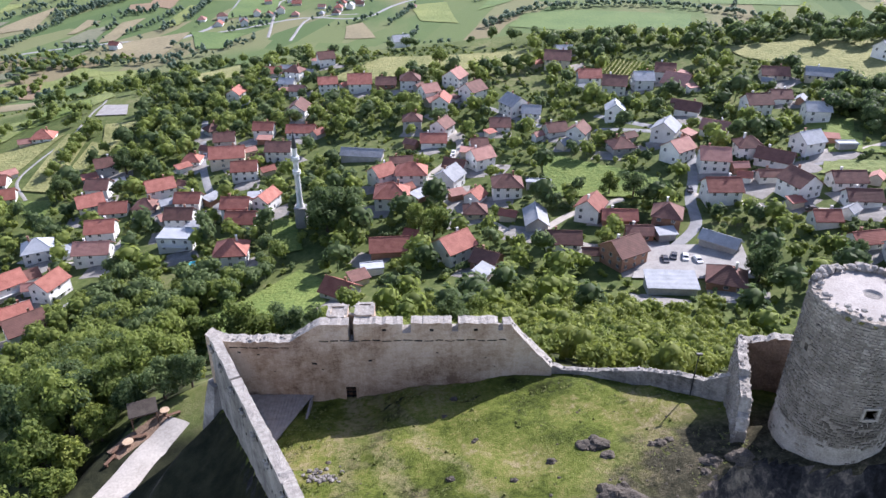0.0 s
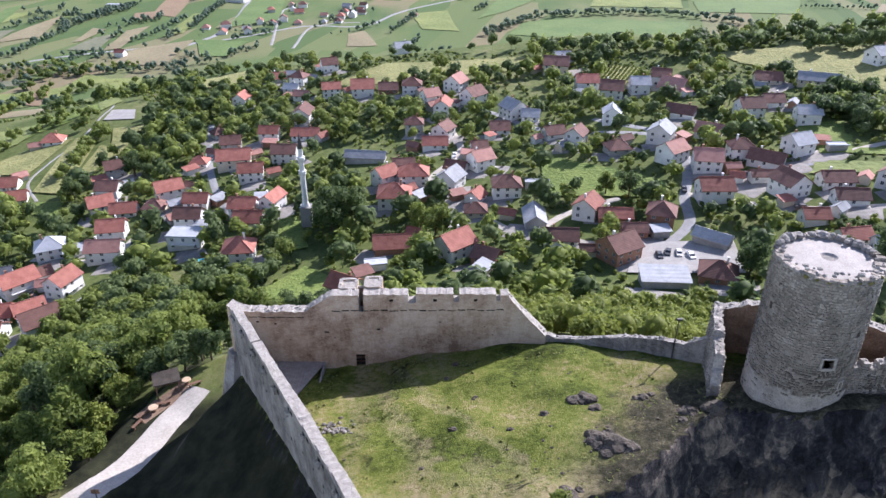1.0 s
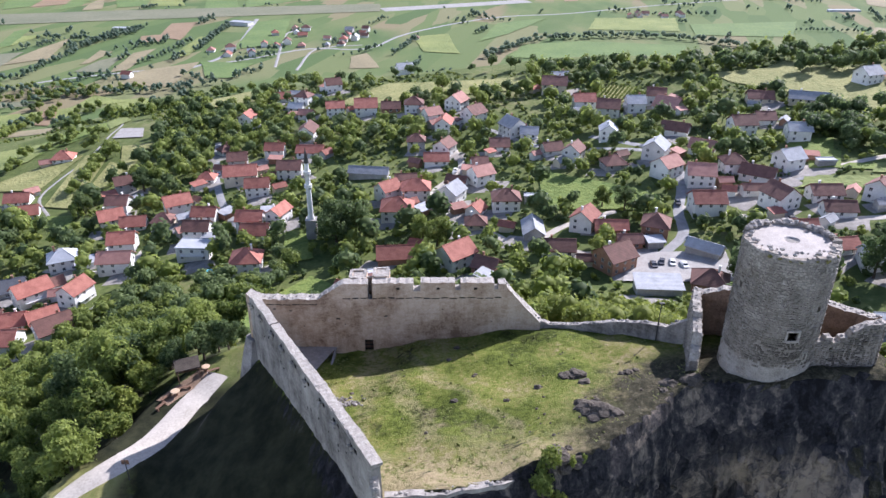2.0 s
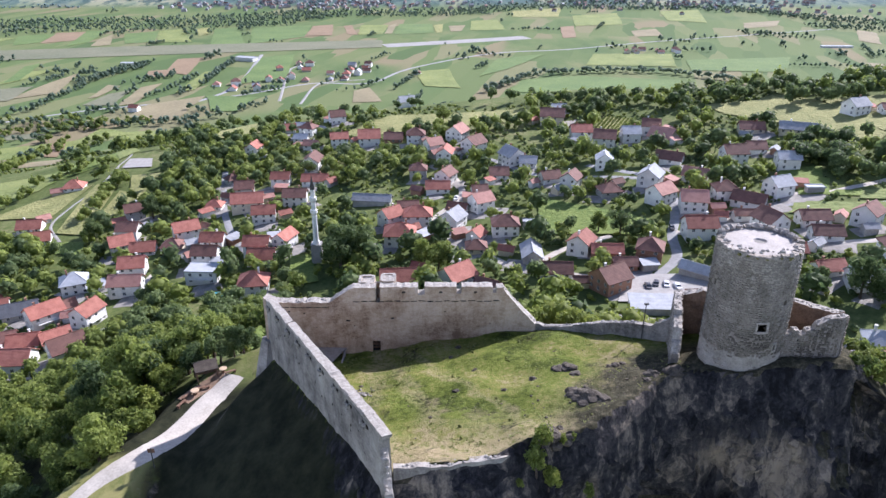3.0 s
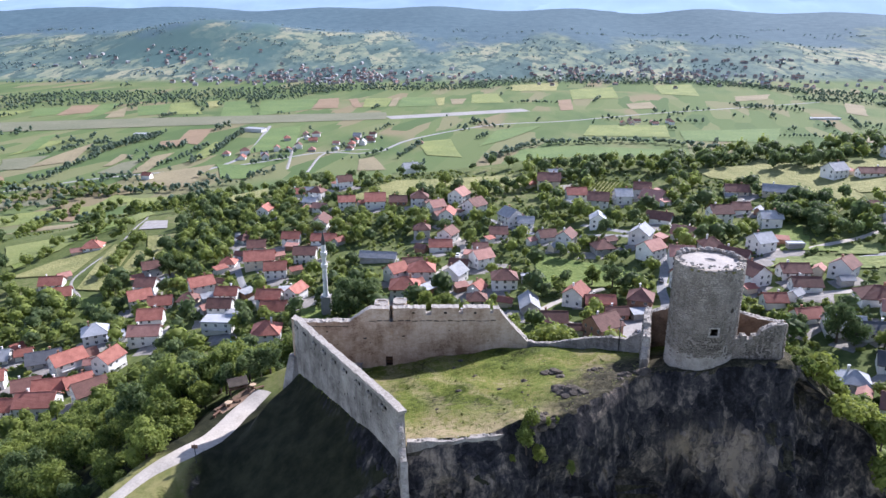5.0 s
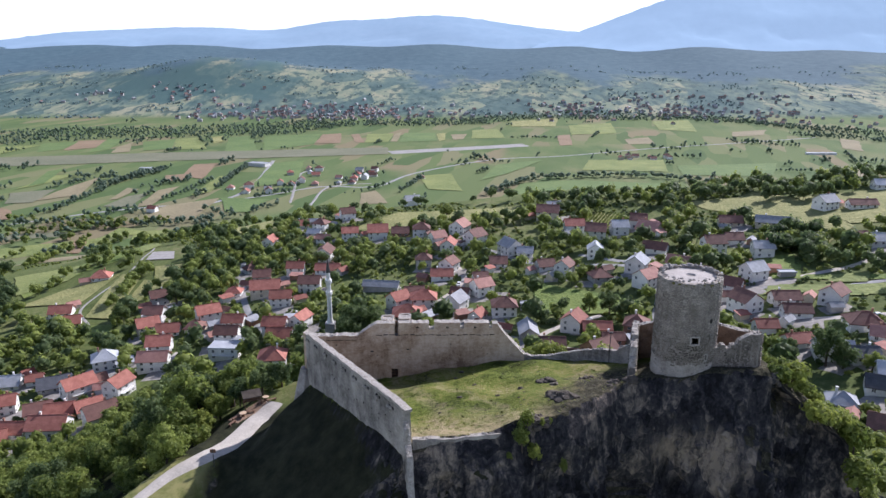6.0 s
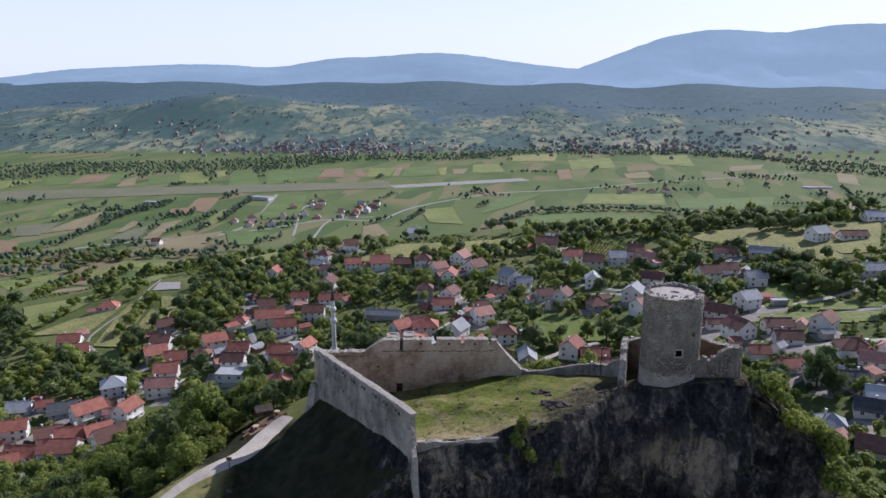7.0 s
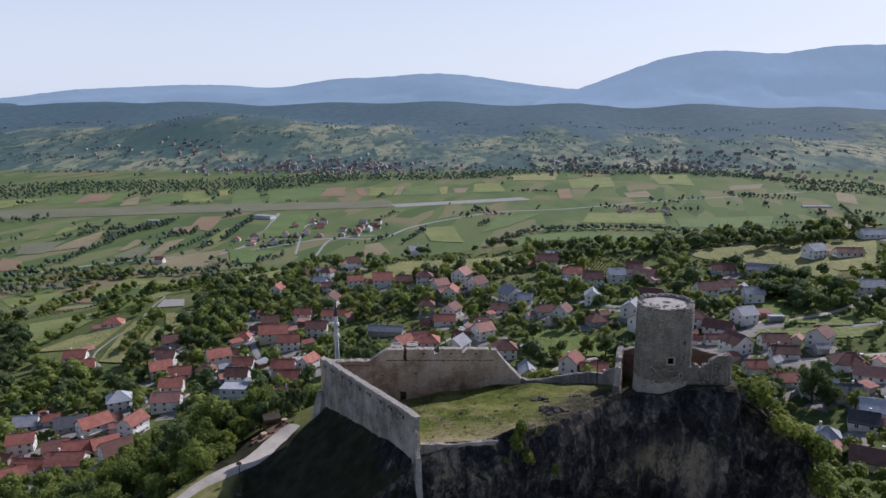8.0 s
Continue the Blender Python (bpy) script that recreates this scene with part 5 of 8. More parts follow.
    part("platform", bm, (PLASTER_FLOOR, STONE), t, "pale screed platform with a round sump")
    # pale dressed surrounds of the two lower openings
    for c, s, w, h in (TOWER_HOLES[0], TOWER_HOLES[3]):
        fr = bmesh.new()
        ww, ex = math.radians(w), 0.17 if w > 3 else 0.09
        r = tower_radius(s) + 0.07
        ac = math.radians(c)
        for x0, x1, z0, z1 in ((-ww * r - ex, -ww * r, s - ex, s + h + ex), (ww * r, ww * r + ex, s - ex, s + h + ex), (-ww * r, ww * r, s - ex, s), (-ww * r, ww * r, s + h, s + h + ex)):
            for v in box(fr, x0, x1, -0.05, 0.14, z0, z1):
                v.co = Matrix.Translation(on_tower(ac, r - 0.02, 0)) @ Matrix.Rotation(ac + math.pi / 2, 4, "Z") @ v.co
        part("window_surround", fr, STONE_CAP, t, "pale dressed stone surround")
    for src, m in shared:
        part("stone", src, None, t).matrix_local = m
    return t


tower()

# ---- in the yard ----
deck = at_origin("wooden_deck", "weathered grey plank deck in the yard's corner", "deck")
drnd = random.Random(4)
for k in range(26):
    x = -17.2 + k * 0.30
    y0 = 104.8 - (x + 17.9) * 1.87 if x < -12.2 else 94.2 + (x + 12.2) * 2.93
    bm = bmesh.new()
    y1 = 104.8 - (x + 0.275 + 17.9) * 1.87 if x < -12.2 else 94.2 + (x + 0.275 + 12.2) * 2.93
    box(bm, x, x + 0.275, min(y0, 101.8), 102.2 + drnd.uniform(-0.05, 0.05), 105.9, 105.98 + drnd.uniform(0, 0.015))
    for v in bm.verts:
        if v.co.y < 102 and v.co.x > x + 0.1:
            v.co.y = min(y1, 101.8)
    for v in bm.verts:
        v.co.z += (102.2 - v.co.y) * 0.07
    part("plank", bm, TIMBER, deck)
bm = bmesh.new()
for x in (-15.5, -12.5, -9.7):
    box(bm, x, x + 0.16, 99.0 if x > -13 else 101.0, 102.0, 104.2, 105.9)
part("joists", bm, TIMBER, deck)
pole = at_origin("lamp_post", "thin dark metal post by the low wall", "post")
bm = bmesh.new()
tube(bm, [(21.9, 96.9, 109.6, 0.07), (21.9, 96.9, 112.0, 0.06), (21.95, 96.9, 114.3, 0.045)], 8)
part("shaft", bm, DARK_METAL, pole)
bm = bmesh.new()
box(bm, 21.75, 22.2, 96.8, 97.0, 114.25, 114.4)
part("lamp_head", bm, DARK_METAL, pole)


def boulder(x, y, r, seed, label="grey limestone boulder in the grass", flat=0.6, lumps=3):
    b = at_origin("boulder", label, "rock", "yard boulders")
    bm = bmesh.new()
    rnd = random.Random(seed)
    z = float(ground_z(x, y))
    stone_lump(bm, x, y, z - r * 0.12, r, seed, flat, 3)
    for _ in range(lumps):
        a = rnd.uniform(0, 6.28)
        stone_lump(bm, x + r * 0.8 * math.cos(a), y + r * 0.8 * math.sin(a), z - r * 0.15, r * rnd.uniform(0.35, 0.6), seed + a, flat, 2)
    part("rock", bm, ROCK, b)


for x, y, r, sd in ((12.5, 91.4, 0.43, 31), (13.5, 91.4, 0.61, 32), (13.9, 90.2, 0.36, 33), (17.8, 90.8, 0.36, 34), (17.2, 90.8, 0.22, 35), (13.2, 85.6, 0.72, 36), (14.3, 84.9, 0.83, 37), (15.2, 84.5, 0.50, 38), (14.1, 86.5, 0.36, 39), (2.6, 89.1, 0.22, 40), (4.4, 93.3, 0.14, 41), (19.8, 87.4, 0.25, 42), (10.2, 79.6, 0.43, 43), (11.2, 79.7, 0.36, 44), (10.4, 79.4, 0.40, 45), (11.5, 79.9, 0.25, 46), (10.9, 80.8, 0.22, 47), (9.9, 90.1, 0.29, 48),
                    (18.5, 91.2, 0.25, 9), (7.0, 88.4, 0.2, 10), (20.6, 88.4, 0.5, 11), (22.6, 88.4, 0.6, 12), (9.9, 80.3, 0.5, 13), (-6.8, 92.6, 0.16, 15), (0.2, 84.5, 0.14, 16), (4.6, 93.6, 0.15, 17), (3.0, 99.7, 0.22, 18), (2.2, 97.2, 0.15, 19)):
    boulder(x, y, r * 1.45, sd)


# ---- weeds and grass tufts over the yard ----
def tufts(n, seed, label, low, high, material, x0, x1, y0, y1, test):
    rnd = random.Random(seed)
    vs, fs = [], []
    while len(fs) < n * 5:
        x, y = rnd.uniform(x0, x1), rnd.uniform(y0, y1)
        if not test(x, y):
            continue
        z = float(ground_z(x, y)) - 0.03
        s = rnd.uniform(low, high)
        for _ in range(5):
            a, h = rnd.uniform(0, 6.28), s * rnd.uniform(0.25, 0.6)
            u, lean = Vector((math.cos(a), math.sin(a), 0)), Vector((rnd.uniform(-1, 1), rnd.uniform(-1, 1), 0)) * s * 1.6
            c = Vector((x, y, z)) + Vector((rnd.uniform(-1, 1), rnd.uniform(-1, 1), 0)) * s * 0.8
            b = len(vs)
            vs += [(c - u * s * 0.5) * UNIT, (c + u * s * 0.5) * UNIT, (c + u * s * 0.35 + lean + Vector((0, 0, h))) * UNIT, (c - u * s * 0.3 + lean + Vector((0, 0, h))) * UNIT]
            fs.append((b, b + 1, b + 2, b + 3))
    tagged(new("grass_tufts", from_arrays("grass_tufts", vs, fs, material)), label, "grass", kind="stuff")


in_yard = lambda x, y: foot_distance(np.array(x), np.array(y)) < -0.6 and noise.noise(Vector((x * 0.25, y * 0.25, 5))) > -0.15 and x < 24
tufts(2600, 4, "short green and dry grass tufts in the castle yard", 0.05, 0.13, TUFT, -16, 25, 77, 103, in_yard)

# ---- broken rock over the cliff face ----
def crags(n, seed):
    """Angular blocks bedded in the cliff, turned at random."""
    rnd = random.Random(seed)
    ico = bmesh.new()
    bmesh.ops.create_icosphere(ico, subdivisions=1, radius=1.0)
    iv, jf = [v.co.copy() for v in ico.verts], [[v.index for v in f.verts] for f in ico.faces]
    ico.free()
    face = [(gv[j, i], dzx[j, i], dzy[j, i]) for j, i in zip(*np.where((steepness > 1.1) & (gd > 1.2) & (gd < 9) & (gyy < 94) & (gxx > -6)))]
    vs, fs = [], []
    for p, sx, sy in rnd.sample(face, min(n, len(face))):
        r = rnd.choice((0.3, 0.4, 0.5, 0.7, 1.0))
        d = Vector((-sx, -sy, 0)).normalized()
        turn = Matrix.Rotation(rnd.uniform(0, 6.28), 3, "Z") @ Matrix.Rotation(rnd.uniform(-0.5, 0.5), 3, "X")
        cut = [(Vector((rnd.gauss(0, 1), rnd.gauss(0, 1), rnd.gauss(0, 1))).normalized(), rnd.uniform(0.35, 0.7)) for _ in range(5)]
        b = len(vs)
        for v in iv:
            q = Vector((v.x * rnd.uniform(0.9, 1.3), v.y * 0.8, v.z * rnd.uniform(0.8, 1.5)))
            for nrm, lim in cut:
                over = q.dot(nrm) - lim
                if over > 0:
                    q -= nrm * over
            vs.append((Vector(p) - d * r * 0.45 + turn @ q * r) * UNIT)
        fs += [[b + i for i in f] for f in jf]
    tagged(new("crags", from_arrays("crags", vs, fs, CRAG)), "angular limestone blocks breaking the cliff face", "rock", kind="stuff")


crags(1100, 12)


# ---- loose stones over the yard ----
def loose_stones(n, seed):
    rnd = random.Random(seed)
    bm = bmesh.new()
    k = 0
    while k < n:
        x, y = rnd.uniform(-12, 24), rnd.uniform(78, 101)
        near_rock = math.exp(-((x - 14) / 6) ** 2 - ((y - 85.5) / 4) ** 2)
        if foot_distance(np.array(x), np.array(y)) > -0.5 or rnd.random() > 0.18 + near_rock:
            continue
        stone_lump(bm, x, y, float(ground_z(x, y)), rnd.uniform(0.05, 0.13) + 0.14 * near_rock * rnd.random(), k, 0.6, 1)
        k += 1
    me = mesh_of("loose_stones", bm, ROCK)
    ob = tagged(new("loose_stones", me), "small pale stones lying in the yard grass", "stones", kind="stuff")
    ob.matrix_world = Matrix.Scale(UNIT, 4)


loose_stones(80, 6)
heap = at_origin("stone_heap", "heap of pale rubble overgrown with weeds beside the wall", "stones")
bm = bmesh.new()
hrnd = random.Random(15)
for k in range(46):
    x, y = -7.0 + hrnd.gauss(0, 0.75), 90.8 + hrnd.gauss(0, 0.5)
    stone_lump(bm, x, y, float(ground_z(x, y)) + 0.06, hrnd.uniform(0.09, 0.24), k, 0.65, 1)
part("rocks", bm, STONE, heap)["kind"] = "stuff"

# ---- houses ----
HOUSE_SPOTS = [(-35.4, 138.4, 4.0), (-35.6, 133.4, 3.0), (-32.6, 139.0, 3.0), (-38.0, 130.5, 2.0)]
ROOFS = {"r": (ROOF_RED, "red tiled"), "d": (ROOF_DARK, "dark brown tiled"), "p": (ROOF_PINK, "faded pink tiled"), "g": (ROOF_GREY, "grey sheet"), "k": (ROOF_BLACK, "black tiled"), "w": (ROOF_WHITE, "pale sheet")}
WALLS = {"w": (WHITE_WALL, "white"), "c": (CREAM_WALL, "cream"), "g": (GREY_WALL, "grey"), "b": (BLOCK_WALL, "bare block")}


def window_meshes():
    xs, zs = (-0.6, -0.5, -0.04, 0.04, 0.5, 0.6), (-0.06, 0.07, 1.22, 1.3)
    bm = bmesh.new()
    v = {(i, k, s): bm.verts.new((xs[i], s, zs[k])) for i in range(6) for k in range(4) for s in (-0.05, 0.04)}
    bar = lambda i, k: 0 <= i < 5 and 0 <= k < 3 and not (k == 1 and i in (1, 3))
    for i in range(5):
        for k in range(3):
            if not bar(i, k):
                continue
            c = [(i, k), (i + 1, k), (i + 1, k + 1), (i, k + 1)]
            bm.faces.new([v[a, b, -0.05] for a, b in c])
            bm.faces.new([v[a, b, 0.04] for a, b in c[::-1]])
            for (a, b), (e, f), (di, dk) in ((c[0], c[1], (0, -1)), (c[1], c[2], (1, 0)), (c[2], c[3], (0, 1)), (c[3], c[0], (-1, 0))):
                if not bar(i + di, k + dk):
                    bm.faces.new([v[a, b, -0.05], v[a, b, 0.04], v[e, f, 0.04], v[e, f, -0.05]])
    bmesh.ops.recalc_face_normals(bm, faces=bm.faces)
    f = mesh_of("window_frame", bm, FRAME_WHITE)
    bm = bmesh.new()
    box(bm, -0.52, 0.52, -0.01, 0.02, 0.05, 1.24)
    return f, mesh_of("pane", bm, GLASS)


WINDOW_FRAME, PANE = window_meshes()


def facade(bm, a, b, z0, z1, wins):
    """A wall face from a to b (plan points, outside to the right) with window holes (centre, sill) and their reveals."""
    ax, ay = a
    length = math.hypot(b[0] - ax, b[1] - ay)
    ux, uy = (b[0] - ax) / length, (b[1] - ay) / length
    ss = sorted({0, length} | {c + d for c, _ in wins for d in (-0.6, 0.6)})
    zs = sorted({z0, z1} | {s + d for _, s in wins for d in (0, 1.3)})
    pt = lambda s, z, inn=0.0: (ax + ux * s - uy * inn, ay + uy * s + ux * inn, z)
    for s0, s1 in zip(ss, ss[1:]):
        for q0, q1 in zip(zs, zs[1:]):
            if any(abs((s0 + s1) / 2 - c) < 0.6 and 0 < (q0 + q1) / 2 - w < 1.3 for c, w in wins):
                o = [bm.verts.new(pt(*p)) for p in ((s0, q0), (s1, q0), (s1, q1), (s0, q1))]
                i = [bm.verts.new(pt(*p, 0.18)) for p in ((s0, q0), (s1, q0), (s1, q1), (s0, q1))]
                for k in range(4):
                    bm.faces.new((o[k], o[(k + 1) % 4], i[(k + 1) % 4], i[k]))
            else:
                bm.faces.new([bm.verts.new(pt(*p)) for p in ((s0, q0), (s1, q0), (s1, q1), (s0, q1))])


def slab(bm, pts, t=0.22):
    """A roof plane with thickness under it."""
    top = [bm.verts.new(p) for p in pts]
    low = [bm.verts.new((p[0], p[1], p[2] - t)) for p in pts]
    bm.faces.new(top)
    bm.faces.new(low[::-1])
    for k in range(len(pts)):
        j = (k + 1) % len(pts)
        bm.faces.new((top[j], top[k], low[k], low[j]))


def house(x, y, yaw, w, d, floors=1, roof="gable", tiles="r", paint="w", pitch=0.7, chimney=True, storey=2.4, windows=True, balcony=False, far=False):
    """A village house, w along its ridge, d across; its lowest wall reaches into the slope."""
    rnd = random.Random(int(x * 13 + y * 7))
    if x > 0:
        w, d = w * 0.88, d * 0.88
    zs = [gz(x + a, y + b) for a, b in ((-w / 2, -d / 2), (w / 2, -d / 2), (w / 2, d / 2), (-w / 2, d / 2), (0, 0))]
    z = zs[4]
    low = min(zs) - z - 0.4
    h = floors * storey + 0.3
    kind = {"gable": "gabled", "hip": "hipped", "flat": "flat", "shed": "lean-to"}[roof]
    what = "house" if windows or far else "shed"
    t = thing(what, pose(x, y, z, 0, 0, yaw), f"{WALLS[paint][1]} {'low' if floors < 1.5 else 'two-storey'} {what} with a {kind} {ROOFS[tiles][1]} roof", what, "far houses" if far else "village houses" if windows else "village sheds")
    body = bmesh.new()
    cs = [(-w / 2, -d / 2), (w / 2, -d / 2), (w / 2, d / 2), (-w / 2, d / 2)]
    sills = [0.95 + storey * k for k in range(int(floors))]
    holes = []
    for a, b in zip(cs, cs[1:] + cs[:1]):
        ln = math.hypot(b[0] - a[0], b[1] - a[1])
        n = max(1, int(ln / 3.1)) if windows else 0
        wins = [(ln * (k + 0.5) / n, s) for k in range(n) for s in sills if rnd.random() < 0.85] if windows else []
        facade(body, a, b, low, h, wins)
        ux, uy = (b[0] - a[0]) / ln, (b[1] - a[1]) / ln
        holes += [(a[0] + ux * c, a[1] + uy * c, s, math.atan2(uy, ux)) for c, s in wins]
    e, rise = 0.55, pitch * d / 2
    eh = h - e * pitch
    rf = bmesh.new()
    if roof == "gable":
        for sx in (-1, 1):
            body.faces.new([body.verts.new(p) for p in ((sx * w / 2, -d / 2, h), (sx * w / 2, d / 2, h), (sx * w / 2, 0, h + rise))])
        for s in (-1, 1):
            pts = [(-w / 2 - e, s * (d / 2 + e), eh + 0.2), (w / 2 + e, s * (d / 2 + e), eh + 0.2), (w / 2 + e, 0, h + rise + 0.2), (-w / 2 - e, 0, h + rise + 0.2)]
            slab(rf, pts if s < 0 else pts[::-1])
        tube(rf, [(-w / 2 - e, 0, h + rise + 0.22, 0.13), (w / 2 + e, 0, h + rise + 0.22, 0.13)], 6)
    elif roof == "hip":
        r = max(0.3, (w - d) / 2)
        A = [(-w / 2 - e, -d / 2 - e, eh + 0.2), (w / 2 + e, -d / 2 - e, eh + 0.2), (w / 2 + e, d / 2 + e, eh + 0.2), (-w / 2 - e, d / 2 + e, eh + 0.2)]
        R = [(-r, 0, h + rise + 0.2), (r, 0, h + rise + 0.2)]
        for pts in ((A[0], A[1], R[1], R[0]), (A[1], A[2], R[1]), (A[2], A[3], R[0], R[1]), (A[3], A[0], R[0])):
            slab(rf, pts)
        for p, q in ((A[0], R[0]), (A[3], R[0]), (A[1], R[1]), (A[2], R[1]), (R[0], R[1])):
            tube(rf, [(*p, 0.11), (*q, 0.11)], 5)
    elif roof == "shed":
        for sx in (-1, 1):
            body.faces.new([body.verts.new(p) for p in ((sx * w / 2, -d / 2, h), (sx * w / 2, d / 2, h), (sx * w / 2, d / 2, h + 0.18 * d))])
        body.faces.new([body.verts.new(p) for p in ((-w / 2, d / 2, h), (w / 2, d / 2, h), (w / 2, d / 2, h + 0.18 * d), (-w / 2, d / 2, h + 0.18 * d))])
        slab(rf, [(-w / 2 - e, -d / 2 - e, h + 0.05), (w / 2 + e, -d / 2 - e, h + 0.05), (w / 2 + e, d / 2 + e, h + 0.18 * d + 0.25), (-w / 2 - e, d / 2 + e, h + 0.18 * d + 0.25)], 0.18)
    else:
        box(rf, -w / 2 - 0.3, w / 2 + 0.3, -d / 2 - 0.3, d / 2 + 0.3, h, h + 0.3)
        for x0, x1, y0, y1 in ((-w / 2 - 0.3, w / 2 + 0.3, -d / 2 - 0.3, -d / 2 - 0.1), (-w / 2 - 0.3, w / 2 + 0.3, d / 2 + 0.1, d / 2 + 0.3)):
            box(rf, x0, x1, y0, y1, h + 0.3, h + 0.55)
    bmesh.ops.recalc_face_normals(rf, faces=rf.faces)
    bmesh.ops.remove_doubles(body, verts=body.verts, dist=0.001)
    HOUSE_SPOTS.append((x, y, max(w, d) / 2))
    part("wall", body, WALLS[paint][0], t)
    part("roof", rf, ROOFS[tiles][0], t)
    if chimney and roof in ("gable", "hip"):
        cx = rnd.choice((-0.22, 0.2)) * w
        bm = bmesh.new()
        box(bm, cx - 0.3, cx + 0.3, 0.35, 0.9, h + rise * 0.5, h + rise + 1.0)
        box(bm, cx - 0.4, cx + 0.4, 0.25, 1.0, h + rise + 1.0, h + rise + 1.14)
        part("chimney", bm, BLOCK_WALL if rnd.random() < 0.5 else WHITE_WALL, t)
    if balcony and floors >= 2:
        bm = bmesh.new()
        box(bm, -w * 0.36, w * 0.36, -d / 2 - 1.3, -d / 2, storey - 0.05, storey + 0.12)
        for k in range(int(w * 0.72 / 0.5) + 1):
            bx = -w * 0.36 + 0.03 + k * 0.5
            box(bm, bx - 0.025, bx + 0.025, -d / 2 - 1.27, -d / 2 - 1.22, storey + 0.12, storey + 1.0)
        box(bm, -w * 0.36, w * 0.36, -d / 2 - 1.3, -d / 2 - 1.2, storey + 1.0, storey + 1.08)
        part("balcony", bm, WHITE_WALL, t)
    for hx, hy, s, ang in holes:
        f = part("window", WINDOW_FRAME, None, t)
        f.matrix_local = Matrix.Translation((hx, hy, s)) @ Matrix.Rotation(ang, 4, "Z") @ Matrix.Translation((0, 0.1, 0))
        part("pane", PANE, None, f)
    return t

house(-205.4, 431.1, 10, 10.7, 9.7, 1, "hip", "r", "w")
house(-198.7, 370.3, 10, 10.8, 8.6, 1, "gable", "r", "w")
house(-185.4, 353.0, 20, 9.3, 8.5, 1, "gable", "r", "w")
house(-142.3, 296.8, 25, 9.9, 9.0, 2, "hip", "w", "w")
house(-154.9, 279.3, 25, 12.0, 8.6, 1, "gable", "k", "g")
house(-141.2, 271.2, 48, 11.5, 8.2, 2, "gable", "r", "w", balcony=True)
house(-123.5, 267.2, 72, 9.5, 7.6, 2, "gable", "r", "w", storey=2.7, balcony=True)
house(-129.1, 254.5, 38, 9.0, 7.4, 1, "gable", "r", "w")
house(-119.3, 243.1, 42, 10.5, 9.0, 2, "gable", "d", "w")
house(-149.0, 256.3, 25, 9.0, 7.4, 1, "gable", "d", "c")
house(-139.4, 253.6, 15, 9.5, 7.6, 1, "gable", "r", "w")
house(-136.1, 240.2, 4, 12.5, 9.0, 1.5, "gable", "r", "w", storey=2.4)
house(-137.7, 279.0, 40, 7.0, 5.5, 1, "gable", "d", "w", windows=False, chimney=False)
house(-118.3, 289.1, 5, 11.6, 7.9, 2, "gable", "p", "w")
house(-122.5, 306.3, 10, 9.7, 8.8, 2, "gable", "r", "w")
house(-137.9, 332.5, 30, 9.7, 8.8, 2, "gable", "r", "c")
house(-140.8, 348.4, 0, 9.1, 8.3, 2, "gable", "d", "w")
house(-147.3, 371.6, 30, 8.7, 7.9, 2, "gable", "d", "g")
house(-126.6, 327.9, 10, 10.0, 7.9, 1, "gable", "r", "w")
house(-111.2, 338.8, 30, 10.7, 8.5, 2, "gable", "r", "w")
house(-113.4, 327.3, 0, 8.6, 7.8, 1, "hip", "d", "c")
house(-93.1, 308.2, 0, 9.7, 7.7, 2, "gable", "d", "w")
house(-89.3, 292.8, -3, 12.1, 8.2, 2, "flat", "w", "w", balcony=True)
house(-93.8, 321.3, 0, 9.2, 7.3, 2, "gable", "r", "w")
house(-66.5, 278.2, 5, 10.3, 9.9, 2, "hip", "r", "w")
house(-72.7, 311.1, 0, 9.8, 7.8, 2, "gable", "r", "w")
house(-69.1, 303.4, 0, 10.4, 8.3, 1, "gable", "r", "w")
house(-62.0, 314.3, 70, 9.5, 6.5, 2, "gable", "r", "w")
house(-89.6, 364.5, 10, 14.4, 9.8, 2, "gable", "r", "c")
house(-77.5, 345.5, 8, 9.9, 7.9, 2, "gable", "r", "w")
house(-107.5, 370.9, 0, 7.6, 6.9, 1, "hip", "r", "w")
house(-96.4, 386.0, 10, 9.0, 8.1, 2, "gable", "d", "g")
house(-108.6, 408.6, 40, 6.7, 6.4, 1, "hip", "d", "w")
house(-79.8, 395.4, 0, 9.1, 7.3, 2, "gable", "r", "w")
house(-67.8, 421.5, 85, 12.6, 9.2, 2, "gable", "d", "w")
house(-61.8, 392.6, 0, 12.8, 7.3, 1, "gable", "r", "w")
house(-66.6, 363.7, 0, 10.4, 8.2, 2, "gable", "d", "w")
house(-108.3, 457.4, 80, 9.5, 7.5, 2, "gable", "r", "w")
house(-95.3, 497.6, 10, 8.8, 8.0, 1, "gable", "r", "w")
house(-80.2, 486.0, -20, 9.2, 8.4, 2, "hip", "d", "w")
house(-64.9, 505.6, 20, 9.6, 9.2, 2, "gable", "d", "w")
house(-82.8, 472.8, -10, 8.3, 6.6, 1, "gable", "w", "w")
house(-74.5, 458.1, -10, 8.1, 6.4, 1, "gable", "p", "w")
house(-57.4, 457.1, 10, 9.9, 7.9, 2, "gable", "r", "w")
house(-39.2, 451.3, 5, 12.2, 11.1, 2, "gable", "r", "w")
house(-24.9, 449.3, 0, 10.3, 8.2, 1, "gable", "d", "b")
house(-11.8, 442.8, 0, 10.1, 9.2, 2, "hip", "d", "w")
house(-1.7, 418.9, 30, 8.4, 8.1, 2, "gable", "p", "w")
house(4.5, 402.5, 80, 11.2, 8.9, 2, "gable", "r", "w")
house(-9.0, 382.6, 0, 8.2, 7.5, 2, "hip", "d", "g")
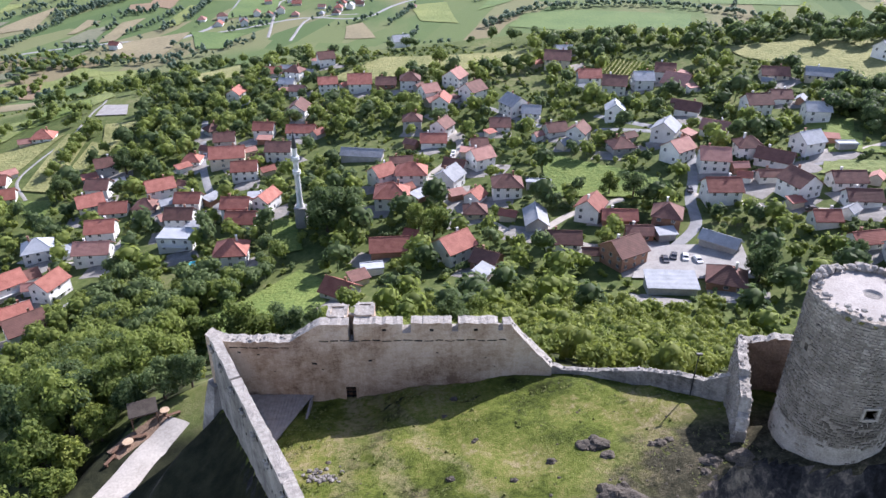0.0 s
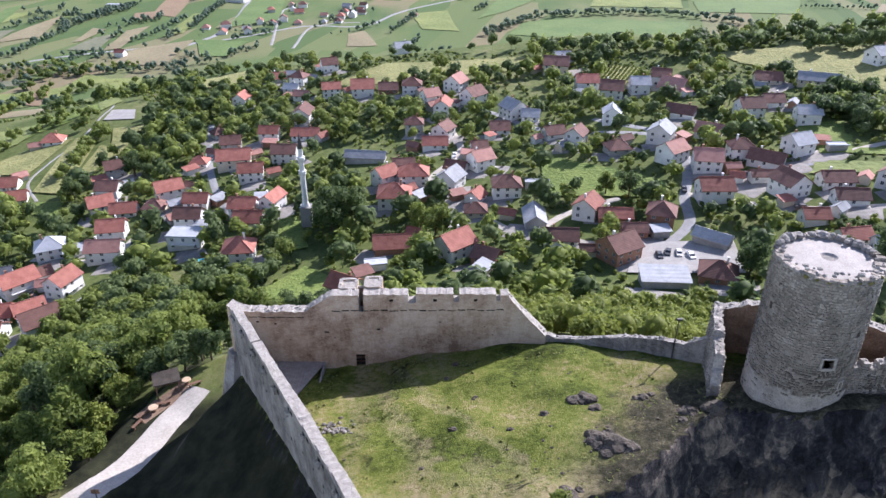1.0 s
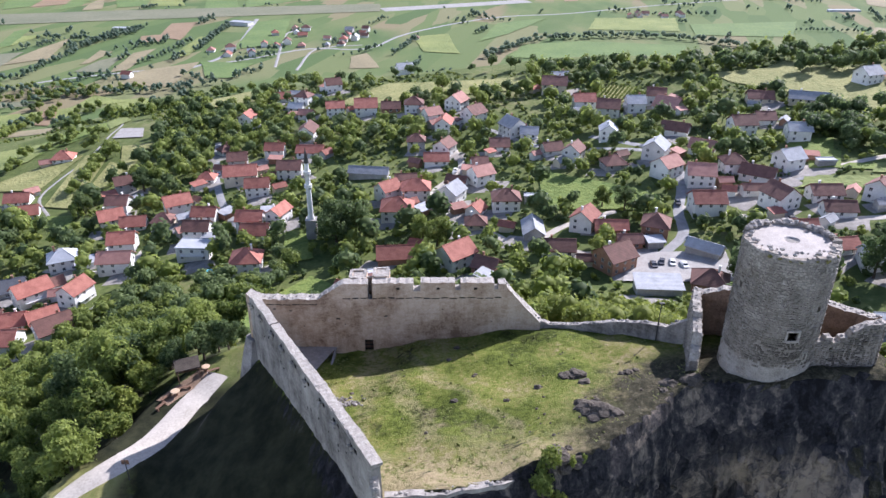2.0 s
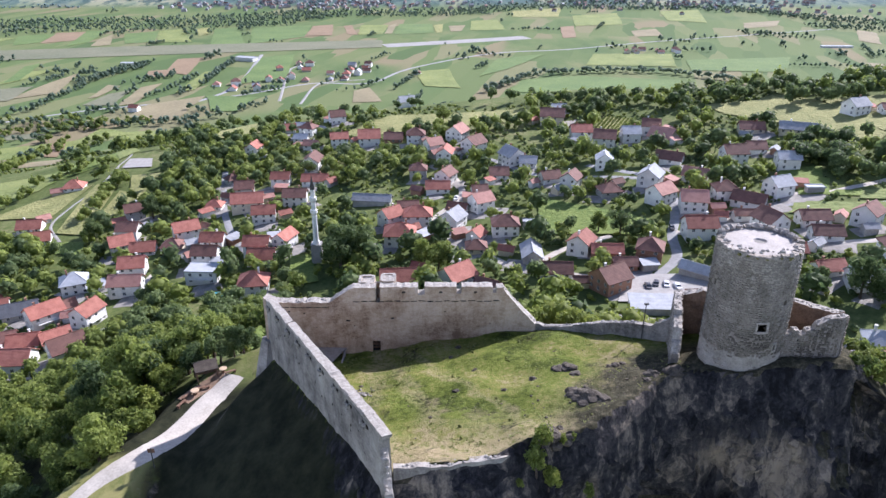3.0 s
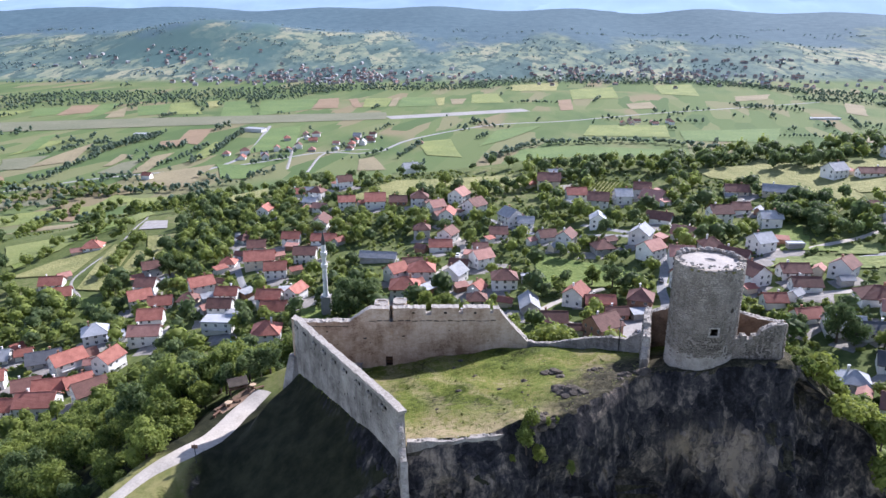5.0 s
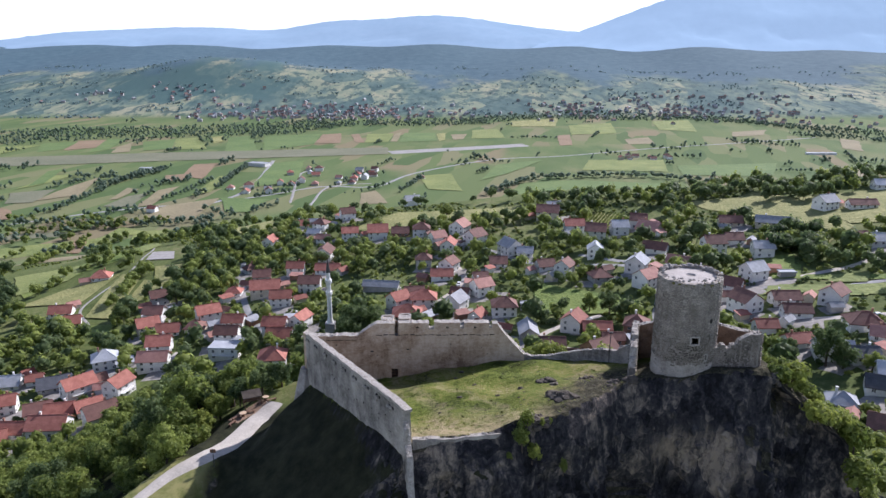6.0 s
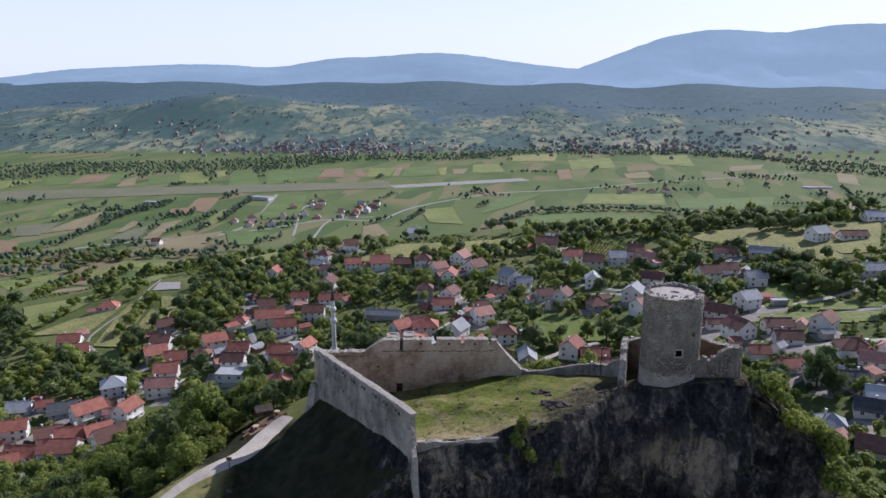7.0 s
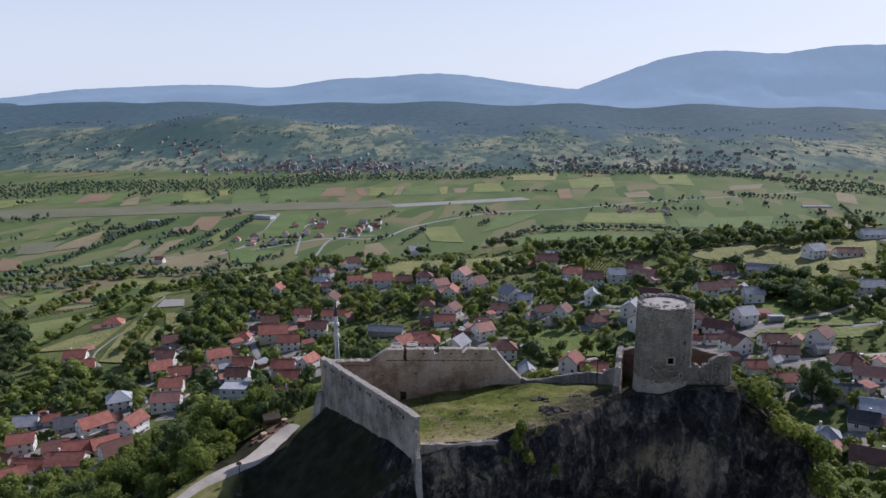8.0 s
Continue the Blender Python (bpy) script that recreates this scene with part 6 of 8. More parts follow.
house(0.7, 361.5, 0, 12.2, 8.3, 1, "gable", "r", "w")
house(4.5, 371.3, 60, 9.3, 8.9, 2, "gable", "d", "w")
house(-29.3, 353.5, -8, 17.3, 5.9, 1, "gable", "g", "g", windows=False, chimney=False, storey=2.5)
house(-19.3, 327.9, 40, 8.4, 8.1, 2, "gable", "r", "w")
house(-7.7, 326.7, 0, 11.5, 9.1, 2, "hip", "r", "w")
house(-12.5, 342.5, 5, 8.8, 5.0, 1, "gable", "d", "w")
house(-14.4, 308.3, 0, 12.1, 10.3, 2, "hip", "r", "w")
house(-13.3, 272.1, 5, 12.2, 8.3, 1, "gable", "r", "b", windows=False, chimney=False)
house(-18.0, 259.2, 10, 6.7, 3.8, 1, "flat", "w", "w", windows=False, chimney=False, storey=2.2)
house(11.7, 436.6, 60, 11.4, 11.0, 2, "gable", "p", "w")
house(19.7, 412.1, 45, 11.4, 11.0, 2, "gable", "d", "w")
house(37.4, 387.5, -60, 11.3, 10.9, 2, "gable", "g", "w")
house(44.7, 380.8, -10, 8.9, 8.1, 1, "gable", "g", "w")
house(29.7, 370.0, 0, 9.7, 8.8, 1, "gable", "d", "w")
house(19.6, 352.1, 10, 7.7, 7.1, 1, "gable", "d", "w")
house(19.4, 334.9, 30, 9.8, 9.5, 2, "gable", "p", "w")
house(6.8, 319.2, 60, 10.4, 9.9, 2, "gable", "g", "w")
house(9.3, 333.7, -20, 9.4, 7.4, 1, "gable", "d", "w")
house(27.4, 306.4, 0, 11.7, 9.9, 2, "hip", "d", "w")
house(39.2, 308.9, -5, 9.9, 3.4, 1, "flat", "w", "g", windows=False, chimney=False, storey=2.2)
house(15.9, 304.2, 60, 7.2, 6.9, 1, "gable", "r", "w")
house(15.3, 291.9, 0, 8.6, 7.8, 1, "hip", "d", "c")
house(34.8, 280.8, 88, 13.3, 8.0, 1, "gable", "g", "g", windows=False, chimney=False)
house(7.1, 263.4, 40, 12.0, 10.9, 2, "gable", "r", "w")
house(17.1, 255.3, -30, 8.6, 8.3, 1, "gable", "d", "b")
house(41.1, 264.4, -4, 12.0, 8.2, 1, "gable", "d", "w")
house(52.8, 281.4, 60, 9.5, 9.0, 2, "gable", "r", "w")
house(60.9, 276.0, -4, 12.1, 6.9, 1, "gable", "r", "b")
house(56.7, 251.5, 30, 11.3, 10.9, 2, "gable", "d", "b")
house(64.6, 265.0, 0, 8.9, 6.1, 1, "gable", "d", "b")
house(74.8, 271.3, 70, 10.2, 9.8, 2, "hip", "d", "b")
house(51.9, 356.9, 15, 9.4, 8.5, 1, "gable", "d", "w")
house(59.7, 346.1, 60, 9.0, 8.7, 2, "gable", "d", "w")
house(73.6, 331.3, 10, 10.1, 9.2, 1, "hip", "d", "g")
house(91.8, 336.4, 60, 10.7, 10.2, 2, "gable", "w", "w")
house(91.0, 317.2, 35, 10.6, 9.6, 2, "gable", "p", "w")
house(66.3, 450.3, -10, 15.0, 12.0, 2, "gable", "d", "c")
house(72.6, 471.3, 5, 10.7, 7.3, 1, "gable", "g", "w")
house(76.4, 415.6, 0, 12.1, 9.6, 2, "gable", "r", "w")
house(85.6, 400.2, -15, 12.2, 11.0, 2, "gable", "d", "w")
house(99.2, 402.5, 0, 9.9, 9.5, 2, "gable", "g", "w")
house(111.8, 410.8, -15, 10.1, 9.7, 2, "gable", "d", "w")
house(114.4, 397.7, -40, 13.2, 12.8, 1, "gable", "p", "g")
house(78.2, 364.9, 80, 8.9, 8.6, 2, "gable", "w", "w")
house(108.2, 361.1, -30, 11.0, 8.7, 1, "gable", "d", "w")
house(111.1, 336.4, -30, 11.2, 8.8, 1, "gable", "p", "w")
house(100.5, 306.4, -10, 11.0, 10.0, 2, "gable", "p", "w")
house(115.1, 313.2, 0, 9.9, 9.0, 2, "hip", "d", "w")
house(95.8, 284.0, 0, 12.3, 9.8, 2, "gable", "r", "w")
house(133.5, 354.6, 5, 11.2, 10.1, 2, "gable", "d", "w")
house(147.1, 364.3, 0, 9.5, 8.6, 1, "gable", "d", "w")
house(121.8, 305.4, -35, 13.6, 8.5, 1, "gable", "d", "w")
house(135.9, 312.8, 20, 9.9, 9.5, 2, "gable", "g", "w")
house(151.6, 341.2, -5, 10.2, 8.2, 2, "gable", "g", "w")
house(120.1, 282.1, -70, 11.0, 10.6, 2, "gable", "d", "w")
house(116.0, 292.9, 0, 10.6, 4.8, 1, "gable", "d", "w")
house(136.6, 284.5, 0, 11.9, 8.1, 1, "gable", "d", "w")
house(135.0, 271.4, -5, 11.3, 7.7, 1, "gable", "d", "w")
house(155.8, 392.0, -10, 13.0, 8.8, 1, "gable", "d", "c")
house(174.7, 382.8, -20, 19.2, 8.7, 1, "gable", "g", "c")
house(211.1, 401.5, 20, 11.4, 10.4, 2, "gable", "g", "w")
house(149.9, 311.8, 0, 7.6, 3.5, 1, "flat", "w", "g", windows=False, chimney=False, storey=2.2)
house(119.7, 262.3, 0, 8.7, 7.0, 1, "gable", "r", "w")
house(86.4, 255.6, -40, 12.3, 5.6, 1, "gable", "g", "g", windows=False, chimney=False, storey=2.5)
house(65.5, 233.8, -4, 14.7, 7.5, 1, "shed", "g", "g", windows=False, chimney=False, storey=2.5)
house(81.4, 235.8, -20, 11.3, 10.2, 1, "hip", "d", "b")
house(152.7, 278.8, 40, 9.5, 9.2, 2, "gable", "d", "w")
house(206.2, 339.0, 0, 15.4, 8.7, 1, "gable", "g", "w")
house(228.5, 397.3, 0, 16.6, 7.5, 1, "gable", "d", "w")
house(262.0, 432.7, -5, 15.8, 8.9, 1, "gable", "w", "w")
house(-165.5, 261.7, 20, 9.3, 7.4, 2, "gable", "r", "w")
house(-151.2, 242.4, 0, 11.0, 7.5, 1, "gable", "r", "w")
house(-154.1, 235.2, 30, 9.6, 8.7, 1, "gable", "r", "w")
house(-177.5, 286.0, 10, 9.2, 8.3, 1, "gable", "g", "w")
house(-167.4, 287.2, 20, 6.0, 5.4, 1, "gable", "r", "w")
house(131.6, 237.9, -15, 13.0, 10.2, 1, "gable", "w", "w")
house(138.5, 232.1, -5, 9.8, 7.7, 1, "gable", "k", "w")
house(140.6, 218.2, -20, 11.6, 9.2, 1, "gable", "w", "w")
house(132.8, 212.3, -25, 9.4, 8.5, 1, "gable", "k", "w")
house(117.9, 205.9, -20, 8.8, 8.0, 1, "hip", "w", "g")
house(122.8, 189.7, -30, 13.0, 8.8, 1, "gable", "d", "w")
house(124.6, 248.0, 10, 10.5, 7.1, 1, "gable", "r", "w")
house(151.4, 255.2, -10, 13.3, 10.6, 1, "hip", "d", "w")
house(152.2, 242.8, -25, 11.4, 7.8, 1, "gable", "p", "w")
house(-26.3, 246.3, -30, 8.9, 8.1, 1, "gable", "r", "g")

# ---- hamlets on the plain ----
far_rnd = random.Random(21)


def hamlet(x, y, n, sx, sy, turn):
    for _ in range(n):
        a, b = far_rnd.uniform(-sx, sx), far_rnd.uniform(-sy, sy)
        if any(math.hypot(x + a - hx, y + b - hy) < 15 for hx, hy, _ in HOUSE_SPOTS):
            continue
        w = far_rnd.uniform(9, 13)
        house(x + a, y + b, turn + far_rnd.choice((0, 90)) + far_rnd.uniform(-8, 8), w, w * 0.8, far_rnd.choice((1, 2)), far_rnd.choice(("gable", "gable", "hip")),
              far_rnd.choice("rrddpg"), far_rnd.choice("wwwcg"), windows=False, chimney=False, far=True)


hamlet(-205, 1080, 14, 38, 75, 12)
hamlet(-262, 985, 6, 34, 24, 12)
hamlet(-120, 1085, 12, 34, 60, -8)
hamlet(-30, 1080, 3, 14, 14, 0)
hamlet(330, 1270, 5, 22, 20, 0)
hamlet(380, 1265, 4, 20, 16, 0)
house(-300, 1195, -20, 34, 16, 2, "flat", "w", "w", windows=False, far=True)
house(-345, 858, -12, 11, 8, 2, "gable", "r", "w", windows=False, far=True)
house(-22, 560, 20, 11, 9, 2, "gable", "g", "w", windows=False, far=True)
house(-470, 1160, 0, 22, 9, 1, "flat", "w", "w", windows=False, far=True)
house(690, 1320, -3, 60, 10, 1, "flat", "w", "w", windows=False, far=True)
house(-540, 835, 5, 16, 9, 1, "gable", "r", "w", windows=False, far=True)

# ---- paved yards, sheds and walls round the houses ----
yard_rnd = random.Random(77)
PAVING = mat("pale_concrete_yard", (0.20, 0.185, 0.165), (0.37, 0.345, 0.31), 0.95, 0.4, 0.2)


def clear_of(x, y, r, skip):
    return all(k == skip or math.hypot(x - hx, y - hy) > hr + r for k, (hx, hy, hr) in enumerate(HOUSE_SPOTS))


def paved_yard(x, y, w, d, yaw):
    """An uneven concrete yard laid on the slope beside a house."""
    vs, n, k = [], 6, 5
    m = Matrix.Rotation(math.radians(yaw), 3, "Z")
    for j in range(k + 1):
        for i in range(n + 1):
            p = m @ Vector(((i / n - 0.5) * w, (j / k - 0.5) * d, 0))
            p += 0.5 * Vector((noise.noise(p * 0.3 + Vector((x, y, 0))), noise.noise(p * 0.3 + Vector((y, x, 0))), 0))
            edge = i in (0, n) or j in (0, k)
            vs.append((x + p.x, y + p.y, gz(x + p.x, y + p.y) + (0.05 if edge else 0.34)))
    fs = [(j * (n + 1) + i, j * (n + 1) + i + 1, (j + 1) * (n + 1) + i + 1, (j + 1) * (n + 1) + i) for j in range(k) for i in range(n)]
    tagged(new("pavement", from_arrays("pavement", vs, fs, PAVING, smooth_shade=True)), "pale worn concrete yard beside a village house", "pavement", kind="structure")
    ROAD_SPOTS.append((x, y, min(w, d) / 2))


for k, (hx, hy, hr) in enumerate(list(HOUSE_SPOTS)):
    if not 200 < hy < 520 or yard_rnd.random() < 0.15:
        continue
    a = yard_rnd.uniform(-2.6, -0.5)
    paved_yard(hx + math.cos(a) * (hr + 2.0), hy + math.sin(a) * (hr + 2.0), yard_rnd.uniform(10, 17), yard_rnd.uniform(7, 11), yard_rnd.uniform(-30, 40))
    for _ in range(3):
        b = yard_rnd.uniform(0, 6.28)
        sx, sy = hx + math.cos(b) * (hr + 4.2), hy + math.sin(b) * (hr + 4.2)
        if clear_of(sx, sy, 3.0, k) and yard_rnd.random() < 0.4:
            house(sx, sy, yard_rnd.uniform(-30, 60), yard_rnd.uniform(4.5, 6.5), yard_rnd.uniform(3.2, 4.4), 1, yard_rnd.choice(("gable", "shed", "gable")), yard_rnd.choice("rrdpgp"), yard_rnd.choice("wcgb"), windows=False, chimney=False, storey=2.3)
            break

# ---- trees ----
def crown_mesh(name, blobs, leaves, size, material, seed, core=0.72):
    """Foliage: thousands of small tilted leaf sprays over several lobes, round a dark inner mass."""
    rnd = random.Random(seed)
    vs, fs = [], []
    ico = bmesh.new()
    bmesh.ops.create_icosphere(ico, subdivisions=1, radius=1)
    iv, jf = [v.co.copy() for v in ico.verts], [[v.index for v in f.verts] for f in ico.faces]
    ico.free()
    total = sum(b[3] ** 2 for b in blobs)
    for bx, by, bz, r, sq in blobs:
        base = len(vs)
        for v in iv:
            k = r * core * (1 + 0.25 * noise.noise(v * 1.7 + Vector((seed, bx, bz))))
            vs.append((bx + v.x * k, by + v.y * k, bz + v.z * k * sq))
        fs += [[base + i for i in f] for f in jf]
        for _ in range(int(leaves * r * r / total)):
            d = Vector((rnd.gauss(0, 1), rnd.gauss(0, 1), rnd.gauss(0.15, 1))).normalized()
            k = r * (0.78 + 0.30 * rnd.random()) * (1 + 0.22 * noise.noise(d * 2.2 + Vector((seed, bx, bz))))
            c = Vector((bx + d.x * k, by + d.y * k, bz + d.z * k * sq))
            n = (d + 0.9 * Vector((rnd.uniform(-1, 1), rnd.uniform(-1, 1), rnd.uniform(-0.6, 1)))).normalized()
            u = n.orthogonal().normalized()
            u.rotate(Matrix.Rotation(rnd.uniform(0, 6.28), 3, n))
            w = n.cross(u)
            s = size * rnd.uniform(0.6, 1.35)
            b = len(vs)
            vs += [c - u * s, c - w * s * 0.55 + n * s * 0.15, c + u * s, c + w * s * 0.55 + n * s * 0.15]
            fs.append((b, b + 1, b + 2, b + 3))
    return from_arrays(name, vs, fs, material)


def tree_kind(height, spread, lobes, leaves, size, material, seed, slim=1.0, core=0.64):
    """A trunk with limbs, and the crown they carry, as two shared meshes."""
    rnd = random.Random(seed)
    th = height * 0.38
    bm = bmesh.new()
    r0 = 0.035 * height
    lean = rnd.uniform(-0.3, 0.3)
    tube(bm, [(0, 0, -0.6, r0 * 1.3), (0, 0, 0.4, r0), (lean * 0.5, 0, th * 0.6, r0 * 0.75), (lean, 0.1, height * 0.72, r0 * 0.28)], 7)
    blobs = [(lean, 0, height * 0.6, spread * 0.54, slim)]
    for k in range(lobes + 4):
        a = k * 2.4 + rnd.uniform(-0.4, 0.4)
        rr = spread * rnd.uniform(0.40, 0.70)
        z = height * rnd.uniform(0.30, 0.82)
        blobs.append((lean + rr * math.cos(a), rr * math.sin(a), z, spread * rnd.uniform(0.24, 0.44), slim))
        tube(bm, [(lean * 0.6, 0, th * rnd.uniform(0.7, 1.1), r0 * 0.42), (rr * 0.6 * math.cos(a), rr * 0.6 * math.sin(a), z - spread * 0.12, r0 * 0.16)], 5)
    blobs.append((lean * 1.4, 0.1, height * 0.88, spread * 0.30, slim))
    return mesh_of("trunk", bm, BARK), crown_mesh("crown", blobs, leaves, size, material, seed, core)


TREES = {
    "broad": [tree_kind(9, 4.2, 6, 1900, 0.32, LEAF, 1), tree_kind(8, 3.8, 5, 1750, 0.30, LEAF, 2), tree_kind(10, 4.6, 7, 2100, 0.33, LEAF, 3), tree_kind(7.5, 3.9, 5, 1750, 0.30, LEAF_LIGHT, 4)],
    "dark": [tree_kind(11, 4.6, 7, 2100, 0.33, LEAF_DARK, 5), tree_kind(9, 4.0, 6, 1900, 0.32, LEAF_DARK, 6)],
    "fruit": [tree_kind(5.2, 2.7, 5, 480, 0.36, LEAF, 7), tree_kind(4.6, 2.5, 4, 440, 0.34, LEAF_LIGHT, 8), tree_kind(5.8, 2.8, 5, 500, 0.36, LEAF_DARK, 9)],
    "bush": [tree_kind(3.0, 2.4, 5, 420, 0.30, LEAF_LIGHT, 10), tree_kind(2.6, 2.1, 4, 380, 0.28, LEAF, 11)],
    "scrub": [tree_kind(3.3, 1.05, 9, 1100, 0.14, LEAF, 13, 1.5, 0.4), tree_kind(2.6, 1.0, 8, 900, 0.13, LEAF_LIGHT, 14, 1.4, 0.4)],
    "spruce": [tree_kind(11, 2.2, 5, 700, 0.34, LEAF_DARK, 12, 1.9)],
}
TREE_LABEL = {"broad": ("full-crowned broadleaf tree on the slope", "tree"), "dark": ("dark dense broadleaf tree", "tree"), "fruit": ("small round garden fruit tree", "tree"),
              "bush": ("leafy green bush on rough ground", "bush"), "scrub": ("light green scraggy shrub rooted in the cliff edge", "bush"), "spruce": ("slim dark conifer in a garden", "tree")}
tree_rnd = random.Random(5)


def tree(x, y, kind="broad", scale=1.0):
    trunk, crown = tree_rnd.choice(TREES[kind])
    s = scale * tree_rnd.uniform(0.88, 1.14)
    t = thing("bush" if kind in ("bush", "scrub") else "tree", pose(x, y, gz(x, y), 0, 0, tree_rnd.uniform(0, 360)) @ Matrix.Diagonal((s, s, s * tree_rnd.uniform(0.9, 1.1), 1)), *TREE_LABEL[kind], group=kind + " trees")
    part("trunk", trunk, None, t)
    part("crown", crown, None, t)
    return t

# ---- planting ----
def free_spot(x, y, gap=2.0):
    if any(inside(p, x, y) for p in OPEN):
        return False
    if any(abs(x - hx) < r + gap + 1 and abs(y - hy) < r + gap + 1 and math.hypot(x - hx, y - hy) < r * 1.05 + gap for hx, hy, r in HOUSE_SPOTS):
        return False
    return not any(abs(x - rx) < w + gap and abs(y - ry) < w + gap and math.hypot(x - rx, y - ry) < w + gap * 0.6 for rx, ry, w in ROAD_SPOTS)


def spots(x0, x1, y0, y1, space, seed, test=lambda x, y: True, gap=2.0, jitter=0.45):
    """Uneven planting places: a jittered lattice, thinned by a test."""
    rnd = random.Random(seed)
    out = []
    for j in range(int((y1 - y0) / space)):
        for i in range(int((x1 - x0) / space)):
            x = x0 + (i + 0.5 * (j % 2) + rnd.uniform(-jitter, jitter)) * space
            y = y0 + (j + rnd.uniform(-jitter, jitter)) * space
            if test(x, y) and free_spot(x, y, gap):
                out.append((x, y))
    return out


def stuff_trees(name, label, places, template, material, low, high, seed, trunk=True):
    """Trees nobody could count, as one mesh: copies of a small crown, turned and sized unevenly."""
    tv, tf = template
    rng = np.random.default_rng(seed)
    n = len(places)
    pts = np.array(places)
    z = ground_z(pts[:, 0] / UNIT, pts[:, 1] / UNIT) * UNIT
    s, a = rng.uniform(low, high, n), rng.uniform(0, 6.283, n)
    sx, sz = s * rng.uniform(0.85, 1.15, n), s * rng.uniform(0.85, 1.2, n)
    ca, sa = np.cos(a), np.sin(a)
    V = np.empty((n, len(tv), 3))
    V[..., 0] = pts[:, :1] + sx[:, None] * (tv[:, 0] * ca[:, None] - tv[:, 1] * sa[:, None])
    V[..., 1] = pts[:, 1:2] + sx[:, None] * (tv[:, 0] * sa[:, None] + tv[:, 1] * ca[:, None])
    V[..., 2] = z[:, None] + sz[:, None] * tv[:, 2]
    F = (tf[None] + (np.arange(n) * len(tv))[:, None, None]).reshape(-1, tf.shape[1])
    me = bpy.data.meshes.new(name)
    me.vertices.add(n * len(tv))
    me.vertices.foreach_set("co", V.ravel())
    me.loops.add(F.size)
    me.loops.foreach_set("vertex_index", F.ravel().astype(np.int32))
    me.polygons.add(len(F))
    me.polygons.foreach_set("loop_start", np.arange(0, F.size, F.shape[1], dtype=np.int32))
    me.update(calc_edges=True)
    me.materials.append(material)
    return tagged(new(name, me), label, "trees", kind="stuff")


def clump(height, spread, lobes, leaves, size, seed):
    """Crown template in triangles: lobes of dark mass with tilted sprays round them, from the ground up."""
    rnd = random.Random(seed)
    ico = bmesh.new()
    bmesh.ops.create_icosphere(ico, subdivisions=1, radius=1)
    iv, jf = [v.co.copy() for v in ico.verts], [[v.index for v in f.verts] for f in ico.faces]
    ico.free()
    vs, fs = [], []
    for k in range(lobes):
        a = k * 2.4 + rnd.uniform(-0.3, 0.3)
        rr = 0 if k == 0 else spread * rnd.uniform(0.35, 0.55)
        c = Vector((rr * math.cos(a), rr * math.sin(a), height * (0.62 if k == 0 else rnd.uniform(0.38, 0.68))))
        r = spread * (0.62 if k == 0 else rnd.uniform(0.38, 0.5))
        b = len(vs)
        vs += [c + v * r * 0.85 * (1 + 0.3 * noise.noise(v * 1.9 + c)) for v in iv]
        fs += [[b + i for i in f] for f in jf]
        for _ in range(int(leaves / lobes)):
            d = Vector((rnd.gauss(0, 1), rnd.gauss(0, 1), rnd.gauss(0.2, 1))).normalized()
            p = c + d * r * rnd.uniform(0.8, 1.1)
            n = (d + 0.9 * Vector((rnd.uniform(-1, 1), rnd.uniform(-1, 1), rnd.uniform(-0.5, 1)))).normalized()
            u = n.orthogonal().normalized()
            u.rotate(Matrix.Rotation(rnd.uniform(0, 6.28), 3, n))
            w, s = n.cross(u), size * rnd.uniform(0.7, 1.3)
            b = len(vs)
            vs += [p - u * s, p - w * s * 0.6, p + u * s, p + w * s * 0.6]
            fs += [[b, b + 1, b + 2], [b, b + 2, b + 3]]
    b = len(vs)
    vs += [Vector((0.15, 0, -0.5)), Vector((-0.1, 0.12, -0.5)), Vector((-0.1, -0.12, -0.5)), Vector((0, 0, height * 0.6))]
    fs += [[b, b + 1, b + 3], [b + 1, b + 2, b + 3], [b + 2, b, b + 3]]
    return np.array([tuple(v) for v in vs]), np.array(fs)


def grove(x, y, s=1.0):
    return noise.noise(Vector((x * 0.022, y * 0.022, 3.7))) * s


# the wood below the castle, each tree its own
def west_wood(x, y):
    if foot_distance(x / UNIT, y / UNIT) < 7.5:
        return False
    track = np.interp(x, [-110, -73, -60, -51, -45, -40, -37.5, -36, -34.5, -30, -24], [85, 101, 108, 113, 117, 121, 126, 131, 136, 141, 146])
    return y > track + 3.2 and y < 262 + 0.6 * (x + 110) and y < 262


wood_spots = sorted(spots(-165, -14, 88, 262, 6.7, 31, west_wood, 2.5), key=lambda p: math.hypot(p[0] + 30, p[1] - 110))
for x, y in wood_spots[:235]:
    near_track = x > -40 and y < 172
    tree(x, y, "fruit" if near_track else tree_rnd.choice(("broad", "broad", "broad", "broad", "broad", "dark")), tree_rnd.uniform(0.6, 0.85) if near_track else tree_rnd.uniform(0.72, 1.12))
stuff_trees("woods", "dense broadleaf wood on the slope below the castle", wood_spots[235:], clump(8.5, 3.9, 6, 270, 0.55, 15), LEAF, 0.75, 1.1, 10)


def north_slope(x, y):
    d = foot_distance(x / UNIT, y / UNIT)
    return d > 3.2 and y > 136 and x > -18 and grove(x, y) > -0.32


GARDEN = clump(5.6, 3.0, 3, 100, 0.55, 3)
THICKET = clump(5.0, 3.0, 4, 210, 0.33, 23)
slope_spots = spots(-18, 78, 136, 232, 5.2, 32, north_slope, 2.0)
for x, y in slope_spots[0::2]:
    if y < 175:
        tree(x, y, "bush", tree_rnd.uniform(0.9, 1.45))
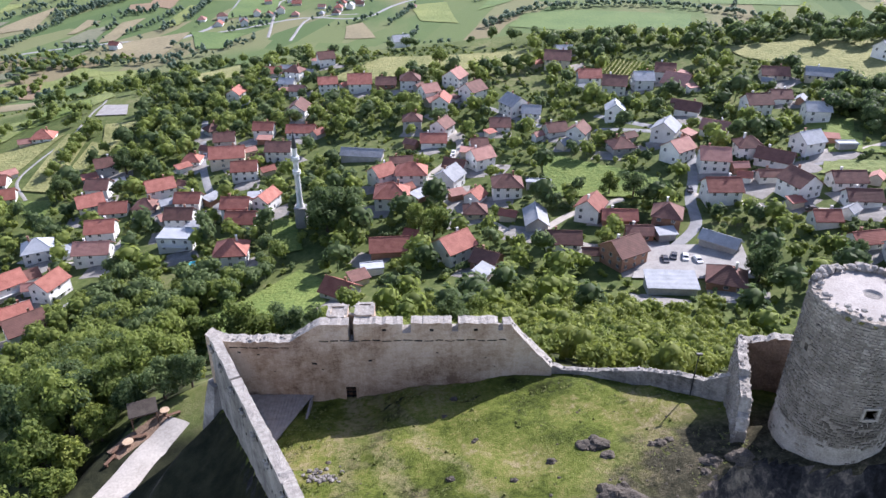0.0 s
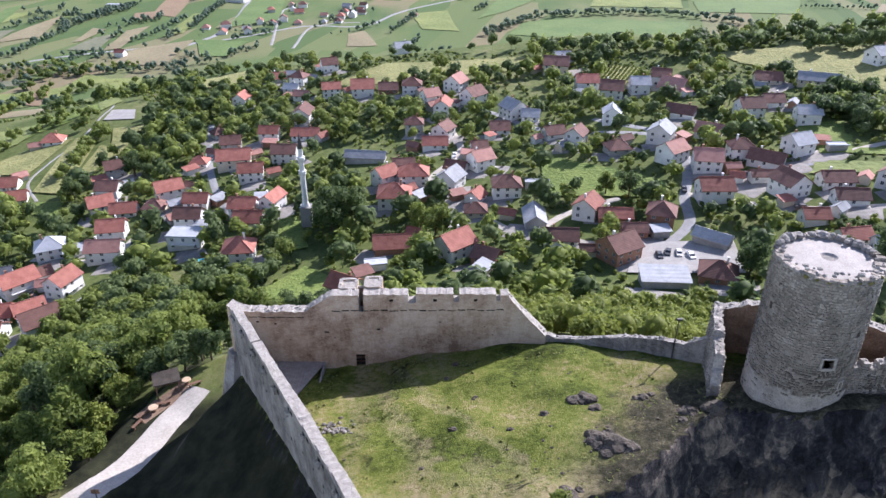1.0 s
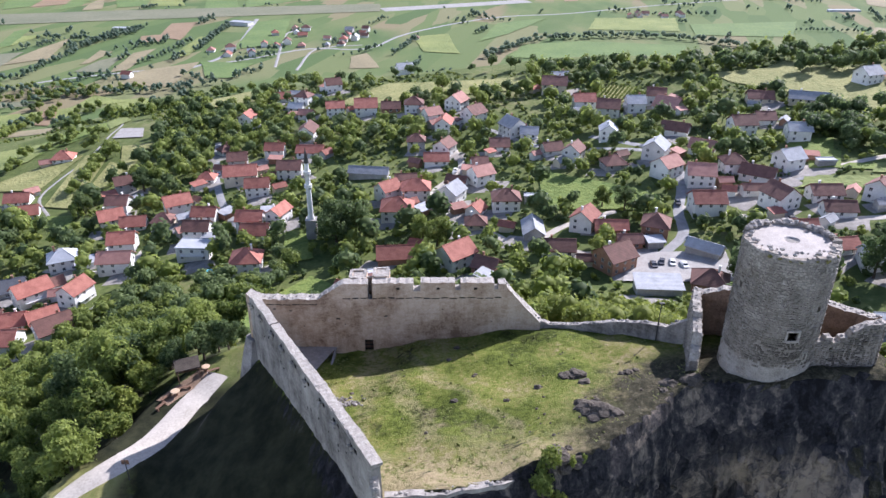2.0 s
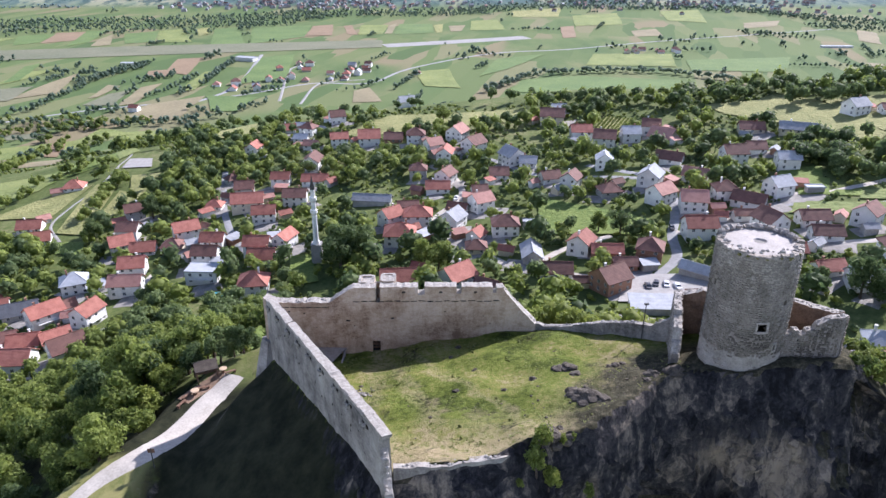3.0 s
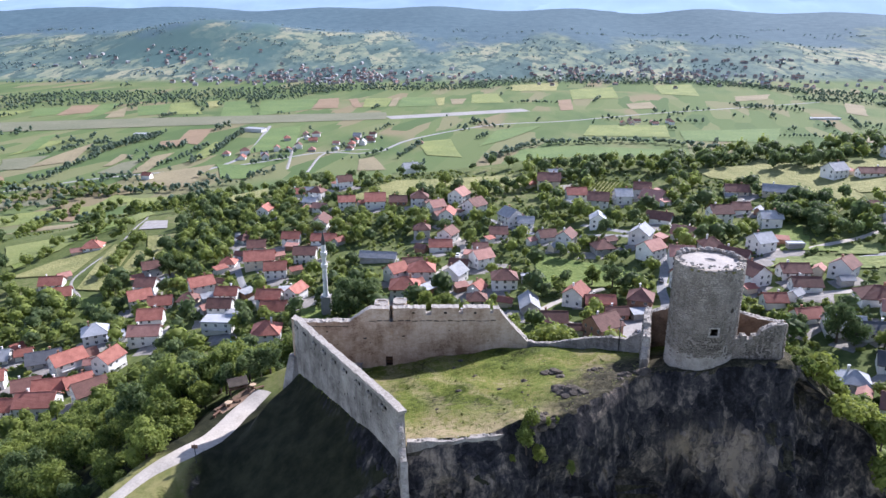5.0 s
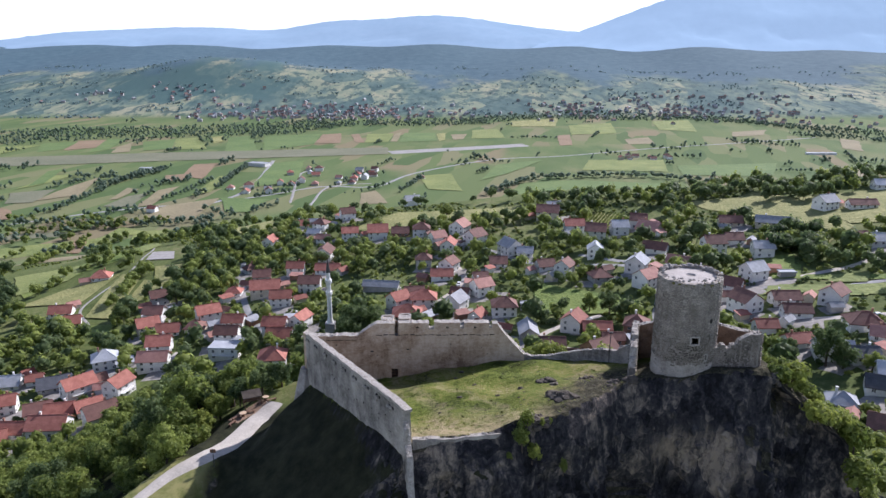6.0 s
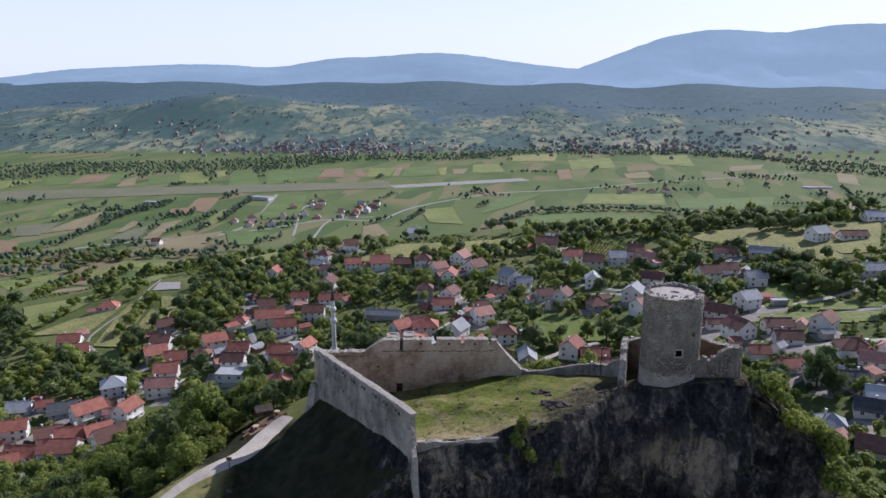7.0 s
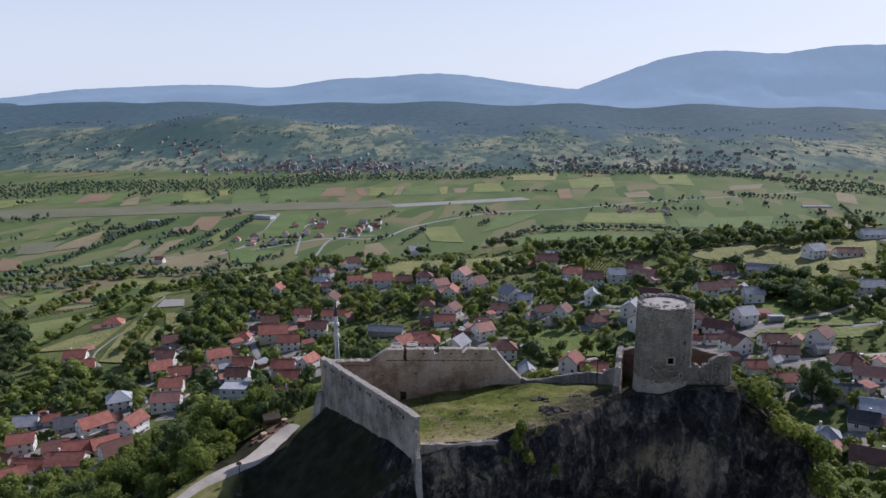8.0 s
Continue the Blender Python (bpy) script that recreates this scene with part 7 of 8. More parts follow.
stuff_trees("thicket", "dense green thicket on the slope behind the castle", [p for k, p in enumerate(slope_spots) if k % 2 or p[1] >= 175], THICKET, LEAF_LIGHT, 0.6, 1.1, 9)


def east_slope(x, y):
    return 1.0 < foot_distance(x / UNIT, y / UNIT) < 17 and x > 49.5 and y > 117.3 - 0.175 * (x - 11.7)


for x, y in spots(49, 76, 96, 150, 3.5, 33, east_slope, 1.0):
    tree(x, y, "bush", tree_rnd.uniform(0.8, 1.25))


def east_foot(x, y):
    return foot_distance(x / UNIT, y / UNIT) > 17 and x > 66 and y < 206 and y > 60


east_spots = spots(60, 230, 60, 206, 6.0, 34, east_foot, 1.2)
stuff_trees("thicket", "green scrub and trees below the castle rock", east_spots[0::2], GARDEN, LEAF, 0.7, 1.3, 12)
stuff_trees("thicket", "light green scrub below the castle rock", east_spots[1::2], GARDEN, LEAF_LIGHT, 0.6, 1.1, 13)

# scrub on the cliff ledges and below the wall
for x, y, s in ((12.0, 102.6, 1.25), (11.4, 101.7, 1.1), (12.8, 101.5, 1.0), (14.2, 103.4, 0.5), (15.5, 103.8, 0.45), (4, 95.5, 0.6), (-3, 92.5, 0.7), (0.5, 90.5, 0.8), (18, 99, 0.5), (7, 93, 0.7), (24, 101, 0.5), (9.5, 100.8, 0.5), (17.2, 102.0, 0.6)):
    tree(x, y, "scrub", s)

# shade trees round the shelter
for x, y, k, s in ((-38.6, 141.6, "dark", 0.72), (-34.6, 143.2, "dark", 0.8), (-30.8, 143.8, "dark", 0.62), (-41.5, 138.0, "broad", 0.7), (-43.0, 133.5, "fruit", 1.0)):
    tree(x, y, k, s)

# large trees among the houses
for x, y, k, s in ((-36, 289, "dark", 1.45), (-28, 293, "dark", 1.5), (-38.5, 297, "dark", 1.15), (-32, 300, "dark", 1.3), (-4, 283, "broad", 1.45), (1, 279, "broad", 1.2), (-137, 368, "dark", 1.5), (-132, 372, "broad", 1.3), (-158, 350, "dark", 1.2),
                   (-58, 287, "spruce", 0.9), (69, 291, "dark", 1.15), (62, 296, "broad", 0.9), (91, 457, "dark", 1.3), (4, 478, "broad", 1.2), (90, 235, "dark", 1.0), (126, 231, "dark", 1.1), (130, 228, "dark", 0.9), (137, 224, "broad", 0.8), (118, 240, "dark", 0.7), (5, 196, "dark", 0.9), (10, 199, "broad", 0.8)):
    tree(x, y, k, s)

# trees in gardens and groves, past counting
GARDEN2 = clump(4.2, 2.4, 2, 84, 0.5, 4)
TALL = clump(9.5, 4.0, 5, 150, 0.65, 5)


def village(x, y):
    return y > 205 and foot_distance(x / UNIT, y / UNIT) > 45 and not (-165 < x < -14 and y < 262 + 0.6 * (x + 110) and y < 262) and grove(x, y) + 0.6 * noise.noise(Vector((x * 0.06, y * 0.06, 5))) > -0.12


OPEN.append([(-270, 345), (-165, 345), (-155, 440), (-190, 520), (-300, 520)])
OPEN.append([(-84, 281), (-76, 281), (-75, 268), (-83, 268)])
pl = [p for p in spots(-330, 330, 205, 520, 7.4, 41, village, 2.4) if p[0] < -165 or free_spot(p[0], p[1] + 5.5, 1.0)]
stuff_trees("garden_trees", "fruit trees and shrubs crowding the village gardens", pl[0::2], GARDEN, LEAF, 0.6, 2.0, 1)
stuff_trees("garden_trees", "dark trees among the village gardens", pl[1::4], GARDEN, LEAF_DARK, 0.9, 2.2, 2)
stuff_trees("garden_trees", "light green shrubs in village gardens", pl[3::4], GARDEN2, LEAF_LIGHT, 0.7, 1.2, 3)
# weeds in the castle yard
weed_rnd = random.Random(46)
weeds = []
while len(weeds) < 45:
    x, y = weed_rnd.uniform(-14, 22), weed_rnd.uniform(79, 101)
    if foot_distance(np.array(x), np.array(y)) < -1.0 and noise.noise(Vector((x * 0.35, y * 0.35, 2))) > 0.12:
        weeds.append((x * UNIT, y * UNIT))
weeds += [(-9.1 + weed_rnd.gauss(0, 1.0), 118.0 + weed_rnd.gauss(0, 0.7)) for _ in range(14)]
stuff_trees("weeds", "small dark green weeds dotted over the castle yard", weeds, clump(0.7, 1.2, 2, 60, 0.2, 47), TUFT, 0.12, 0.26, 48)
# rough undergrowth between the gardens
UNDER = clump(1.7, 1.9, 2, 22, 0.42, 27)
ul = spots(-330, 330, 190, 540, 4.7, 45, lambda x, y: foot_distance(x / UNIT, y / UNIT) > 40 and noise.noise(Vector((x * 0.045, y * 0.045, 8))) > -0.22, 0.5)
stuff_trees("undergrowth", "rough green bushes and tall weeds between the gardens", ul[0::3], UNDER, LEAF, 0.4, 1.2, 28)
stuff_trees("undergrowth", "pale green low bushes between the gardens", ul[1::3], UNDER, LEAF_LIGHT, 0.35, 1.0, 29)
stuff_trees("undergrowth", "dark low bushes between the gardens", ul[2::3], UNDER, LEAF_DARK, 0.4, 1.1, 30)
# clipped hedges along the garden bounds
bound_rnd = random.Random(65)
bounds = []
for hx, hy, hr in HOUSE_SPOTS:
    if 200 < hy < 520 and bound_rnd.random() < 0.75:
        a, r, ln = bound_rnd.uniform(0, 6.28), hr + bound_rnd.uniform(3, 6), bound_rnd.uniform(8, 20)
        cx, cy, b = hx + r * math.cos(a), hy + r * math.sin(a), a + math.pi / 2 + bound_rnd.uniform(-0.3, 0.3)
        for k in range(int(ln / 1.3)):
            p = (cx + math.cos(b) * (k * 1.3 - ln / 2), cy + math.sin(b) * (k * 1.3 - ln / 2))
            if free_spot(*p, 0.3):
                bounds.append(p)
stuff_trees("hedges", "dark clipped hedges between village gardens", bounds, clump(4.2, 3.2, 1, 16, 0.9, 21), LEAF_DARK, 0.25, 0.5, 22)
left_wood = [(-170, 560), (-100, 560), (-84, 470), (-70, 395), (-100, 372), (-128, 376), (-150, 432)]
ml = spots(-330, 330, 230, 620, 9.5, 42, lambda x, y: inside(left_wood, x, y) or grove(x * 1.3 + 50, y) > 0.34, 3.0)
stuff_trees("woods", "tall dark broadleaf trees in village groves", ml[0::2], TALL, LEAF_DARK, 0.7, 1.2, 4)
stuff_trees("woods", "tall green broadleaf trees in village groves", ml[1::2], TALL, LEAF, 0.7, 1.15, 5)


# a dense grove beside the meadow behind the castle
grove_edge = [(-114, 262), (-96, 236), (-79, 229), (-57, 250), (-45, 268), (-56, 284), (-70, 268), (-92, 270), (-104, 284)]
gl = spots(-116, -40, 225, 290, 5.4, 44, lambda x, y: inside(grove_edge, x, y), 1.5)
GROVE = clump(9.0, 4.0, 6, 260, 0.5, 24)
stuff_trees("woods", "tall dense trees beside the meadow behind the castle", gl[0::3] + gl[1::3], GROVE, LEAF_DARK, 0.75, 1.15, 25)
stuff_trees("woods", "green trees beside the meadow behind the castle", gl[2::3], GROVE, LEAF, 0.7, 1.0, 26)


# a dark grove above the strip gardens
east_grove = [(151, 334), (167, 326), (180, 341), (190, 355), (180, 368), (162, 360)]
eg = spots(120, 230, 300, 400, 6.0, 83, lambda x, y: inside(east_grove, x, y), 0.5)
stuff_trees("woods", "dark dense grove above the strip gardens", eg, GROVE, LEAF_DARK, 0.8, 1.2, 84)

# tree lines over the plain
FARTREE = clump(9, 4.2, 2, 12, 1.6, 6)


def belt(pts, width, space, seed):
    rnd = random.Random(seed)
    line = smooth_line(pts, space)
    n = max(1, int(width / space))
    return [(p[0] + rnd.uniform(-0.5, 0.5) * space, p[1] + (k - n / 2 + rnd.uniform(-0.5, 0.5)) * space) for p in line for k in range(n) if rnd.random() < 0.85]


far = []
BELTS = [
    ([(-469, 1025), (-463, 1090), (-438, 1152)], 70, 8),
    ([(-398, 1033), (-370, 1070)], 40, 8),
    ([(-322, 959), (-312, 1029), (-316, 1119), (-315, 1185)], 44, 8),
    ([(-586, 918), (-549, 930)], 30, 8),
    ([(-482, 848), (-464, 866), (-466, 926), (-462, 992)], 18, 8),
    ([(-416, 836), (-392, 836), (-382, 866), (-350, 841)], 22, 8),
    ([(-504, 774), (-459, 794), (-419, 802), (-368, 789), (-308, 796), (-280, 810), (-235, 835)], 14, 7),
    ([(-284, 863), (-245, 860)], 26, 8),
    ([(-227, 863), (-206, 901)], 26, 8),
    ([(-575, 1066), (-565, 1099)], 24, 9),
    ([(-636, 1000), (-601, 1008)], 26, 9),
    ([(-372, 1218), (-354, 1242)], 26, 9),
    ([(-711, 1152), (-693, 1177)], 26, 9),
    ([(-432, 975), (-421, 1016), (-383, 1045)], 9, 7),
    ([(-357, 930), (-345, 983), (-334, 1078)], 9, 7),
    ([(-393, 901), (-389, 955), (-384, 983)], 9, 7),
    ([(-242, 930), (-230, 959), (-205, 983)], 16, 8),
    ([(-132, 967), (-103, 983), (-75, 1024)], 12, 8),
    ([(-150, 1008), (-124, 1098), (-82, 1119)], 14, 9),
    ([(-40, 1069), (-24, 1098)], 30, 9),
    ([(17, 1250), (45, 1205)], 14, 9),
    ([(57, 1295), (86, 1242), (117, 1213)], 18, 8),
    ([(56, 1127), (75, 1151)], 16, 8),
        ([(294, 1324), (332, 1307), (369, 1274)], 16, 8),
    ([(407, 1410), (450, 1373)], 20, 9),
    ([(462, 1426), (524, 1443)], 26, 9),
    ([(595, 1496), (646, 1463), (699, 1442)], 60, 10),
    ([(778, 1611), (853, 1561), (921, 1496)], 90, 11),
    ([(641, 1237), (669, 1249)], 40, 9),
    ([(566, 1200), (585, 1204)], 20, 9),
    ([(707, 1241), (756, 1216)], 45, 10),
    ([(-1001, 1518), (-834, 1563), (-721, 1584), (-608, 1612), (-466, 1645), (-377, 1711), (-310, 1785)], 330, 13),
    ([(-310, 1785), (-190, 1838), (25, 1850), (179, 1952), (338, 1994), (562, 1964), (739, 1907), (842, 1746), (990, 1611)], 150, 12),
    ([(-324, 758), (-295, 763), (-266, 758)], 30, 8),
    ([(-462, 736), (-429, 740), (-398, 749)], 40, 8),
    ([(-430, 682), (-391, 690), (-349, 652)], 30, 8),
    ([(-325, 658), (-350, 735), (-342, 758)], 18, 7),
    ([(-220, 468), (-221, 502), (-201, 508)], 16, 7),
    ([(-666, 1160), (-686, 1206)], 20, 9),
    ([(-490, 1037), (-460, 996)], 20, 8),
    ([(-362, 1250), (-363, 1205)], 20, 9)]
for k, (line, width, space) in enumerate(BELTS):
    far += belt(line, width, space, 51 + k)
far_rnd2 = random.Random(61)
for _ in range(2600):
    x, y = far_rnd2.uniform(-1100, 1100), far_rnd2.uniform(640, 1500)
    if noise.noise(Vector((x * 0.012, y * 0.006, 9))) > 0.30 + (0.12 if y > 1000 else -0.12) + 0.1 * smooth(-100, 100, x):
        far.append((x, y))
hedge_rnd = random.Random(64)
for _ in range(70):
    x, y, ln = hedge_rnd.uniform(-900, 700), hedge_rnd.uniform(660, 1900), hedge_rnd.uniform(40, 150)
    a = math.radians(hedge_rnd.choice((71, 71, 71, -19, -8)) + hedge_rnd.uniform(-6, 6))
    u = 0.0
    while u < ln:
        if noise.noise(Vector((x, u * 0.03, y))) > -0.2:
            far.append((x + math.cos(a) * u + hedge_rnd.uniform(-2, 2), y + math.sin(a) * u + hedge_rnd.uniform(-2, 2)))
        u += hedge_rnd.uniform(4, 9)
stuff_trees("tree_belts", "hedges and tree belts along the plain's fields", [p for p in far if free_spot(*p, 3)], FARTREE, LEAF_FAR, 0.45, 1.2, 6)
ridge = []
RIDGE = [
    ([(156, 461), (172, 451), (192, 456)], 9, 6),
    ([(189, 433), (209, 433)], 12, 6),
    ([(210, 425), (234, 434)], 14, 6),
    ([(242, 452), (261, 446)], 16, 7),
    ([(141, 458), (152, 464)], 8, 6),
    ([(170, 404), (179, 404)], 6, 6),
    ([(178, 371), (194, 361)], 16, 6),
    ([(165, 330), (176, 338)], 12, 6),
    ([(174, 320), (191, 321)], 14, 6)]
for k, (line, width, space) in enumerate(RIDGE):
    ridge += belt(line, width, space, 162 + k)
ridge += belt([(158, 456), (178, 466), (196, 462), (214, 452), (236, 463), (270, 470)], 14, 6.5, 64)
ridge += belt([(-60, 520), (0, 535), (60, 505), (110, 470), (140, 452)], 10, 9, 63)
stuff_trees("woods", "dark trees along the ridge above the village", ridge, TALL, LEAF_DARK, 0.75, 1.2, 7)
river = belt([(62, 960), (81, 991), (119, 1053), (158, 1080), (206, 1088), (271, 1096), (330, 1082), (385, 1040), (410, 1010)], 20, 6.5, 93)
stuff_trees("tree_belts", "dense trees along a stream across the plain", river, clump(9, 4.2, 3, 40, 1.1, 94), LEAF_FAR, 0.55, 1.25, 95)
brake = spots(-560, -190, 530, 810, 9, 66, lambda x, y: noise.noise(Vector((x * 0.0055 + y * 0.0025, y * 0.028 - x * 0.0125, 6))) + 0.5 * noise.noise(Vector((x * 0.03, y * 0.03, 1))) > 0.10, 2.0)
stuff_trees("woods", "scrubby trees on the rough ground beyond the meadows", brake[0::2], GARDEN, LEAF, 0.7, 2.1, 67)
stuff_trees("woods", "dark scrubby trees beyond the meadows", brake[1::2], GARDEN2, LEAF_DARK, 1.0, 2.2, 68)
hedgerow = []
HEDGEROWS = [
    ([(-236, 414), (-232, 427), (-234, 452), (-228, 459)], 5, 4),
    ([(-176, 373), (-174, 388), (-178, 410), (-179, 430)], 3, 3),
    ([(-228, 464), (-218, 467), (-218, 484)], 10, 5),
    ([(-310, 542), (-359, 655), (-367, 696)], 26, 7),
    ([(-205, 446), (-189, 450), (-174, 427)], 8, 5),
    ([(-210, 480), (-194, 467)], 8, 5),
    ([(-158, 399), (-145, 386)], 9, 5),
    ([(-235, 384), (-212, 365), (-202, 355)], 12, 6),
    ([(-159, 350), (-155, 362)], 9, 5),
    ([(-343, 702), (-328, 717), (-325, 737)], 9, 6),
    ([(-353, 695), (-366, 739)], 22, 7),
    ([(-452, 750), (-427, 768), (-396, 792)], 26, 8),
    ([(-288, 710), (-291, 761)], 10, 6),
    ([(-494, 823), (-443, 810), (-405, 823), (-354, 807), (-316, 822)], 22, 8),
    ([(-401, 662), (-400, 687)], 18, 8)]
for k, (line, width, space) in enumerate(HEDGEROWS):
    hedgerow += belt(line, width, space, 262 + k)
stuff_trees("hedgerows", "leafy hedgerows between the sloping meadows", hedgerow, GARDEN, LEAF, 0.7, 1.5, 64)
edge_wood = belt([(-300, 458), (-264, 426), (-248, 402), (-244, 382), (-228, 364)], 20, 6.5, 97)
stuff_trees("woods", "tall dark trees beside the sloping meadows", edge_wood, TALL, LEAF_DARK, 0.7, 1.15, 98)
# settlement and woods at the foot of the hills
hill = []
for _ in range(9000):
    x, y = far_rnd2.uniform(-2100, 2100), 1960 + 950 * far_rnd2.random() ** 1.4
    if noise.noise(Vector((x * 0.0045, y * 0.016, 2))) > 0.16 and noise.noise(Vector((x * 0.015, y * 0.03, 4))) > -0.15:
        hill.append((x, y))
# hazed leaves on crowns kept low, to show less shaded side
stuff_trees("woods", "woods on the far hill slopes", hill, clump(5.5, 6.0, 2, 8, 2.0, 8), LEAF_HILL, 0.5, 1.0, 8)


def far_village(n, x, y, sx, sy, seed):
    rnd = random.Random(seed)
    bm = bmesh.new()
    for _ in range(n):
        px, py = rnd.gauss(x, sx), rnd.gauss(y, sy)
        z, a, w, d, h = gz(px, py), rnd.uniform(0, 3.14), rnd.uniform(7, 12), rnd.uniform(6, 9), rnd.uniform(3.5, 6)
        roof = rnd.choice((1, 1, 2))
        m = pose(px, py, z, 0, 0, math.degrees(a))
        P = [bm.verts.new(m @ Vector(c)) for c in ((-w / 2, -d / 2, -3), (w / 2, -d / 2, -3), (w / 2, d / 2, -3), (-w / 2, d / 2, -3), (-w / 2, -d / 2, h), (w / 2, -d / 2, h), (w / 2, d / 2, h), (-w / 2, d / 2, h), (-w / 2, 0, h + 3), (w / 2, 0, h + 3))]
        for f, k in (((0, 1, 5, 4), 0), ((1, 2, 6, 9, 5), 0), ((2, 3, 7, 6), 0), ((3, 0, 4, 8, 7), 0), ((4, 5, 9, 8), roof), ((6, 7, 8, 9), roof)):
            bm.faces.new([P[i] for i in f]).material_index = k
    tagged(new("far_settlement", mesh_of("far_settlement", bm, GREY_WALL, ROOF_DARK, ROOF_GREY)), "scattered houses of a distant settlement", "houses", kind="stuff")


far_village(250, -330, 2020, 190, 60, 71)
far_village(130, 560, 2080, 190, 60, 72)
far_village(60, 850, 1950, 160, 90, 73)
far_village(40, -900, 2250, 200, 60, 74)
far_village(40, 900, 2260, 220, 40, 75)

# ---- minaret ----
def minaret(x, y):
    z = gz(x, y)
    t = thing("minaret", pose(x, y, z), "slender white minaret with two balconies and a dark pointed cap", "minaret")
    top = 109.9 - z
    bm = bmesh.new()
    box(bm, -1.9, 1.9, -1.9, 1.9, -1.0, 7.4)
    box(bm, -2.05, 2.05, -2.05, 2.05, 7.4, 7.7)
    part("base", bm, GREY_WALL, t, "square grey stone base")
    bm = bmesh.new()
    tube(bm, [(0, 0, 7.7, 1.5), (0, 0, 9.6, 1.02), (0, 0, top - 15, 0.95), (0, 0, top - 9.8, 0.86), (0, 0, top - 5.7, 0.8)], 20)
    part("shaft", bm, MINARET_WHITE, t)
    for h in (top - 15.4, top - 10.2):
        bm = bmesh.new()
        tube(bm, [(0, 0, h - 1.3, 0.85), (0, 0, h - 0.5, 1.15), (0, 0, h, 1.4), (0, 0, h + 0.15, 1.45)], 20)
        part("balcony", bm, MINARET_WHITE, t)
        bm = bmesh.new()
        tube(bm, [(0, 0, h + 0.15, 1.36), (0, 0, h + 0.98, 1.36)], 20)
        tube(bm, [(0, 0, h + 0.98, 1.42), (0, 0, h + 1.12, 1.42)], 20)
        part("railing", bm, MINARET_WHITE, t)
    bm = bmesh.new()
    tube(bm, [(0, 0, top - 6, 0.98), (0, 0, top - 5.7, 0.94), (0, 0, top - 3, 0.5), (0, 0, top - 0.9, 0.12), (0, 0, top, 0.04)], 20)
    part("cap", bm, DARK_METAL, t, "dark pointed metal cap")


minaret(-46.2, 298.0)


# ---- resting place by the castle track ----
FELT = mat("roofing_felt", (0.05, 0.042, 0.036), (0.10, 0.085, 0.07), 0.95, 1.0, 0.3, spec=0.05)


def shelter(x, y, yaw):
    z = gz(x, y)
    t = thing("shelter", pose(x, y, z, 0, 0, yaw), "small timber shelter with a dark felted roof by the track", "shelter")
    for px in (-1.5, 1.5):
        for py in (-1.0, 1.0):
            bm = bmesh.new()
            box(bm, px - 0.08, px + 0.08, py - 0.08, py + 0.08, -0.5, 2.08 if py < 0 else 2.36)
            part("post", bm, WOOD, t)
    bm = bmesh.new()
    slab(bm, [(-1.75, -1.25, 2.1), (1.75, -1.25, 2.1), (1.75, 1.3, 2.5), (-1.75, 1.3, 2.5)], 0.12)
    part("roof", bm, FELT, t)
    bm = bmesh.new()
    for k in range(7):
        box(bm, -1.55, 1.55, 1.1, 1.16, 0.1 + k * 0.3, 0.36 + k * 0.3)
    part("back_wall", bm, WOOD, t)
    bm = bmesh.new()
    box(bm, -1.7, 1.7, 0.6, 1.0, 0.42, 0.48)
    part("bench", bm, WOOD, t)


def round_table(x, y, r=1.05):
    z = gz(x, y)
    t = thing("round_table", pose(x, y, z), "round pale wooden table beside the gravel track", "table", "tables by the track")
    bm = bmesh.new()
    tube(bm, [(0, 0, 0.78, r), (0, 0, 0.86, r), (0, 0, 0.88, r * 0.97)], 24)
    part("tabletop", bm, PALE_WOOD, t)
    bm = bmesh.new()
    tube(bm, [(0, 0, -0.3, 0.34), (0, 0, 0.1, 0.3), (0, 0, 0.78, 0.28)], 12)
    part("leg", bm, WOOD, t)


def bench(x, y, yaw):
    z = gz(x, y)
    t = thing("bench", pose(x, y, z, 0, 0, yaw), "low brown wooden bench by the track", "bench", "benches by the track")
    bm = bmesh.new()
    box(bm, -0.9, 0.9, -0.22, 0.22, 0.42, 0.5)
    part("seat", bm, WOOD, t)
    for px in (-0.7, 0.7):
        bm = bmesh.new()
        box(bm, px - 0.09, px + 0.09, -0.2, 0.2, -0.3, 0.42)
        part("leg", bm, WOOD, t)


PALE_WOOD = mat("pale_wood", (0.42, 0.30, 0.19), (0.58, 0.44, 0.30), 0.8, 1.5, 0.2)
shelter(-35.2, 137.9, 24)
round_table(-35.9, 133.9, 0.65)
round_table(-32.8, 138.6, 0.6)
for x, y, a in ((-37.0, 133.2, 60), (-35.0, 135.2, 20), (-37.2, 131.4, 70), (-31.6, 138.2, 30)):
    bench(x, y, a)
sign_z = gz(-36.2, 117.4)
sign_post = thing("sign_post", pose(-36.2, 117.4, sign_z), "thin dark post at the edge of the track", "post")
bm = bmesh.new()
tube(bm, [(0, 0, -0.5, 0.07), (0, 0, 3.2, 0.06)], 8)
part("shaft", bm, DARK_METAL, sign_post)
board = bmesh.new()
box(board, -0.45, 0.45, -0.04, 0.04, 2.5, 3.1)
part("board", board, WOOD, sign_post)


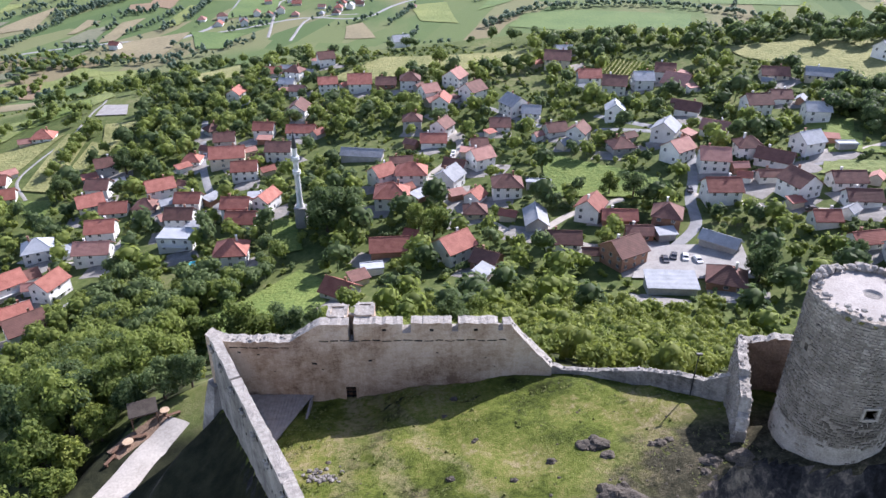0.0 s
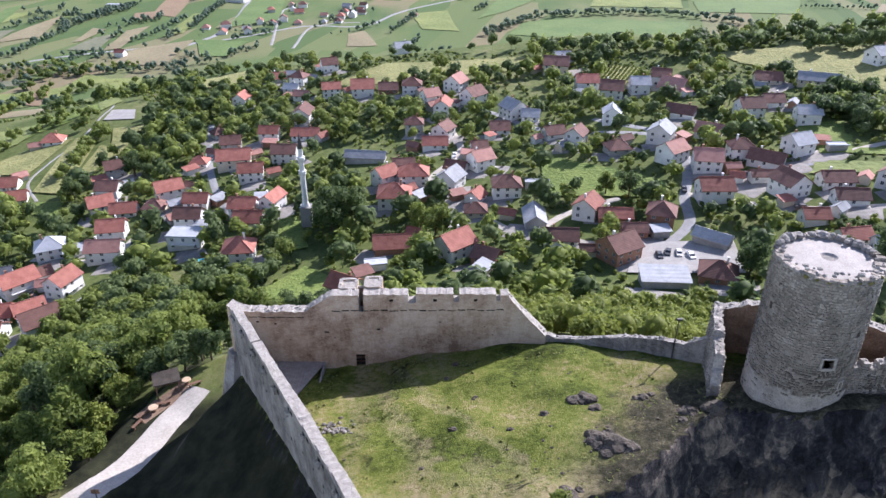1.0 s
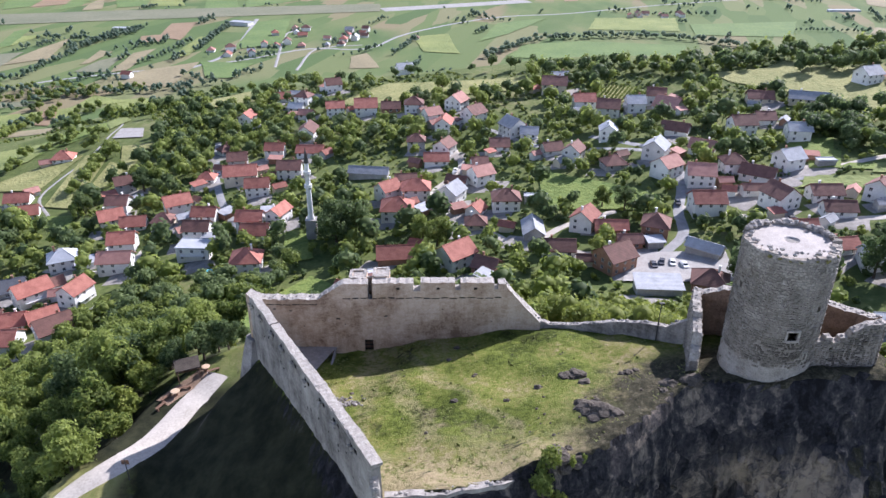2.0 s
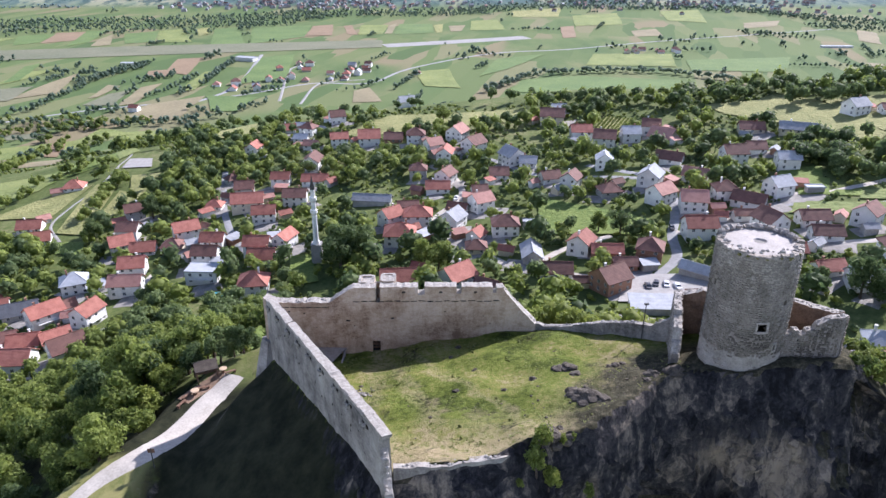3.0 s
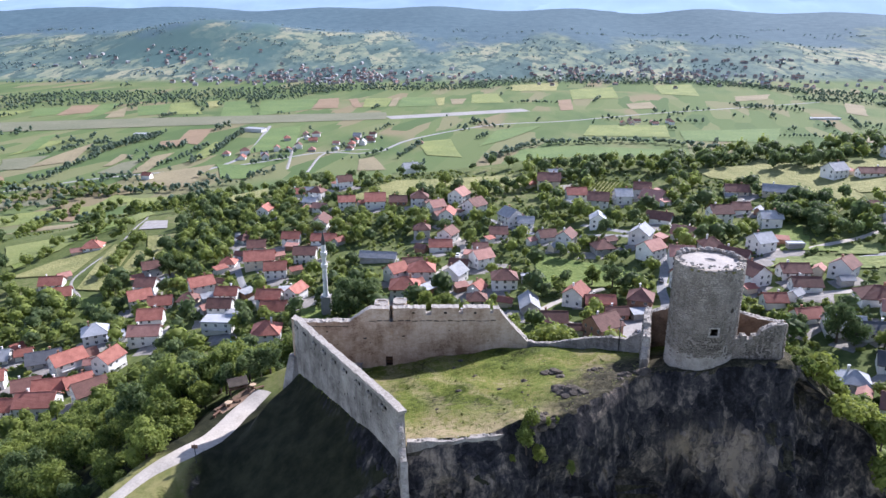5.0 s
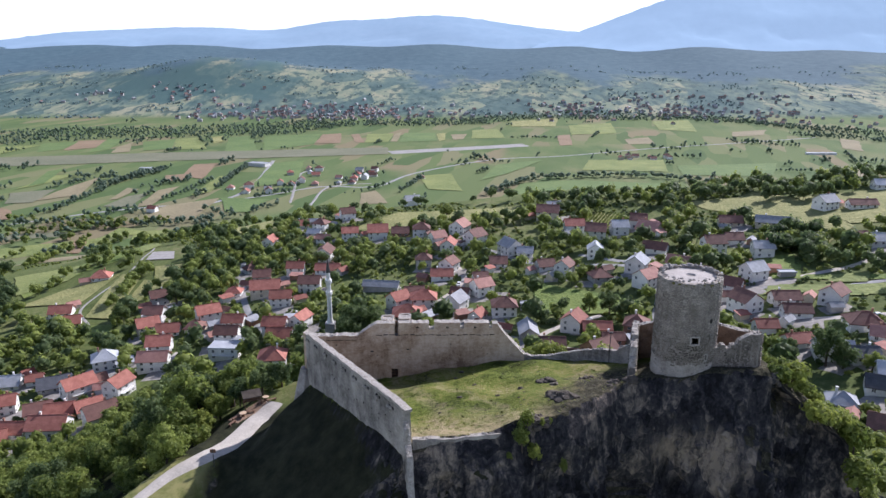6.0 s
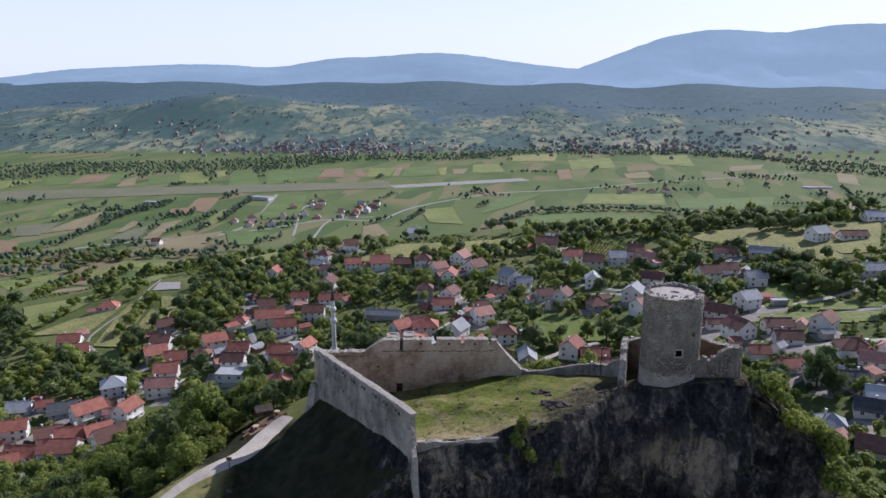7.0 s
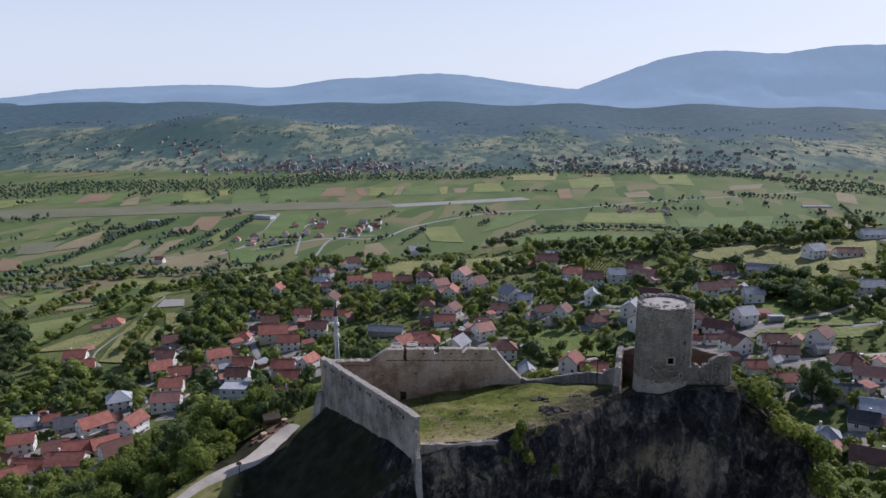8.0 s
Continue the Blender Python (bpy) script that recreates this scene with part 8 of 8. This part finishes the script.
# ---- parked cars ----
def car(x, y, yaw, paint, label):
    z = gz(x, y) + 0.15
    t = thing("car", pose(x, y, z, 0, 0, yaw), label, "car", "parked cars")
    bm = bmesh.new()
    prof = [(-2.1, 0.35), (-2.15, 0.8), (-1.3, 0.95), (-0.7, 1.42), (0.9, 1.45), (1.6, 1.0), (2.1, 0.85), (2.12, 0.35)]
    a = [bm.verts.new((px, -0.85 if pz < 1.2 else -0.68, pz)) for px, pz in prof]
    b = [bm.verts.new((px, 0.85 if pz < 1.2 else 0.68, pz)) for px, pz in prof]
    bm.faces.new(a)
    bm.faces.new(b[::-1])
    for k in range(8):
        bm.faces.new((a[k], b[k], b[(k + 1) % 8], a[(k + 1) % 8]))
    bmesh.ops.recalc_face_normals(bm, faces=bm.faces)
    part("body", bm, paint, t)
    for name, pts in (("rear_window", ((-1.27, 0.99), (-0.72, 1.41))), ("windscreen", ((0.93, 1.43), (1.57, 1.03)))):
        bm = bmesh.new()
        (x0, z0), (x1, z1) = pts
        n = Vector((-(z1 - z0), 0, x1 - x0)).normalized() * 0.012
        y0, y1 = (0.74, 0.62) if z0 < z1 else (0.62, 0.74)
        bm.faces.new([bm.verts.new(Vector(c) + n) for c in ((x0, -y0, z0), (x1, -y1, z1), (x1, y1, z1), (x0, y0, z0))])
        part(name, bm, GLASS, t)
    for px in (-1.35, 1.35):
        for py in (-0.8, 0.8):
            bm = bmesh.new()
            tube(bm, [(px, py - 0.1, 0.3, 0.32), (px, py + 0.1, 0.3, 0.32)], 14)
            part("wheel", bm, ROOF_BLACK, t)


CAR_DARK = mat("dark_car_paint", (0.03, 0.03, 0.035), (0.06, 0.06, 0.07), 0.25, 1.0, 0.0, spec=0.6)
CAR_WHITE = mat("white_car_paint", (0.70, 0.70, 0.70), (0.80, 0.80, 0.80), 0.25, 1.0, 0.0, spec=0.6)
car(88.5, 292, 80, CAR_DARK, "dark car parked on the village street")
car(136, 285, 10, CAR_DARK, "dark car parked beside the green field")
for k, (x, y) in enumerate(((72, 252), (75, 251), (69, 250.5), (78, 249))):
    car(x, y, 70 + 8 * k, CAR_WHITE if k % 2 else CAR_DARK, "light car parked on the pale concrete yard" if k % 2 else "dark car parked on the pale concrete yard")
car(160, 262, 5, CAR_WHITE, "white car parked by the lane")

for k, (x, y, a) in enumerate(((-104, 378, 100), (-88, 333, 115), (24, 398, -35), (52, 364, -35), (97, 333, 88), (120, 271, -10), (9, 350, 80), (-108, 272, 55), (112, 298, 0), (36, 276, 40))):
    car(x, y, a, (CAR_WHITE, CAR_DARK, CAR_DARK)[k % 3], "white car parked in a village lane" if k % 3 == 0 else "dark car parked in a village lane")

# ---- vineyard and garden pool ----
vine_rnd = random.Random(91)


def vine_row(x0, y0, x1, y1):
    """One trained row of vines: a ragged low hedge on a plan line."""
    z = gz((x0 + x1) / 2, (y0 + y1) / 2)
    t = thing("vine_row", pose((x0 + x1) / 2, (y0 + y1) / 2, z), "trimmed green vine row on a dry slope", "vines", "vineyard rows")
    vs, fs = [], []
    n = int(math.hypot(x1 - x0, y1 - y0) / 0.5)
    for k in range(n * 7):
        u = vine_rnd.random()
        x, y = x0 + (x1 - x0) * u + vine_rnd.gauss(0, 0.25), y0 + (y1 - y0) * u + vine_rnd.gauss(0, 0.25)
        c = Vector((x - (x0 + x1) / 2, y - (y0 + y1) / 2, gz(x, y) - z + vine_rnd.uniform(0.3, 1.7)))
        a = Vector((vine_rnd.gauss(0, 1), vine_rnd.gauss(0, 1), vine_rnd.gauss(0, 1))).normalized() * 0.4
        b = a.orthogonal().normalized() * 0.3
        i = len(vs)
        vs += [c - a, c - b, c + a, c + b]
        fs.append((i, i + 1, i + 2, i + 3))
    part("foliage", from_arrays("foliage", vs, fs, LEAF), None, t)


for k in range(9):
    u = k / 8
    vine_row(84 + 14 * u, 423 - 10 * u, 97 + 14 * u, 450 - 13 * u)

POOL_WATER = mat("turquoise_water", (0.05, 0.35, 0.42), (0.08, 0.45, 0.52), 0.1, 0.5, 0.05, spec=0.5)


def pool(x, y):
    z = gz(x, y)
    t = thing("garden_pool", pose(x, y, z + 0.5, 0, 0, 15), "small turquoise pool on a garden lawn", "pool")
    bm = bmesh.new()
    tube(bm, [(0, 0, -1.0, 2.6), (0, 0, 0.35, 2.6), (0, 0, 0.4, 2.5)], 20)
    part("rim", bm, FRAME_WHITE, t)
    bm = bmesh.new()
    tube(bm, [(0, 0, 0.3, 2.4), (0, 0, 0.43, 2.4)], 20)
    part("water", bm, POOL_WATER, t)


pool(-79.9, 277.4)
